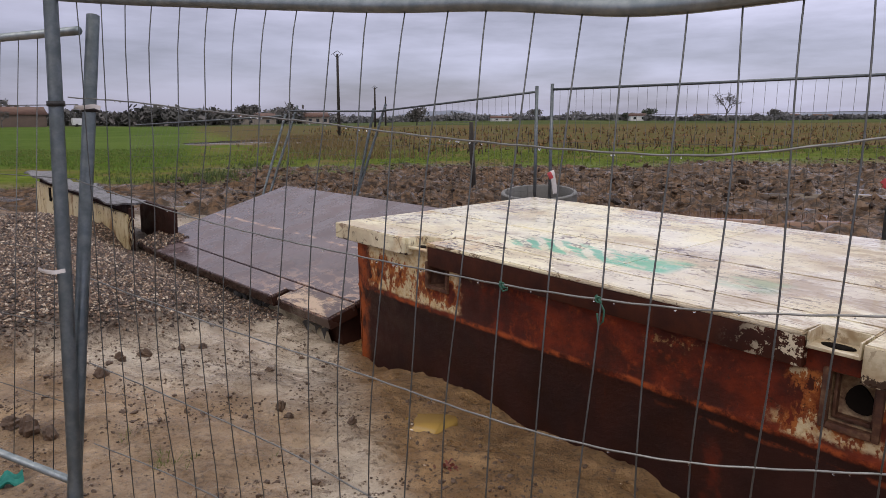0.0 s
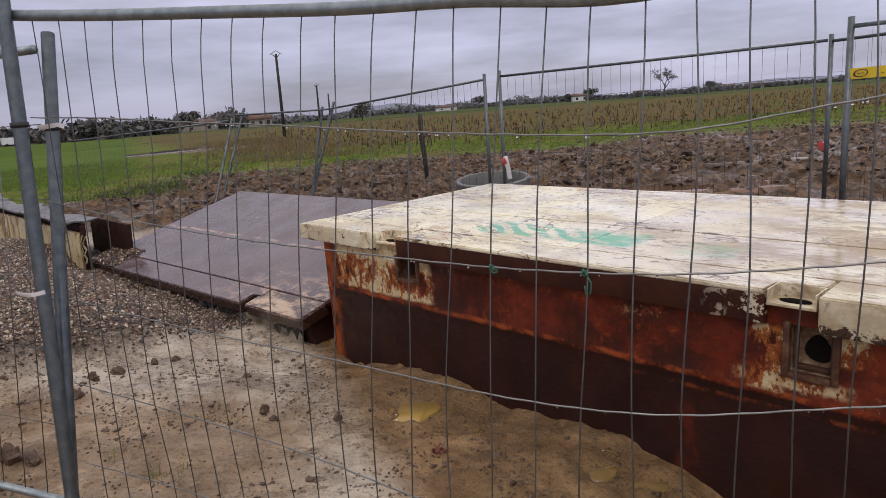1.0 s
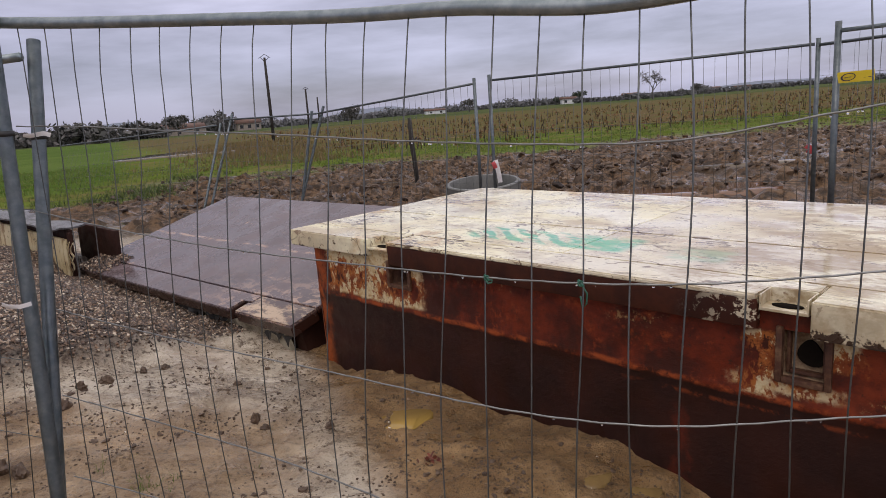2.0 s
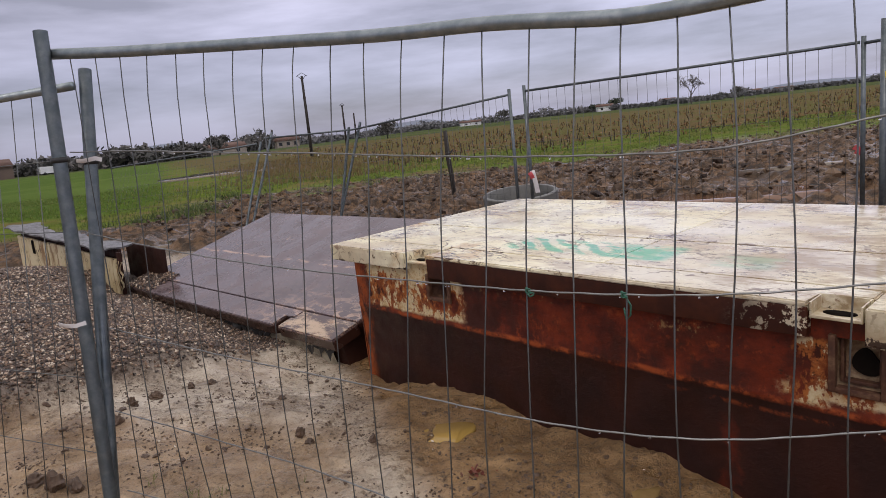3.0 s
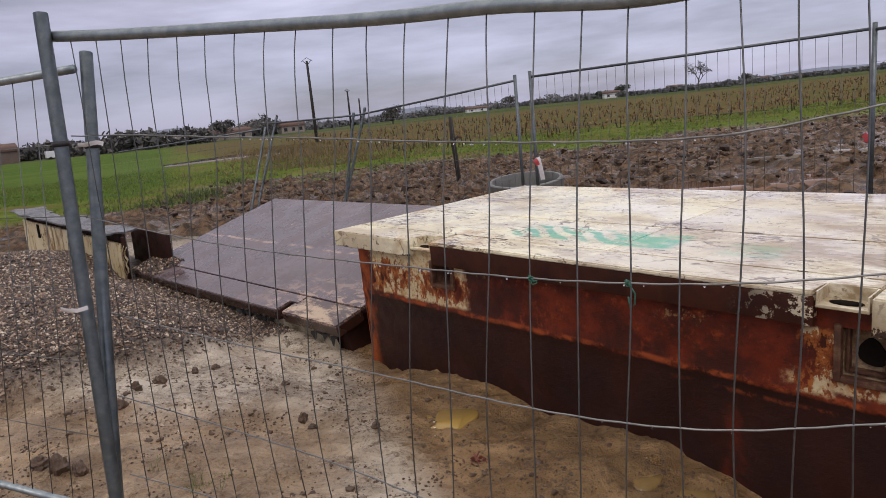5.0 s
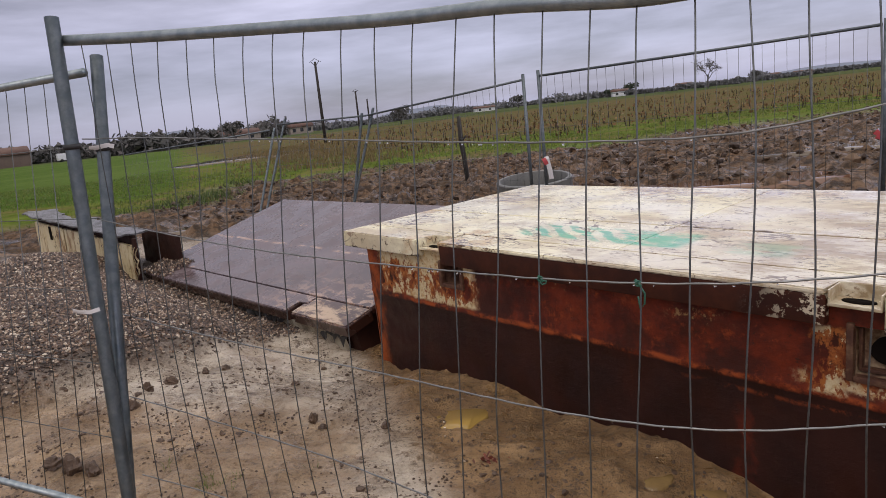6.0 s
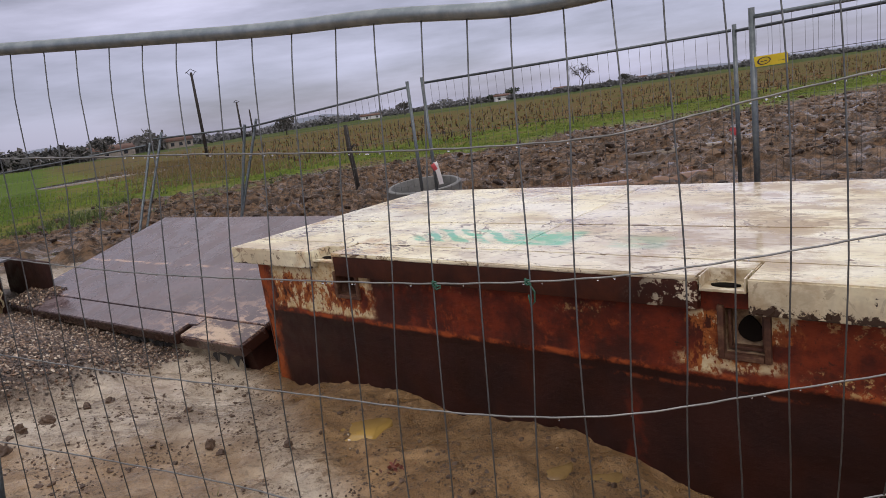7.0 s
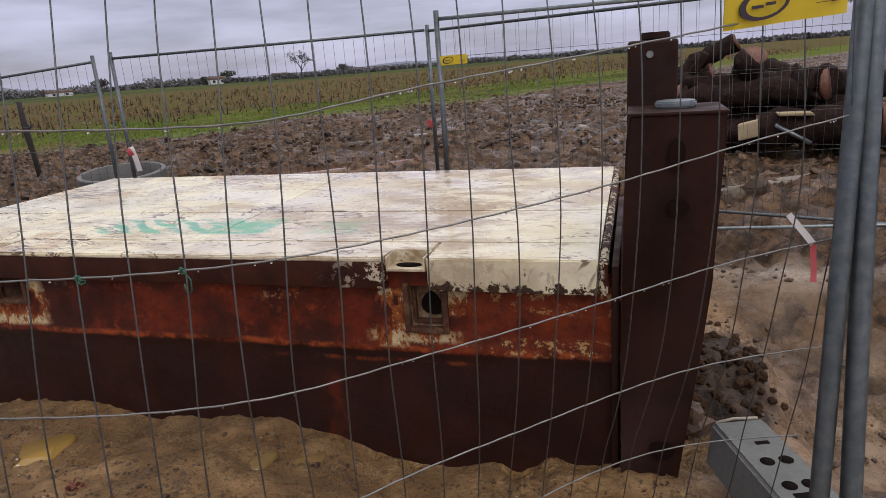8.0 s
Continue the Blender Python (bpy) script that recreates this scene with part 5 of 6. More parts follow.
soup("stone_chips", *scatter_lumps(c3, np.random.default_rng(46).uniform(0.003, 0.009, len(c3)), (OCTA_V, OCTA_F), 47, (0.5, 0.9), 0.3, 0.4), mat_leafy("chip_tones", (0.30, 0.22, 0.16), (0.50, 0.42, 0.33), (0.72, 0.66, 0.56)), "pale chips of stone on the wet clay", "gravel")


CLODS = mat_leafy("clod_tones", (0.024, 0.013, 0.008), (0.072, 0.041, 0.022), (0.17, 0.105, 0.06))


def mud_want(x, y):
    z = zones(x, y)
    s, v = unit_xy(x, y)
    return z["mud"] * (1 - z["grass"]) * (v > 2.3) * np.clip(0.5 + 1.2 * fnoise(x, y, 1.4, 3, 51), 0.05, 1)


m1 = pick(26000, -11, 20, 3.2, 24, mud_want, 19)
rm = np.random.default_rng(20)
soup("ploughed_clods", *scatter_lumps(m1, rm.uniform(0.018, 0.07, len(m1)) * np.where(rm.uniform(size=len(m1)) > 0.92, 2.0, 1), (ICO_V, ICO_F), 21, (0.45, 0.9), 0.42, 0.1), CLODS, "churned wet brown clods of earth", "soil")

MURKY = mat_mix("murky_water", [(0.20, 0.125, 0.052), (0.27, 0.175, 0.07), (0.33, 0.215, 0.085)], 9, 0.08, 30, 0)

# puddles
for i, (px, py, r, d) in enumerate(PUDDLES):
    bm = bmesh.new()
    zz = 0.007 + min(zat(px, py) + 0.022, zat(px + r * 0.8, py), zat(px - r * 0.8, py) + 0.004)
    slab(bm, [(px + r * 1.5 * math.cos(w) * (1 + 0.3 * math.sin(3 * w + i)), py + r * 1.3 * math.sin(w) * (1 + 0.25 * math.cos(2 * w))) for w in np.linspace(0, 2 * math.pi, 25)[:-1]], zz - 0.05, zz)
    tagged(finish("puddle", bm, WATER if i < 1 else MURKY if i < 3 else GREYWATER), "small puddle of ochre muddy water", "puddle", "puddles")


REDWATER = mat_mix("red_water", [(0.16, 0.075, 0.045), (0.22, 0.12, 0.07)], 1.5, 0.06, 5, 0)


def pool(cx, cy, rx, ry, z, material, label, seed):
    bm = bmesh.new()
    rr = random.Random(seed)
    k = [rr.uniform(0.7, 1.25) for _ in range(22)]
    slab(bm, [(cx + rx * k[j] * math.cos(j * 2 * math.pi / 22), cy + ry * k[j - 1] * math.sin(j * 2 * math.pi / 22)) for j in range(22)], z - 0.3, z)
    tagged(finish("puddle", bm, material), label, "puddle", "puddles")


pool(4.1, 9.55, 1.75, 0.85, 0.15, REDWATER, "long puddle of red-brown water behind the tank", 3)
pool(7.5, 12.5, 1.3, 0.5, 0.14, GREYWATER, "grey puddle in churned mud", 5)
pool(-4.4, 11.0, 1.5, 0.45, 0.17, GREYWATER, "grey puddle in churned mud", 6)
pool(-3.9, 10.2, 0.9, 0.3, 0.19, GREYWATER, "grey puddle in churned mud", 7)
pool(7.2, 3.6, 1.2, 0.3, 0.11, GREYWATER, "grey puddle in churned mud", 8)
pool(-12.6, 44, 4.2, 5.5, 0.17, GREYWATER, "flooded strip at the edge of the field", 9)


# ---------------------------------------------------------------- plants
def blades(places, hgt, wid, n, seed, lean=0.35):
    rng = np.random.default_rng(seed)
    P = np.repeat(places, n, 0)
    m = len(P)
    z = height(P[:, 0], P[:, 1])
    h = np.repeat(hgt, n) * rng.uniform(0.6, 1.2, m)
    a = rng.uniform(0, 2 * np.pi, m)
    w = np.repeat(wid, n)
    ox, oy = rng.normal(0, 0.25, m) * np.repeat(hgt, n), rng.normal(0, 0.25, m) * np.repeat(hgt, n)
    tx, ty = rng.normal(0, lean, m) * h, rng.normal(0, lean, m) * h
    bx, by = P[:, 0] + ox, P[:, 1] + oy
    A = np.stack([bx - np.cos(a) * w, by - np.sin(a) * w, z - 0.02], 1)
    B = np.stack([bx + np.cos(a) * w, by + np.sin(a) * w, z - 0.02], 1)
    C = np.stack([bx + tx, by + ty, z + h], 1)
    V = np.stack([A, B, C], 1).reshape(-1, 3)
    return V.tolist(), [(i, i + 1, i + 2) for i in range(0, 3 * m, 3)]


GRASS = mat_leafy("grass_blades", (0.06, 0.105, 0.012), (0.11, 0.165, 0.022), (0.19, 0.20, 0.05))
DRY = mat_leafy("dry_stalks", (0.13, 0.09, 0.04), (0.21, 0.135, 0.055), (0.11, 0.11, 0.03))
WEED = mat_leafy("weed_leaves", (0.035, 0.06, 0.015), (0.06, 0.10, 0.02), (0.10, 0.12, 0.03))
VINELEAF = mat_leafy("vine_leaves", (0.13, 0.058, 0.022), (0.22, 0.115, 0.042), (0.14, 0.11, 0.04))
STEM = mat_mix("dark_stem", [(0.020, 0.013, 0.009), (0.045, 0.030, 0.019)], 6, 0.8, 30, 0)

gp = pick(30000, -10, 34, 13, 36, lambda x, y: zones(x, y)["grass"] * (1 - 0.85 * zones(x, y)["vine"]) * (1 - zones(x, y)["field"]) * np.clip(0.6 + 1.3 * fnoise(x, y, 2.5, 3, 61), 0, 1), 22)
soup("grass", *blades(gp, np.full(len(gp), 0.085), np.full(len(gp), 0.009), 5, 23), GRASS, "rough green grass along the edge of the mud", "grass")
wp = pick(4200, -9, -1.5, 13.0, 22, lambda x, y: zones(x, y)["grass"] * np.clip(fnoise(x, y, 1.3, 3, 71) * 1.6, 0, 1), 24)
soup("weeds", *blades(wp, np.full(len(wp), 0.17), np.full(len(wp), 0.014), 6, 25, 0.5), WEED, "dark green weeds and dock at the field edge", "weeds")
fp = pick(14000, -22, -3, 13, 34, lambda x, y: zones(x, y)["field"] * 0.8, 26)
soup("field_grass", *blades(fp, np.full(len(fp), 0.09), np.full(len(fp), 0.012), 3, 27), GRASS, "short green crop in the field", "grass")
dp = pick(9000, -18, 0, 24, 60, lambda x, y: np.exp(-((x + 4.5 + 0.25 * (y - 28)) / 3.0) ** 2) * 0.7, 28)
soup("dry_grass", *blades(dp, np.full(len(dp), 0.22), np.full(len(dp), 0.02), 4, 29), DRY, "strip of dry brown grass between the fields", "grass")


def build_vines():
    rng = np.random.default_rng(31)
    V, F, LV, LF = [], [], [], []
    y = 26.5
    while y < 92:
        stepx = 0.75 + 0.010 * (y - 25)
        for x in np.arange(-14 - 0.25 * (y - 27), 60 + 0.5 * (y - 27), stepx):
            px, py = x + rng.uniform(-0.6, 0.6) + 0.1 * y, y + rng.uniform(-0.7, 0.7)
            if rng.uniform() < (0.34 if py < 38 else 0.62) or px < 0 - 0.30 * (py - 24) or py < 26.3 + 0.10 * px:
                continue
            z = 0.0012 * max(0, min(py - 40, 120)) * float(step(10, 60, px + 0.2 * py)) + 0.13
            h, w = rng.uniform(0.22, 0.66), 0.026 + 0.00024 * py
            tx, ty = rng.normal(0, 0.08), rng.normal(0, 0.08)
            o = len(V)
            V += [(px - w, py, z - 0.05), (px + w, py, z - 0.05), (px, py + w, z - 0.05), (px + tx, py + ty, z + h)]
            F += [(o, o + 1, o + 3), (o + 1, o + 2, o + 3), (o + 2, o, o + 3)]
            for _ in range(5 if py < 40 else 3):
                q = np.array([px + tx * 0.7 + rng.normal(0, 0.17), py + rng.normal(0, 0.17), z + h * rng.uniform(0.15, 0.95)])
                e, f = rng.normal(0, 0.026, 3), rng.normal(0, 0.026, 3)
                e, f = e * (1 + py / 70), f * (1 + py / 70)
                o = len(LV)
                LV += [tuple(q - e), tuple(q + f), tuple(q + e), tuple(q - f)]
                LF.append((o, o + 1, o + 2, o + 3))
        y += 0.95 + 0.012 * (y - 25)
    soup("vine_stems", V, F, STEM, "rows of short dark vine stocks", "vines")
    soup("vine_leaves", LV, LF, VINELEAF, "withered brown vine leaves", "vines")


build_vines()


def leaf_cloud(centres, radii, n, size, seed, squash=0.8):
    """Many small leaf faces about a few crown centres, thinner at the rim."""
    rng = np.random.default_rng(seed)
    V, F = [], []
    for (cx, cy, cz), r in zip(centres, radii):
        for _ in range(n):
            d = rng.normal(0, 1, 3)
            d = d / np.linalg.norm(d) * (rng.uniform(0.35, 1.0) ** 0.6) * r * (1 + 0.25 * math.sin(4 * math.atan2(d[1], d[0])))
            q = np.array([cx, cy, cz]) + d * (1, 1, squash)
            e, f = rng.normal(0, size, 3), rng.normal(0, size, 3)
            o = len(V)
            V += [tuple(q - e), tuple(q + f), tuple(q + e), tuple(q - f)]
            F.append((o, o + 1, o + 2, o + 3))
    return V, F


# hedge and tree leaves, lightened in colour for the haze over distance
FARHAZE = mat_leafy("far_foliage_haze", (0.055, 0.056, 0.052), (0.088, 0.085, 0.08), (0.13, 0.118, 0.112))
# bark and twigs paled in colour, as haze would do
TWIG = mat_mix("haze_grey_twigs", [(0.085, 0.078, 0.076), (0.13, 0.12, 0.116)], 4, 0.85, 20, 0)
# leaf tones greyed and lightened to stand for distance haze
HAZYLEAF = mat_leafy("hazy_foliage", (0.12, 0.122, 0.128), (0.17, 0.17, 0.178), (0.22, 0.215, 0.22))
PINE = mat_leafy("pine_needles", (0.022, 0.034, 0.02), (0.036, 0.05, 0.027), (0.052, 0.062, 0.035))


def away(az, d):
    """Plan place at a bearing (degrees, clockwise from straight ahead) and distance."""
    return -0.4 + d * math.sin(radians(az)), -0.5 + d * math.cos(radians(az))


def build_hedges():
    rng = np.random.default_rng(41)
    C, R, far_c, far_r = [], [], [], []
    for az in np.arange(-48, 80, 0.42):
        d = 330 + 70 * math.sin(az * 0.21) + rng.normal(0, 14)
        if az < -12:
            d = 205 + 25 * math.sin(az * 0.35) + rng.normal(0, 8)
        if az > 48:
            d = 290 + rng.normal(0, 15)
        x, y = away(az, d)
        gap = 0.5 + 0.5 * math.sin(az * 0.9) * math.sin(az * 0.37 + 1)
        r = d * (0.0055 + 0.0075 * gap * rng.uniform(0.3, 1.2)) * (1.95 if az < -12 else 0.85 if az < 15 else 0.5)
        lift = 0.6 if az > 15 else 0.2
        (C if az < -12 else far_c).append((x, y, r * 0.55 + lift))
        (R if az < -12 else far_r).append(r)
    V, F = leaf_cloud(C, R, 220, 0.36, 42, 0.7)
    soup("far_hedges", V, F, FARHAZE, "dark hedges and bare woods along the horizon", "hedge")
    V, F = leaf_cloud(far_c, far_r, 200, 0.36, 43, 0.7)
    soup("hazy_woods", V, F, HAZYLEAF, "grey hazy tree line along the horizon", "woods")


build_hedges()


def bare_tree(x, y, h, seed, label, crown=True, spread_k=0.55):
    rng = random.Random(seed)
    t = thing("bare_tree", label, "tree", pose(x, y, zat(x, y) - 0.1), group="far trees")
    bm = bmesh.new()
    ends = []

    def limb(p, d, ln, r, depth):
        q = p + d * ln
        tube(bm, [p, p.lerp(q, 0.5) + Vector((rng.gauss(0, 0.03), rng.gauss(0, 0.03), 0)) * ln, q], [r, r * 0.8, r * 0.55], 5, False)
        ends.append(q)
        if depth:
            for _ in range(rng.choice((3, 4))):
                nd = (d + Vector((rng.gauss(0, spread_k), rng.gauss(0, spread_k), rng.gauss(0.12, 0.25)))).normalized()
                limb(p.lerp(q, rng.uniform(0.6, 1.0)), nd, ln * rng.uniform(0.55, 0.8), r * 0.5, depth - 1)
    limb(Vector((0, 0, 0)), Vector((0, 0, 1)), h * 0.30, h * 0.022, 4)
    part("trunk", bm, TWIG, t, "bare grey trunk and boughs")
    if crown:
        r = np.random.default_rng(seed)
        V, F = [], []
        for e in ends:
            for _ in range(3):
                d = r.normal(0, h * 0.05, 3)
                w = r.normal(0, h * 0.0032, 3)
                o = len(V)
                V += [tuple(np.array(e) - w), tuple(np.array(e) + w), tuple(np.array(e) + d)]
                F.append((o, o + 1, o + 2))
        me = bpy.data.meshes.new("crown")
        me.from_pydata(V, [], F)
        me.materials.append(TWIG)
        c = new("crown", me)
        c.parent = t
        tagged(c, "fine leafless twigs")
    return t


def leafy_tree(x, y, h, r, seed, material, label, name="round_tree", squash=0.75):
    t = thing(name, label, "tree", pose(x, y, zat(x, y) - 0.1), group="far trees")
    bm = bmesh.new()
    tube(bm, [(0, 0, 0), (0.02 * h, 0, h * 0.35), (0, 0.01 * h, h * 0.75)], [h * 0.035, h * 0.028, h * 0.015], 7)
    for k in range(5):
        a = k * 1.256
        tube(bm, [(0, 0, h * 0.4), (r * 0.5 * math.cos(a), r * 0.5 * math.sin(a), h * 0.62)], [h * 0.015, h * 0.006], 5)
    part("trunk", bm, TWIG, t)
    rng = random.Random(seed)
    cs = [(rng.gauss(0, r * 0.45), rng.gauss(0, r * 0.45), h - r * squash + rng.gauss(0, r * 0.15)) for _ in range(7)]
    V, F = leaf_cloud(cs, [r * rng.uniform(0.45, 0.7) for _ in cs], 190, r * 0.055, seed, squash)
    me = bpy.data.meshes.new("crown")
    me.from_pydata(V, [], F)
    me.materials.append(material)
    c = new("crown", me)
    c.parent = t
    tagged(c, "dense dark crown")
    return t


x, y = away(23.0, 190)
bare_tree(x, y, 11.5, 5, "bare winter tree with a broad crown at the field edge")
for az, d, h, sd in ((-12.6, 190, 7.0, 7), (-11.4, 195, 6.5, 8), (-33.0, 170, 6.0, 9), (-25.5, 180, 5.0, 10), (-36.5, 150, 5.5, 13)):
    x, y = away(az, d)
    bare_tree(x, y, h, sd, "bare grey winter tree among the hedges")
for az, d, h, r, sd in ((15.7, 300, 4.0, 2.6, 3), (15.3, 302, 3.6, 2.2, 4), (17.2, 298, 5.2, 3.3, 5)):
    x, y = away(az, d)
    leafy_tree(x, y, h, r, sd, PINE, "dark umbrella pine beside a white house", "umbrella_pine", 0.55)
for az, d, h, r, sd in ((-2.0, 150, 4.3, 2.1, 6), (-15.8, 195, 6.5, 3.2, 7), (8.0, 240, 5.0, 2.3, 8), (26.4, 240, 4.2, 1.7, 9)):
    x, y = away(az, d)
    leafy_tree(x, y, h, r, sd, FARHAZE, "dark rounded tree at the edge of the field")

# ---------------------------------------------------------------- houses and vans far off
TILE = mat_mix("roof_tiles", [(0.10, 0.052, 0.04), (0.15, 0.085, 0.065), (0.19, 0.115, 0.09)], 0.8, 0.8, 6)
RENDERW = mat_mix("pale_render", [(0.24, 0.20, 0.17), (0.34, 0.30, 0.26)], 0.6, 0.85, 5)
DULL = mat_mix("brown_render", [(0.12, 0.085, 0.07), (0.18, 0.13, 0.105)], 0.6, 0.85, 5)
GLASS = mat_mix("dark_glass", [(0.015, 0.017, 0.02), (0.03, 0.034, 0.04)], 2, 0.1, 9, 0)
WHITE = mat_mix("white_paint", [(0.62, 0.63, 0.64), (0.78, 0.79, 0.80)], 2, 0.35, 12, 0)


def build_house(az, d, w, h, deep, roof, wall_m, label, windows=3):
    x, y = away(az, d)
    t = thing("house", label, "house", pose(x, y, zat(x, y) - 0.2, 0, 0, -az + 8), group="far houses")
    bm = bmesh.new()
    box(bm, (-w / 2, 0, 0), (w / 2, deep, h), bevel=0.03)
    wall = part("wall", bm, wall_m, t)
    bm = bmesh.new()
    e = 0.35
    pts = [(-w / 2 - e, -e, h), (w / 2 + e, -e, h), (w / 2 + e, deep + e, h), (-w / 2 - e, deep + e, h), (-w / 2 - e, deep / 2, h + roof), (w / 2 + e, deep / 2, h + roof)]
    vs = [bm.verts.new(p) for p in pts]
    for f in ((0, 1, 5, 4), (2, 3, 4, 5), (0, 4, 3), (1, 2, 5), (3, 2, 1, 0)):
        bm.faces.new([vs[i] for i in f])
    part("roof", bm, TILE, t, "low tiled roof")
    for i in range(windows):
        cx = -w / 2 + w * (i + 0.5) / windows
        bm = bmesh.new()
        box(bm, (cx - 0.5, -0.03, h * 0.35), (cx + 0.5, 0.0, h * 0.8))
        part("window", bm, GLASS, t)
    return t


build_house(-31.6, 185, 9.0, 3.0, 8, 1.9, DULL, "brown barn with a low red tiled roof", 0)
build_house(-35.5, 150, 7, 2.8, 6, 1.3, DULL, "low brown shed with a tiled roof", 1)
build_house(-15.7, 208, 15, 2.0, 9, 1.6, RENDERW, "long low house with a tiled roof", 3)
build_house(-19.0, 210, 9, 2.4, 8, 1.4, RENDERW, "pale house with a tiled roof among hedges", 3)
build_house(-10.3, 215, 7, 2.3, 8, 1.5, RENDERW, "pale house behind bare trees", 3)
build_house(16.4, 290, 6.5, 2.2, 7, 1.0, WHITE, "white house under umbrella pines", 2)
build_house(21.3, 300, 6, 1.9, 7, 1.0, RENDERW, "pale house with a tiled roof far off", 2)
build_house(27.6, 330, 5, 2.0, 6, 0.9, RENDERW, "pale house with an orange tiled roof", 2)
build_house(29.6, 340, 7, 1.8, 6, 0.8, RENDERW, "long pale house with an orange tiled roof", 3)
build_house(5.2, 300, 9, 1.6, 6, 0.9, WHITE, "low white building at the field edge", 2)


def build_van(az, d, turn, label):
    x, y = away(az, d)
    t = thing("van", label, "van", pose(x, y, zat(x, y), 0, 0, turn), group="parked vans")
    bm = bmesh.new()
    slab(bm, [(-2.3, 0.35), (1.3, 0.35), (2.3, 0.35), (2.35, 0.95), (1.75, 1.15), (1.2, 1.95), (-2.3, 2.0)], -0.9, 0.9)
    bmesh.ops.transform(bm, matrix=Matrix(((1, 0, 0, 0), (0, 0, -1, 0), (0, 1, 0, 0), (0, 0, 0, 1))), verts=bm.verts)
    bmesh.ops.bevel(bm, geom=list(bm.edges), offset=0.08, segments=2, affect="EDGES")
    part("body", bm, WHITE, t, "white van body")
    for wx in (-1.5, 1.5):
        for wy in (-0.82, 0.82):
            bm = bmesh.new()
            tube(bm, [(wx, wy - 0.1, 0.34), (wx, wy + 0.1, 0.34)], 0.34, 14)
            part("wheel", bm, RUBBER, t)
    bm = bmesh.new()
    box(bm, (0.4, -0.93, 1.15), (1.15, 0.93, 1.7), bevel=0.03)
    part("window", bm, GLASS, t)
    return t


build_van(-22.8, 188, 12, "white van parked at the far edge of the field")
build_van(-27.9, 185, 40, "pale van parked beside a barn")

# poles along the field road
POLEWOOD = mat_mix("pole_timber", [(0.02, 0.017, 0.015), (0.045, 0.038, 0.033)], 3, 0.85, 20)
for (x, y, h, top) in ((-9.47, 60.0, 7.15, True), (-12.05, 120.0, 7.0, True), (-12.6, 150.0, 6.4, False)):
    t = thing("utility_pole", "dark wooden utility pole with a small cross arm", "pole", pose(x, y, 0.1, 0, 0.6, 0), group="utility poles")
    bm = bmesh.new()
    k = y / 60
    tube(bm, [(0, 0, -0.5), (0, 0, h * 0.5), (0, 0, h)], [0.15 * k ** 0.4, 0.13 * k ** 0.4, 0.10 * k ** 0.4], 8)
    part("pole", bm, POLEWOOD, t)
    if top:
        bm = bmesh.new()
        for sx in (-1, 1):
            tube(bm, [(0, 0, h - 0.35), (sx * 0.38, 0, h + 0.05), (sx * 0.5, 0, h - 0.05)], 0.028 * k ** 0.5, 6)
            tube(bm, [(sx * 0.38, 0, h + 0.03), (0, 0, h + 0.28)], 0.022 * k ** 0.5, 6)
        part("cross_arm", bm, POLEWOOD, t)


def build_hill(az, d, wide, high, seed):
    x, y = away(az, d)
    n, m = 40, 8
    V, F = [], []
    for i in range(n + 1):
        for j in range(m + 1):
            u, w = 2 * i / n - 1, 2 * j / m - 1
            hh = high * max(0, 1 - u * u) ** 1.3 * max(0, 1 - w * w) * (1 + 0.25 * math.sin(5 * u + seed) + 0.1 * math.sin(13 * u))
            a = radians(az)
            V.append((x + u * wide * math.cos(a) + w * 300 * math.sin(a), y - u * wide * math.sin(a) + w * 300 * math.cos(a), hh - 1))
    for i in range(n):
        for j in range(m):
            o = i * (m + 1) + j
            F.append((o, o + 1, o + m + 2, o + m + 1))
    return soup("hill", V, F, HAZE, "low blue-grey wooded hill on the horizon", "hill", "structure", True)


# blue-grey of the distant air is mixed into the hill colour
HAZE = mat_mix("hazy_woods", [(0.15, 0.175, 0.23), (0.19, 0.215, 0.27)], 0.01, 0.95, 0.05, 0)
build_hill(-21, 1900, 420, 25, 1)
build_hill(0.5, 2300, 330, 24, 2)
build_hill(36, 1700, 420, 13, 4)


# ---------------------------------------------------------------- small things
YELLOW = mat_mix("yellow_plastic", [(0.66, 0.49, 0.025), (0.78, 0.60, 0.05)], 3, 0.4, 30, 0)
INK = mat_mix("dark_ink", [(0.03, 0.02, 0.035), (0.05, 0.035, 0.05)], 5, 0.6, 30, 0)
TAPEW = mat_mix("white_tape", [(0.62, 0.60, 0.60), (0.78, 0.76, 0.76)], 9, 0.4, 40, 0)
TAPER = mat_mix("red_tape", [(0.50, 0.05, 0.06), (0.66, 0.13, 0.14)], 9, 0.4, 40, 0)
TWINE = mat_mix("green_twine", [(0.012, 0.075, 0.05), (0.03, 0.14, 0.09)], 20, 0.6, 60, 0)
TEAL = mat_mix("teal_cloth", [(0.0, 0.12, 0.10), (0.01, 0.26, 0.21)], 20, 0.7, 60)
BARK = mat_mix("wet_bark", [(0.008, 0.005, 0.004), (0.024, 0.014, 0.012), (0.062, 0.036, 0.028)], 9, 0.85, 40, 1.0, spec=0.15)
CUTWOOD = mat_mix("sawn_wood", [(0.07, 0.026, 0.016), (0.16, 0.066, 0.040), (0.25, 0.125, 0.08)], 14, 0.6, 50)
PALEWOOD = mat_mix("split_wood", [(0.36, 0.28, 0.16), (0.56, 0.47, 0.31)], 7, 0.75, 30)
STONE = mat_mix("pale_stone", [(0.28, 0.25, 0.20), (0.42, 0.38, 0.31)], 6, 0.8, 30)


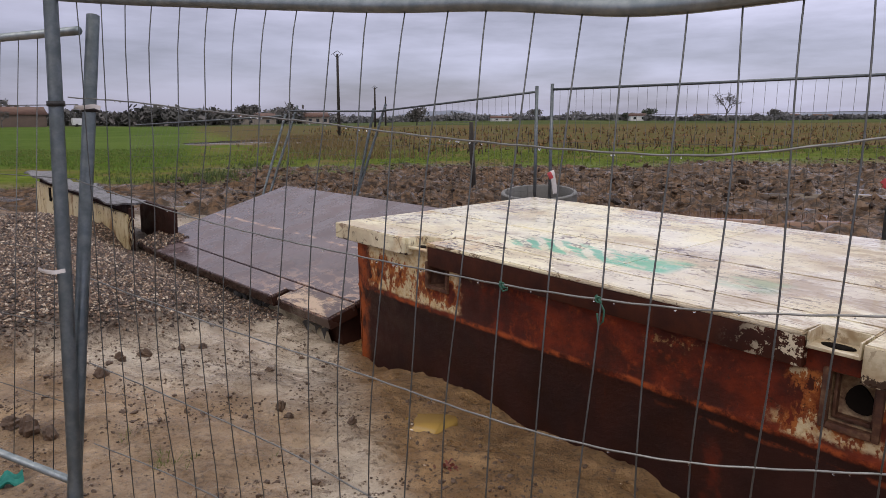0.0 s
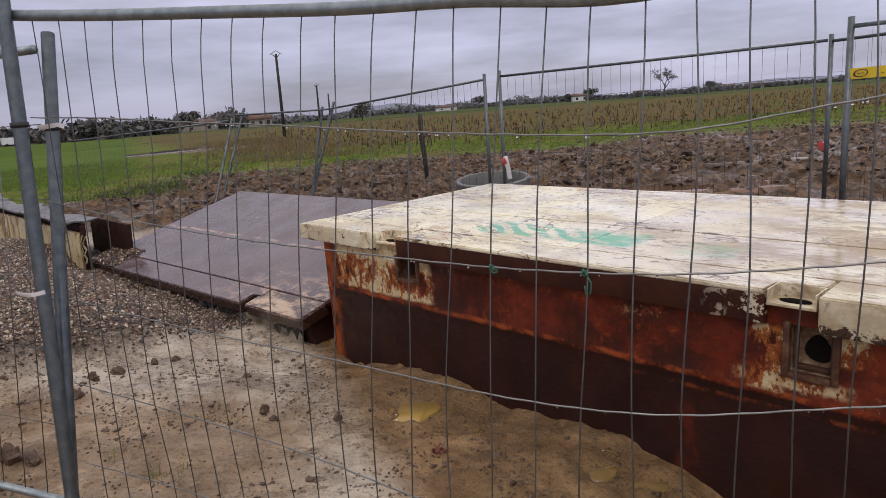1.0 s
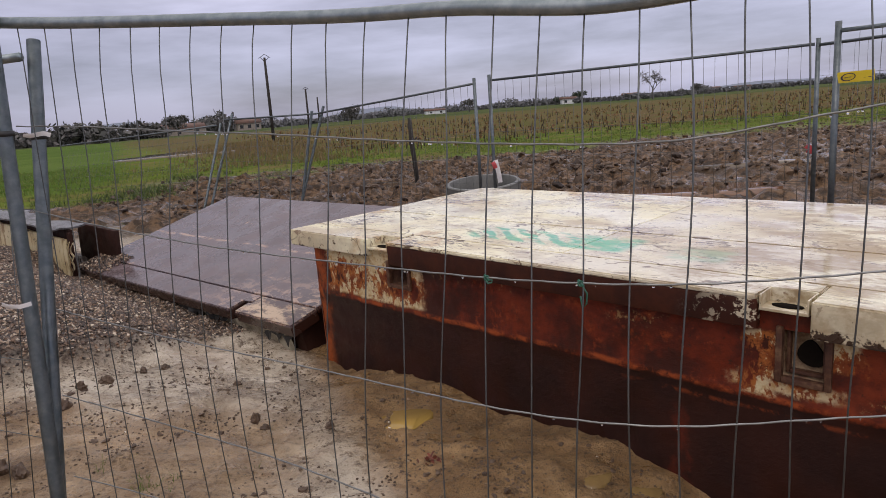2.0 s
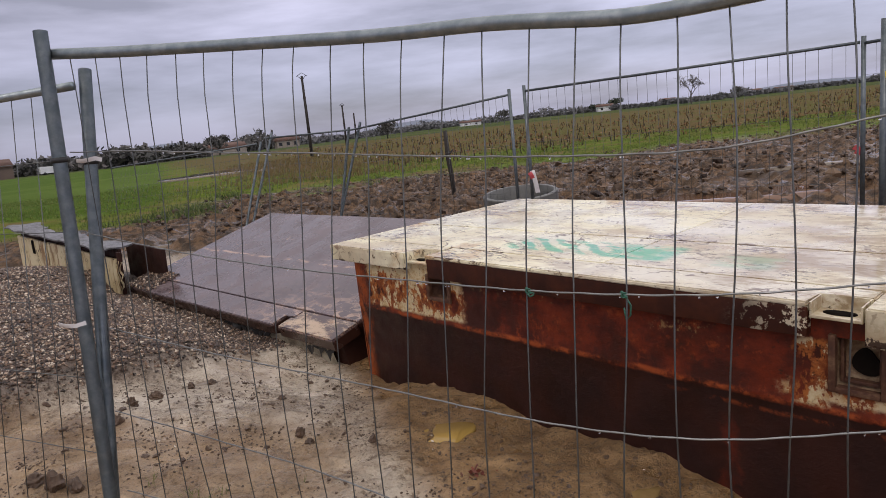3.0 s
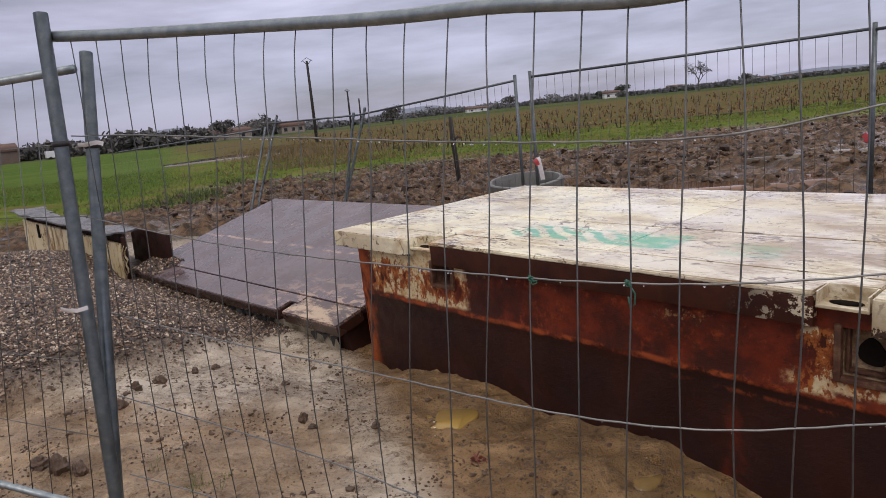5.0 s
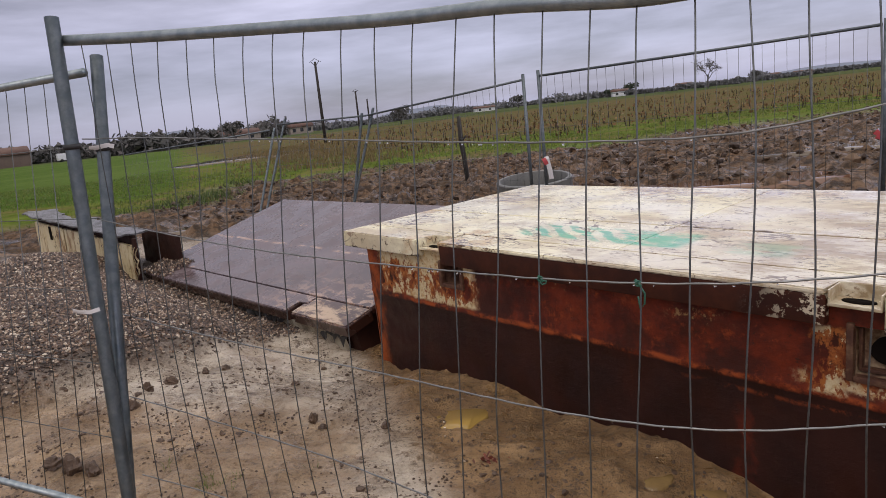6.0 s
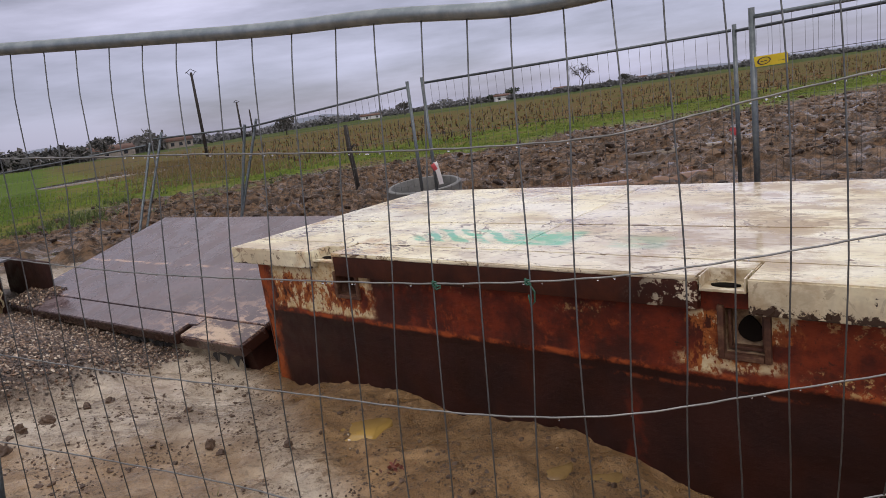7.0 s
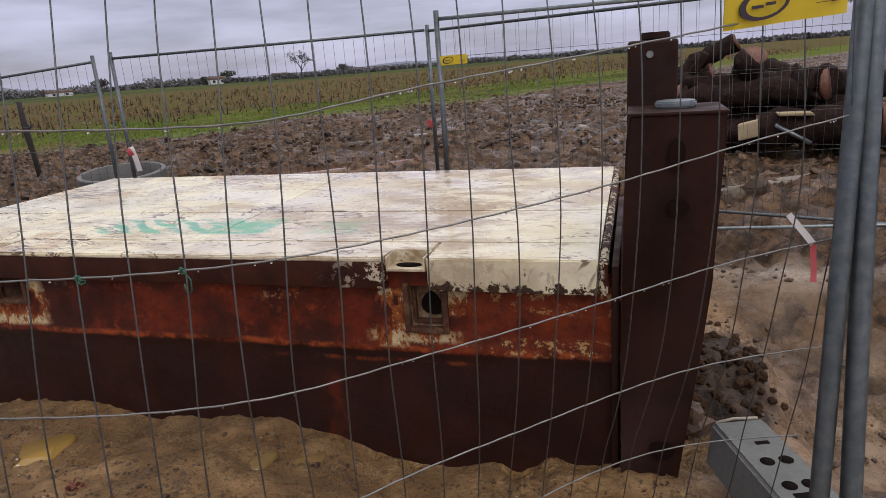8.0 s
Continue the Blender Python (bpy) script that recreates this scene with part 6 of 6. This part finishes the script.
def ribbon(name, pts, wide, material, parent, label=""):
    """A thin folded strip along points."""
    bm = bmesh.new()
    pts = [Vector(p) for p in pts]
    rows = []
    for i, p in enumerate(pts):
        d = (pts[min(i + 1, len(pts) - 1)] - pts[max(0, i - 1)]).normalized()
        side = d.cross(Vector((p.x + 0.3 + 0.2 * math.sin(i * 1.7), p.y + 0.56, 0.3 * math.cos(i)))).normalized() * wide / 2
        rows.append((bm.verts.new(p - side), bm.verts.new(p + side)))
    for a, b in zip(rows, rows[1:]):
        bm.faces.new((a[0], a[1], b[1], b[0]))
    r = bmesh.ops.extrude_face_region(bm, geom=list(bm.faces))
    bmesh.ops.translate(bm, vec=(0.0004, -0.0008, 0), verts=[v for v in r["geom"] if isinstance(v, bmesh.types.BMVert)])
    bmesh.ops.recalc_face_normals(bm, faces=bm.faces)
    return part(name, bm, material, parent, label, angle=80)


def build_sign(p00, right, up, w, h, label):
    """A yellow plaque with an oval emblem and a few plain bars."""
    r, u = Vector(right).normalized(), Vector(up).normalized()
    n = r.cross(u).normalized()
    m = Matrix.Translation(p00) @ Matrix((r, u, n)).transposed().to_4x4()
    t = thing("fence_sign", label, "sign", m, group="fence signs")
    bm = bmesh.new()
    k = 10
    g = [[bm.verts.new((w * i / k, h * j / 3, 0.006 * math.sin(i * 0.9) + 0.004 * j)) for j in range(4)] for i in range(k + 1)]
    for a, b in zip(g, g[1:]):
        for j in range(3):
            bm.faces.new((a[j], b[j], b[j + 1], a[j + 1]))
    q = bmesh.ops.extrude_face_region(bm, geom=list(bm.faces))
    bmesh.ops.translate(bm, vec=(0, 0, -0.003), verts=[v for v in q["geom"] if isinstance(v, bmesh.types.BMVert)])
    bmesh.ops.recalc_face_normals(bm, faces=bm.faces)
    part("plaque", bm, YELLOW, t, "yellow plastic plaque")
    bm = bmesh.new()
    cx, cy, a, b, z = w * 0.30, h * 0.50, w * 0.21, h * 0.36, 0.0165
    ring = []
    for i in range(28):
        f = i * 2 * math.pi / 28
        c0, s0 = math.cos(f), math.sin(f)
        px, py = a * c0, b * s0
        px, py = px * 0.96 - py * 0.28, px * 0.18 + py * 0.96
        th = 0.80 + 0.06 * c0
        ring.append((bm.verts.new((cx + px, cy + py, z)), bm.verts.new((cx + px * th, cy + py * th, z))))
    for i in range(28):
        p, s = ring[i], ring[(i + 1) % 28]
        bm.faces.new((p[0], s[0], s[1], p[1]))
    q = bmesh.ops.extrude_face_region(bm, geom=list(bm.faces))
    bmesh.ops.translate(bm, vec=(0, 0, -0.002), verts=[v for v in q["geom"] if isinstance(v, bmesh.types.BMVert)])
    part("emblem", bm, INK, t, "dark oval emblem")
    for x0, y0, x1, y1 in ((0.20, 0.42, 0.29, 0.58), (0.31, 0.46, 0.39, 0.62), (0.72, 0.34, 0.82, 0.38), (0.84, 0.33, 0.92, 0.46)):
        bm = bmesh.new()
        box(bm, (w * x0, h * y0, z - 0.002), (w * x1, h * y0 + (h * (y1 - y0)) * 0.45, z))
        part("bar", bm, INK, t)
    return t


# plaque on the near panel, and another far off on the back fence
pa, pb = on_panel(14.2, 1.682), on_panel(16.9, 1.725)
build_sign(pa + Vector((0.0, 0.012, 0.0)), pb - pa, (0, 0, 1), 0.285, 0.088, "yellow fence plaque tied to the mesh, with a dark oval emblem")
build_sign((2.58, 3.645, 1.645), (0.68, -0.73, 0.03), (0, 0, 1), 0.205, 0.068, "small yellow plaque on the far fence")

# twine knots
for k, hang in ((0, 0.012), (2, 0.05)):
    p = on_panel(k, row_z(1, k))
    t = thing("twine_knot", "loop of green twine tied round the mesh", "twine", Matrix.Translation(p), group="twine knots")
    bm = bmesh.new()
    tube(bm, [(0.005 * math.cos(a) - 0.001, -0.003, 0.005 * math.sin(a)) for a in np.linspace(0, 6.28, 12)], 0.0016, 6)
    tube(bm, [(-0.004, 0.004, 0.006), (0.004, -0.005, -0.006)], 0.003, 6)
    part("knot", bm, TWINE, t)
    bm = bmesh.new()
    tube(bm, [(0.002, -0.004, -0.004), (0.010, -0.006, -hang * 0.4), (0.009, -0.005, -hang * 0.8), (0.001, -0.004, -hang), (-0.002, -0.004, -hang * 0.5)], 0.0018, 6)
    part("loop", bm, TWINE, t)

# tape scraps
def scrap(name, pts, wide, material, label):
    t = thing(name, label, "tape", Matrix.Identity(4), group="tape scraps")
    ribbon("strip", pts, wide, material, t)
    return t


t = thing("barrier_tape", "torn red and white barrier tape tied to the mesh", "tape", Matrix.Identity(4), group="tape scraps")
ribbon("white_strip", [(1.2851, 0.2840, 1.2381), (1.2862, 0.2670, 1.2200), (1.2936, 0.2458, 1.1935), (1.2978, 0.2257, 1.1692)], 0.015, TAPEW, t)
ribbon("red_strip", [(1.2978, 0.2257, 1.1692), (1.2957, 0.2225, 1.1458), (1.2904, 0.2162, 1.1087), (1.2766, 0.2077, 1.0801)], 0.012, TAPER, t)
scrap("tape_bow", [(1.3153, 0.1458, 1.1927), (1.3174, 0.1384, 1.1769), (1.3205, 0.1332, 1.1664), (1.3132, 0.1311, 1.1349)], 0.03, TAPEW, "white tape knotted round a fence post")
scrap("tape_tie", [(-1.56, 1.505, 1.205), (-1.535, 1.49, 1.201), (-1.50, 1.485, 1.198), (-1.475, 1.50, 1.201)], 0.012, TAPEW, "dirty white tape tied round a fence post")
scrap("tape_tie", [(-1.525, 1.745, 1.69), (-1.50, 1.735, 1.685), (-1.46, 1.74, 1.69), (-1.445, 1.75, 1.683)], 0.014, TAPEW, "white tape tied round a fence post")
scrap("tape_tie", [(1.00, 7.575, 1.02), (1.01, 7.57, 0.97), (1.03, 7.56, 0.86), (1.045, 7.56, 0.74)], 0.055, TAPEW, "white tape hanging from a far fence post")
scrap("tape_tie", [(0.965, 7.57, 1.0), (0.985, 7.56, 0.955), (1.0, 7.57, 0.92)], 0.05, TAPER, "red tape tied to a far fence post")
scrap("tape_tie", [(3.56, 5.39, 1.09), (3.59, 5.37, 1.06), (3.58, 5.38, 1.02)], 0.05, TAPER, "red tape tied to a far fence post")

# black clamps at the left posts
for p, r in (((-1.508, 1.61, 1.695), 0.0255), ((-1.492, 1.775, 1.68), 0.0255)):
    bm = bmesh.new()
    tube(bm, [Vector(p) - Vector((0, 0, 0.008)), Vector(p) + Vector((0, 0, 0.008))], r, 16)
    t = thing("post_clamp", "dark clamp round a fence post", "clamp", Matrix.Identity(4), group="post clamps")
    part("band", bm, RUBBER, t)

# ---------------------------------------------------------------- concrete fence foot
def build_block():
    ang = math.degrees(math.atan2(-0.118, 0.193))
    m = pose(1.715, 0.774, 0.125, 0, 0, ang - 0.0)
    t = thing("concrete_block", "grey concrete fence foot with round holes", "block", m)
    w, ln, h = 0.225, 0.68, 0.155
    bm = bmesh.new()
    vs = [bm.verts.new(p) for p in ((0, 0, -0.03), (w, 0, -0.03), (w, -ln, -0.03), (0, -ln, -0.03), (0.014, -0.014, h), (w - 0.014, -0.014, h), (w - 0.014, -ln, h), (0.014, -ln, h))]
    for f in ((3, 2, 1, 0), (4, 5, 6, 7), (0, 1, 5, 4), (1, 2, 6, 5), (2, 3, 7, 6), (3, 0, 4, 7)):
        bm.faces.new([vs[i] for i in f])
    bmesh.ops.recalc_face_normals(bm, faces=bm.faces)
    bmesh.ops.bevel(bm, geom=list(bm.edges), offset=0.012, segments=3, affect="EDGES")
    part("body", bm, CONCRETE, t, "grey cast concrete")
    # black plugs and plates: the holes' shade is put into the colour
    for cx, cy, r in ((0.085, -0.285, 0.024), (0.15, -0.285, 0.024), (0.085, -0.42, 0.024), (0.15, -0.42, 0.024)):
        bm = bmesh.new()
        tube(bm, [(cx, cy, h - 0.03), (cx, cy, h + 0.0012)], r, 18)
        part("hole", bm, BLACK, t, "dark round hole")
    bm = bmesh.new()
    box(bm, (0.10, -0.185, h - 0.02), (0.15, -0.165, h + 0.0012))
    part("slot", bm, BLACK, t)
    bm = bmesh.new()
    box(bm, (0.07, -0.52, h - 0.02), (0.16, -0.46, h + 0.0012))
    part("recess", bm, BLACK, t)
    bm = bmesh.new()
    tube(bm, [(0.03, -0.016, h - 0.004), (0.10, -0.014, h + 0.006), (0.19, -0.018, h + 0.002)], 0.006, 6)
    part("moss_edge", bm, STONE, t, "chipped pale upper edge")
    return t


build_block()

# ---------------------------------------------------------------- concrete ring, stake
WETCONCRETE = mat_mix("wet_concrete", [(0.07, 0.072, 0.066), (0.13, 0.13, 0.12), (0.17, 0.17, 0.155)], 4, 0.5, 40)
t = thing("concrete_ring", "grey concrete well ring set in the mud", "ring", pose(1.31, 10.6, -0.17, 5, -2, 0))
bm = bmesh.new()
n = 40
prof = [(0.56, 0.05), (0.56, 0.60), (0.57, 0.615), (0.615, 0.615), (0.63, 0.60), (0.63, -0.1)]
rings = [[bm.verts.new((r * math.cos(i * 2 * math.pi / n), r * math.sin(i * 2 * math.pi / n), z)) for i in range(n)] for r, z in prof]
for p, q in zip(rings, rings[1:]):
    for i in range(n):
        bm.faces.new((p[i], p[(i + 1) % n], q[(i + 1) % n], q[i]))
bmesh.ops.recalc_face_normals(bm, faces=bm.faces)
part("wall", bm, WETCONCRETE, t)
bm = bmesh.new()
slab(bm, [(0.56 * math.cos(a), 0.56 * math.sin(a)) for a in np.linspace(0, 2 * math.pi, 33)[:-1]], 0.05, 0.34)
part("fill", bm, CLOD, t, "wet earth inside")

t = thing("wooden_stake", "dark weathered wooden stake leaning in the mud", "stake", Matrix.Identity(4))
bm = bmesh.new()
tube(bm, [(0.41, 14.6, -0.1), (0.39, 14.6, 0.5), (0.35, 14.6, 1.0), (0.345, 14.6, 1.56)], [0.05, 0.052, 0.06, 0.045], 7)
part("shaft", bm, POLEWOOD, t)
bm = bmesh.new()
tube(bm, [(0.36, 14.6, 1.0), (0.48, 14.58, 1.12)], [0.03, 0.02], 6)
part("stub", bm, POLEWOOD, t)

# ---------------------------------------------------------------- log pile
def build_log(p, d, ln, r, seed, name="log", label="dark wet log with a reddish sawn end", stub=False):
    rng = random.Random(seed)
    d = Vector(d).normalized()
    t = thing(name, label, "log", Matrix.Translation(p), group="logs in the pile")
    bm = bmesh.new()
    pts = [d * ln * f + Vector((rng.gauss(0, 0.02), rng.gauss(0, 0.02), rng.gauss(0, 0.02))) for f in np.linspace(0, 1, 13)]
    rs = [r * rng.uniform(0.84, 1.08) for _ in pts]
    rings = tube(bm, pts, rs, 18)
    for ring in rings:
        for v in ring:
            v.co += Vector((rng.gauss(0, 0.055), rng.gauss(0, 0.055), rng.gauss(0, 0.055))) * r
    part("bark", bm, BARK, t)
    for q, s, k in ((pts[0], -1, rs[0]), (pts[-1], 1, rs[-1])):
        bm = bmesh.new()
        tube(bm, [q + d * s * -0.01, q + d * s * 0.03], k * 0.96, 14)
        part("sawn_end", bm, CUTWOOD, t, "reddish sawn wood")
    if stub:
        bm = bmesh.new()
        tube(bm, [pts[2], pts[2] + Vector((rng.gauss(0, 0.2), rng.gauss(0, 0.2), 0.4))], [r * 0.45, r * 0.35], 9)
        part("stub", bm, BARK, t)
    return t


# each log from one end to the other, with its radius
for p, q, r, sd in (
        ((8.36, 6.01, 1.16), (8.82, 5.26, 1.64), 0.13, 1), ((9.00, 5.12, 1.00), (8.72, 4.94, 1.43), 0.21, 2), ((8.27, 5.95, 1.14), (9.00, 4.77, 1.02), 0.17, 3),
        ((9.14, 5.12, 1.24), (9.66, 4.25, 0.96), 0.19, 4), ((8.20, 5.69, 0.90), (9.10, 4.15, 0.96), 0.19, 5), ((9.10, 4.66, 0.98), (9.14, 4.02, 1.00), 0.26, 6),
        ((8.51, 4.61, 0.44), (9.24, 3.42, 0.56), 0.25, 7), ((8.40, 6.10, 0.60), (9.19, 4.80, 0.47), 0.24, 8), ((8.99, 5.15, 0.72), (9.78, 3.85, 0.66), 0.22, 9),
        ((8.80, 5.90, 0.34), (9.60, 4.60, 0.34), 0.24, 10), ((8.30, 5.35, 0.42), (8.75, 4.70, 0.36), 0.20, 11), ((9.45, 4.30, 0.30), (10.1, 3.20, 0.30), 0.24, 12),
        ((9.45, 4.55, 1.00), (10.2, 3.30, 0.92), 0.20, 13), ((8.25, 6.15, 0.92), (8.62, 5.45, 1.22), 0.16, 14)):
    build_log(Vector(p), Vector(q) - Vector(p), (Vector(q) - Vector(p)).length, r, sd, stub=sd in (3, 8))
for p, q, w, h in (((8.40, 4.32, 0.70), (8.66, 3.98, 0.69), 0.16, 0.05), ((8.20, 4.74, 0.46), (8.30, 4.52, 0.52), 0.13, 0.22), ((8.97, 3.70, 0.62), (9.02, 3.60, 0.92), 0.09, 0.12)):
    p, q = Vector(p), Vector(q)
    t = thing("split_billet", "pale freshly split billet of wood", "log", look(p, q), group="split wood")
    bm = bmesh.new()
    box(bm, (-w / 2, -h / 2, -(q - p).length), (w / 2, h / 2, 0), bevel=0.02, segs=3)
    for v in bm.verts:
        v.co += Vector((math.sin(v.co.z * 40), math.cos(v.co.x * 50), math.sin(v.co.y * 45))) * 0.018
    part("wood", bm, PALEWOOD, t)
t = thing("iron_bar", "grey metal bar leaning on the logs", "bar", Matrix.Identity(4))
bm = bmesh.new()
tube(bm, [(8.39, 4.33, 0.54), (8.62, 3.96, 0.29)], 0.028, 8)
part("shaft", bm, GALV, t)

# pale stones in the mud
for x, y, r, sd in ((9.9, 9.3, 0.13, 1), (8.9, 9.9, 0.09, 2), (8.3, 9.2, 0.07, 3), (4.9, 7.2, 0.03, 5)):
    bm = bmesh.new()
    bmesh.ops.create_icosphere(bm, subdivisions=2, radius=r)
    rr = random.Random(sd)
    for v in bm.verts:
        v.co *= 1 + rr.uniform(-0.32, 0.25)
        v.co.z *= 0.5
    ob = finish("stone", bm, STONE, 25)
    ob.location = (x, y, zat(x, y) + r * 0.35)
    tagged(ob, "pale angular stone lying in the mud", "stone", "stones")

# teal cloth by the left post
bm = bmesh.new()
bmesh.ops.create_grid(bm, x_segments=14, y_segments=10, size=0.5)
for v in bm.verts:
    x, y = v.co.x, v.co.y
    v.co = Vector((x * 0.13, y * 0.08, 0.012 * math.sin(x * 14) + 0.010 * math.cos(y * 11 + x * 5) + 0.012))
q = bmesh.ops.extrude_face_region(bm, geom=list(bm.faces))
bmesh.ops.translate(bm, vec=(0, 0, -0.004), verts=[v for v in q["geom"] if isinstance(v, bmesh.types.BMVert)])
bmesh.ops.recalc_face_normals(bm, faces=bm.faces)
ob = finish("rag", bm, TEAL, 80)
ob.matrix_world = pose(-1.96, 1.78, zat(-1.96, 1.78) + 0.012, 0, 0, 35)
tagged(ob, "crumpled teal cloth on the wet ground", "cloth")

# red dead leaf cluster on the bank
V, F = [], []
rl = np.random.default_rng(77)
for _ in range(26):
    c = np.array([-0.31, 2.10, zat(-0.31, 2.10) + 0.025]) + rl.normal(0, 1, 3) * (0.024, 0.018, 0.007) - (0, 0, 0.015)
    e, f = rl.normal(0, 0.008, 3), rl.normal(0, 0.008, 3)
    o = len(V)
    V += [tuple(c - e), tuple(c + f), tuple(c + e), tuple(c - f)]
    F.append((o, o + 1, o + 2, o + 3))
soup("dead_leaves", V, F, mat_leafy("dead_leaf", (0.10, 0.022, 0.016), (0.22, 0.055, 0.035), (0.12, 0.05, 0.03)), "small clump of reddish dead leaves", "leaves")

# heaped clods beside the end post
ph = pick(2600, 1.55, 4.2, 0.5, 3.2, lambda x, y: (unit_xy(x, y)[0] > 0.36) * np.clip(0.05 + 1.5 * fnoise(x, y, 0.35, 4, 97, 0.65), 0, 1), 98)
rh = np.random.default_rng(99)
soup("heaped_clods", *scatter_lumps(ph, rh.uniform(0.004, 0.017, len(ph)) * np.where(rh.uniform(size=len(ph)) > 0.93, 2.2, 1), (ICO2_V, ICO2_F), 100, (0.4, 0.8), 0.12, -0.1), CLAYCLOD, "crumbly clay clods thrown up beside the tank", "soil", smooth_faces=True)

hd = pick(1700, 1.5, 3.4, 0.4, 2.6, lambda x, y: zones(x, y)["heap"], 101)
soup("heap_clods", *scatter_lumps(hd, np.random.default_rng(102).uniform(0.008, 0.034, len(hd)), (ICO2_V, ICO2_F), 103, (0.6, 1.0), 0.06, 0.1), mat_mix("dark_clod", [(0.018, 0.010, 0.006), (0.046, 0.026, 0.015), (0.10, 0.06, 0.036)], 12, 0.85, 60, 0.5, spec=0.12), "heap of dark wet earth beside the end post", "soil", smooth_faces=True)

# grass tufts near the fence
tp = pick(2600, -2.4, 0.4, 1.1, 2.3, lambda x, y: np.clip(1.2 * np.exp(-((x + 1.43) / 0.16) ** 2 - ((y - 1.97) / 0.10) ** 2) + 0.9 * np.exp(-((x + 1.70) / 0.14) ** 2 - ((y - 2.12) / 0.09) ** 2) + 0.7 * np.exp(-((x + 0.62) / 0.08) ** 2 - ((y - 1.98) / 0.08) ** 2) + 0.8 * fnoise(x, y, 0.35, 2, 91) - 0.3, 0, 1), 92)
soup("grass_tufts", *blades(tp, np.full(len(tp), 0.035), np.full(len(tp), 0.0022), 5, 93, 0.7), GRASS, "thin green grass tufts on the clay", "grass")

# gravel washed over the corner of the brown lid
rl = np.random.default_rng(95)
pl = np.stack([rl.uniform(-3.94, -3.3, 900), rl.uniform(0.0, 0.38, 900)], 1)
pl = pl[rl.uniform(0, 1, 900) < np.clip(1.4 - (pl[:, 0] + 3.94) * 1.9, 0, 1)]
V, F = [], []
for px, py in pl:
    c = LIDM @ Vector((px, py, 0.012 + rl.uniform(0, 0.03) * max(0, 1 - (px + 3.94) * 1.6)))
    s = rl.uniform(0.010, 0.021)
    o = len(V)
    V += [tuple(np.array(c) + q * s * rl.uniform(0.6, 1.2)) for q in OCTA_V]
    F += [tuple(i + o for i in f) for f in OCTA_F]
soup("spilled_gravel", V, F, PEBBLE, "gravel spilled on the corner of the brown lid", "gravel")

# rain drops hanging from the mesh
DROP = Mat("rain_drop", rough=0.02)
DROP.b.inputs["Transmission Weight"].default_value = 1.0
DROP.b.inputs["IOR"].default_value = 1.33
rd = random.Random(8)
V, F = [], []
for _ in range(150):
    i = rd.choice((0, 0, 0, 1, 1, 2, 2, 3))
    k = rd.uniform(-13, 17)
    p = on_panel(k, row_z(i, k)) - Vector((0, 0, 0.0042))
    s = rd.uniform(0.0016, 0.0030)
    o = len(V)
    V += [tuple(p + Vector(q) * s) for q in ICO_V]
    F += [tuple(j + o for j in f) for f in ICO_F]
soup("rain_drops", V, F, DROP.m, "rain drops hanging under the mesh wires", "drops", smooth_faces=True)
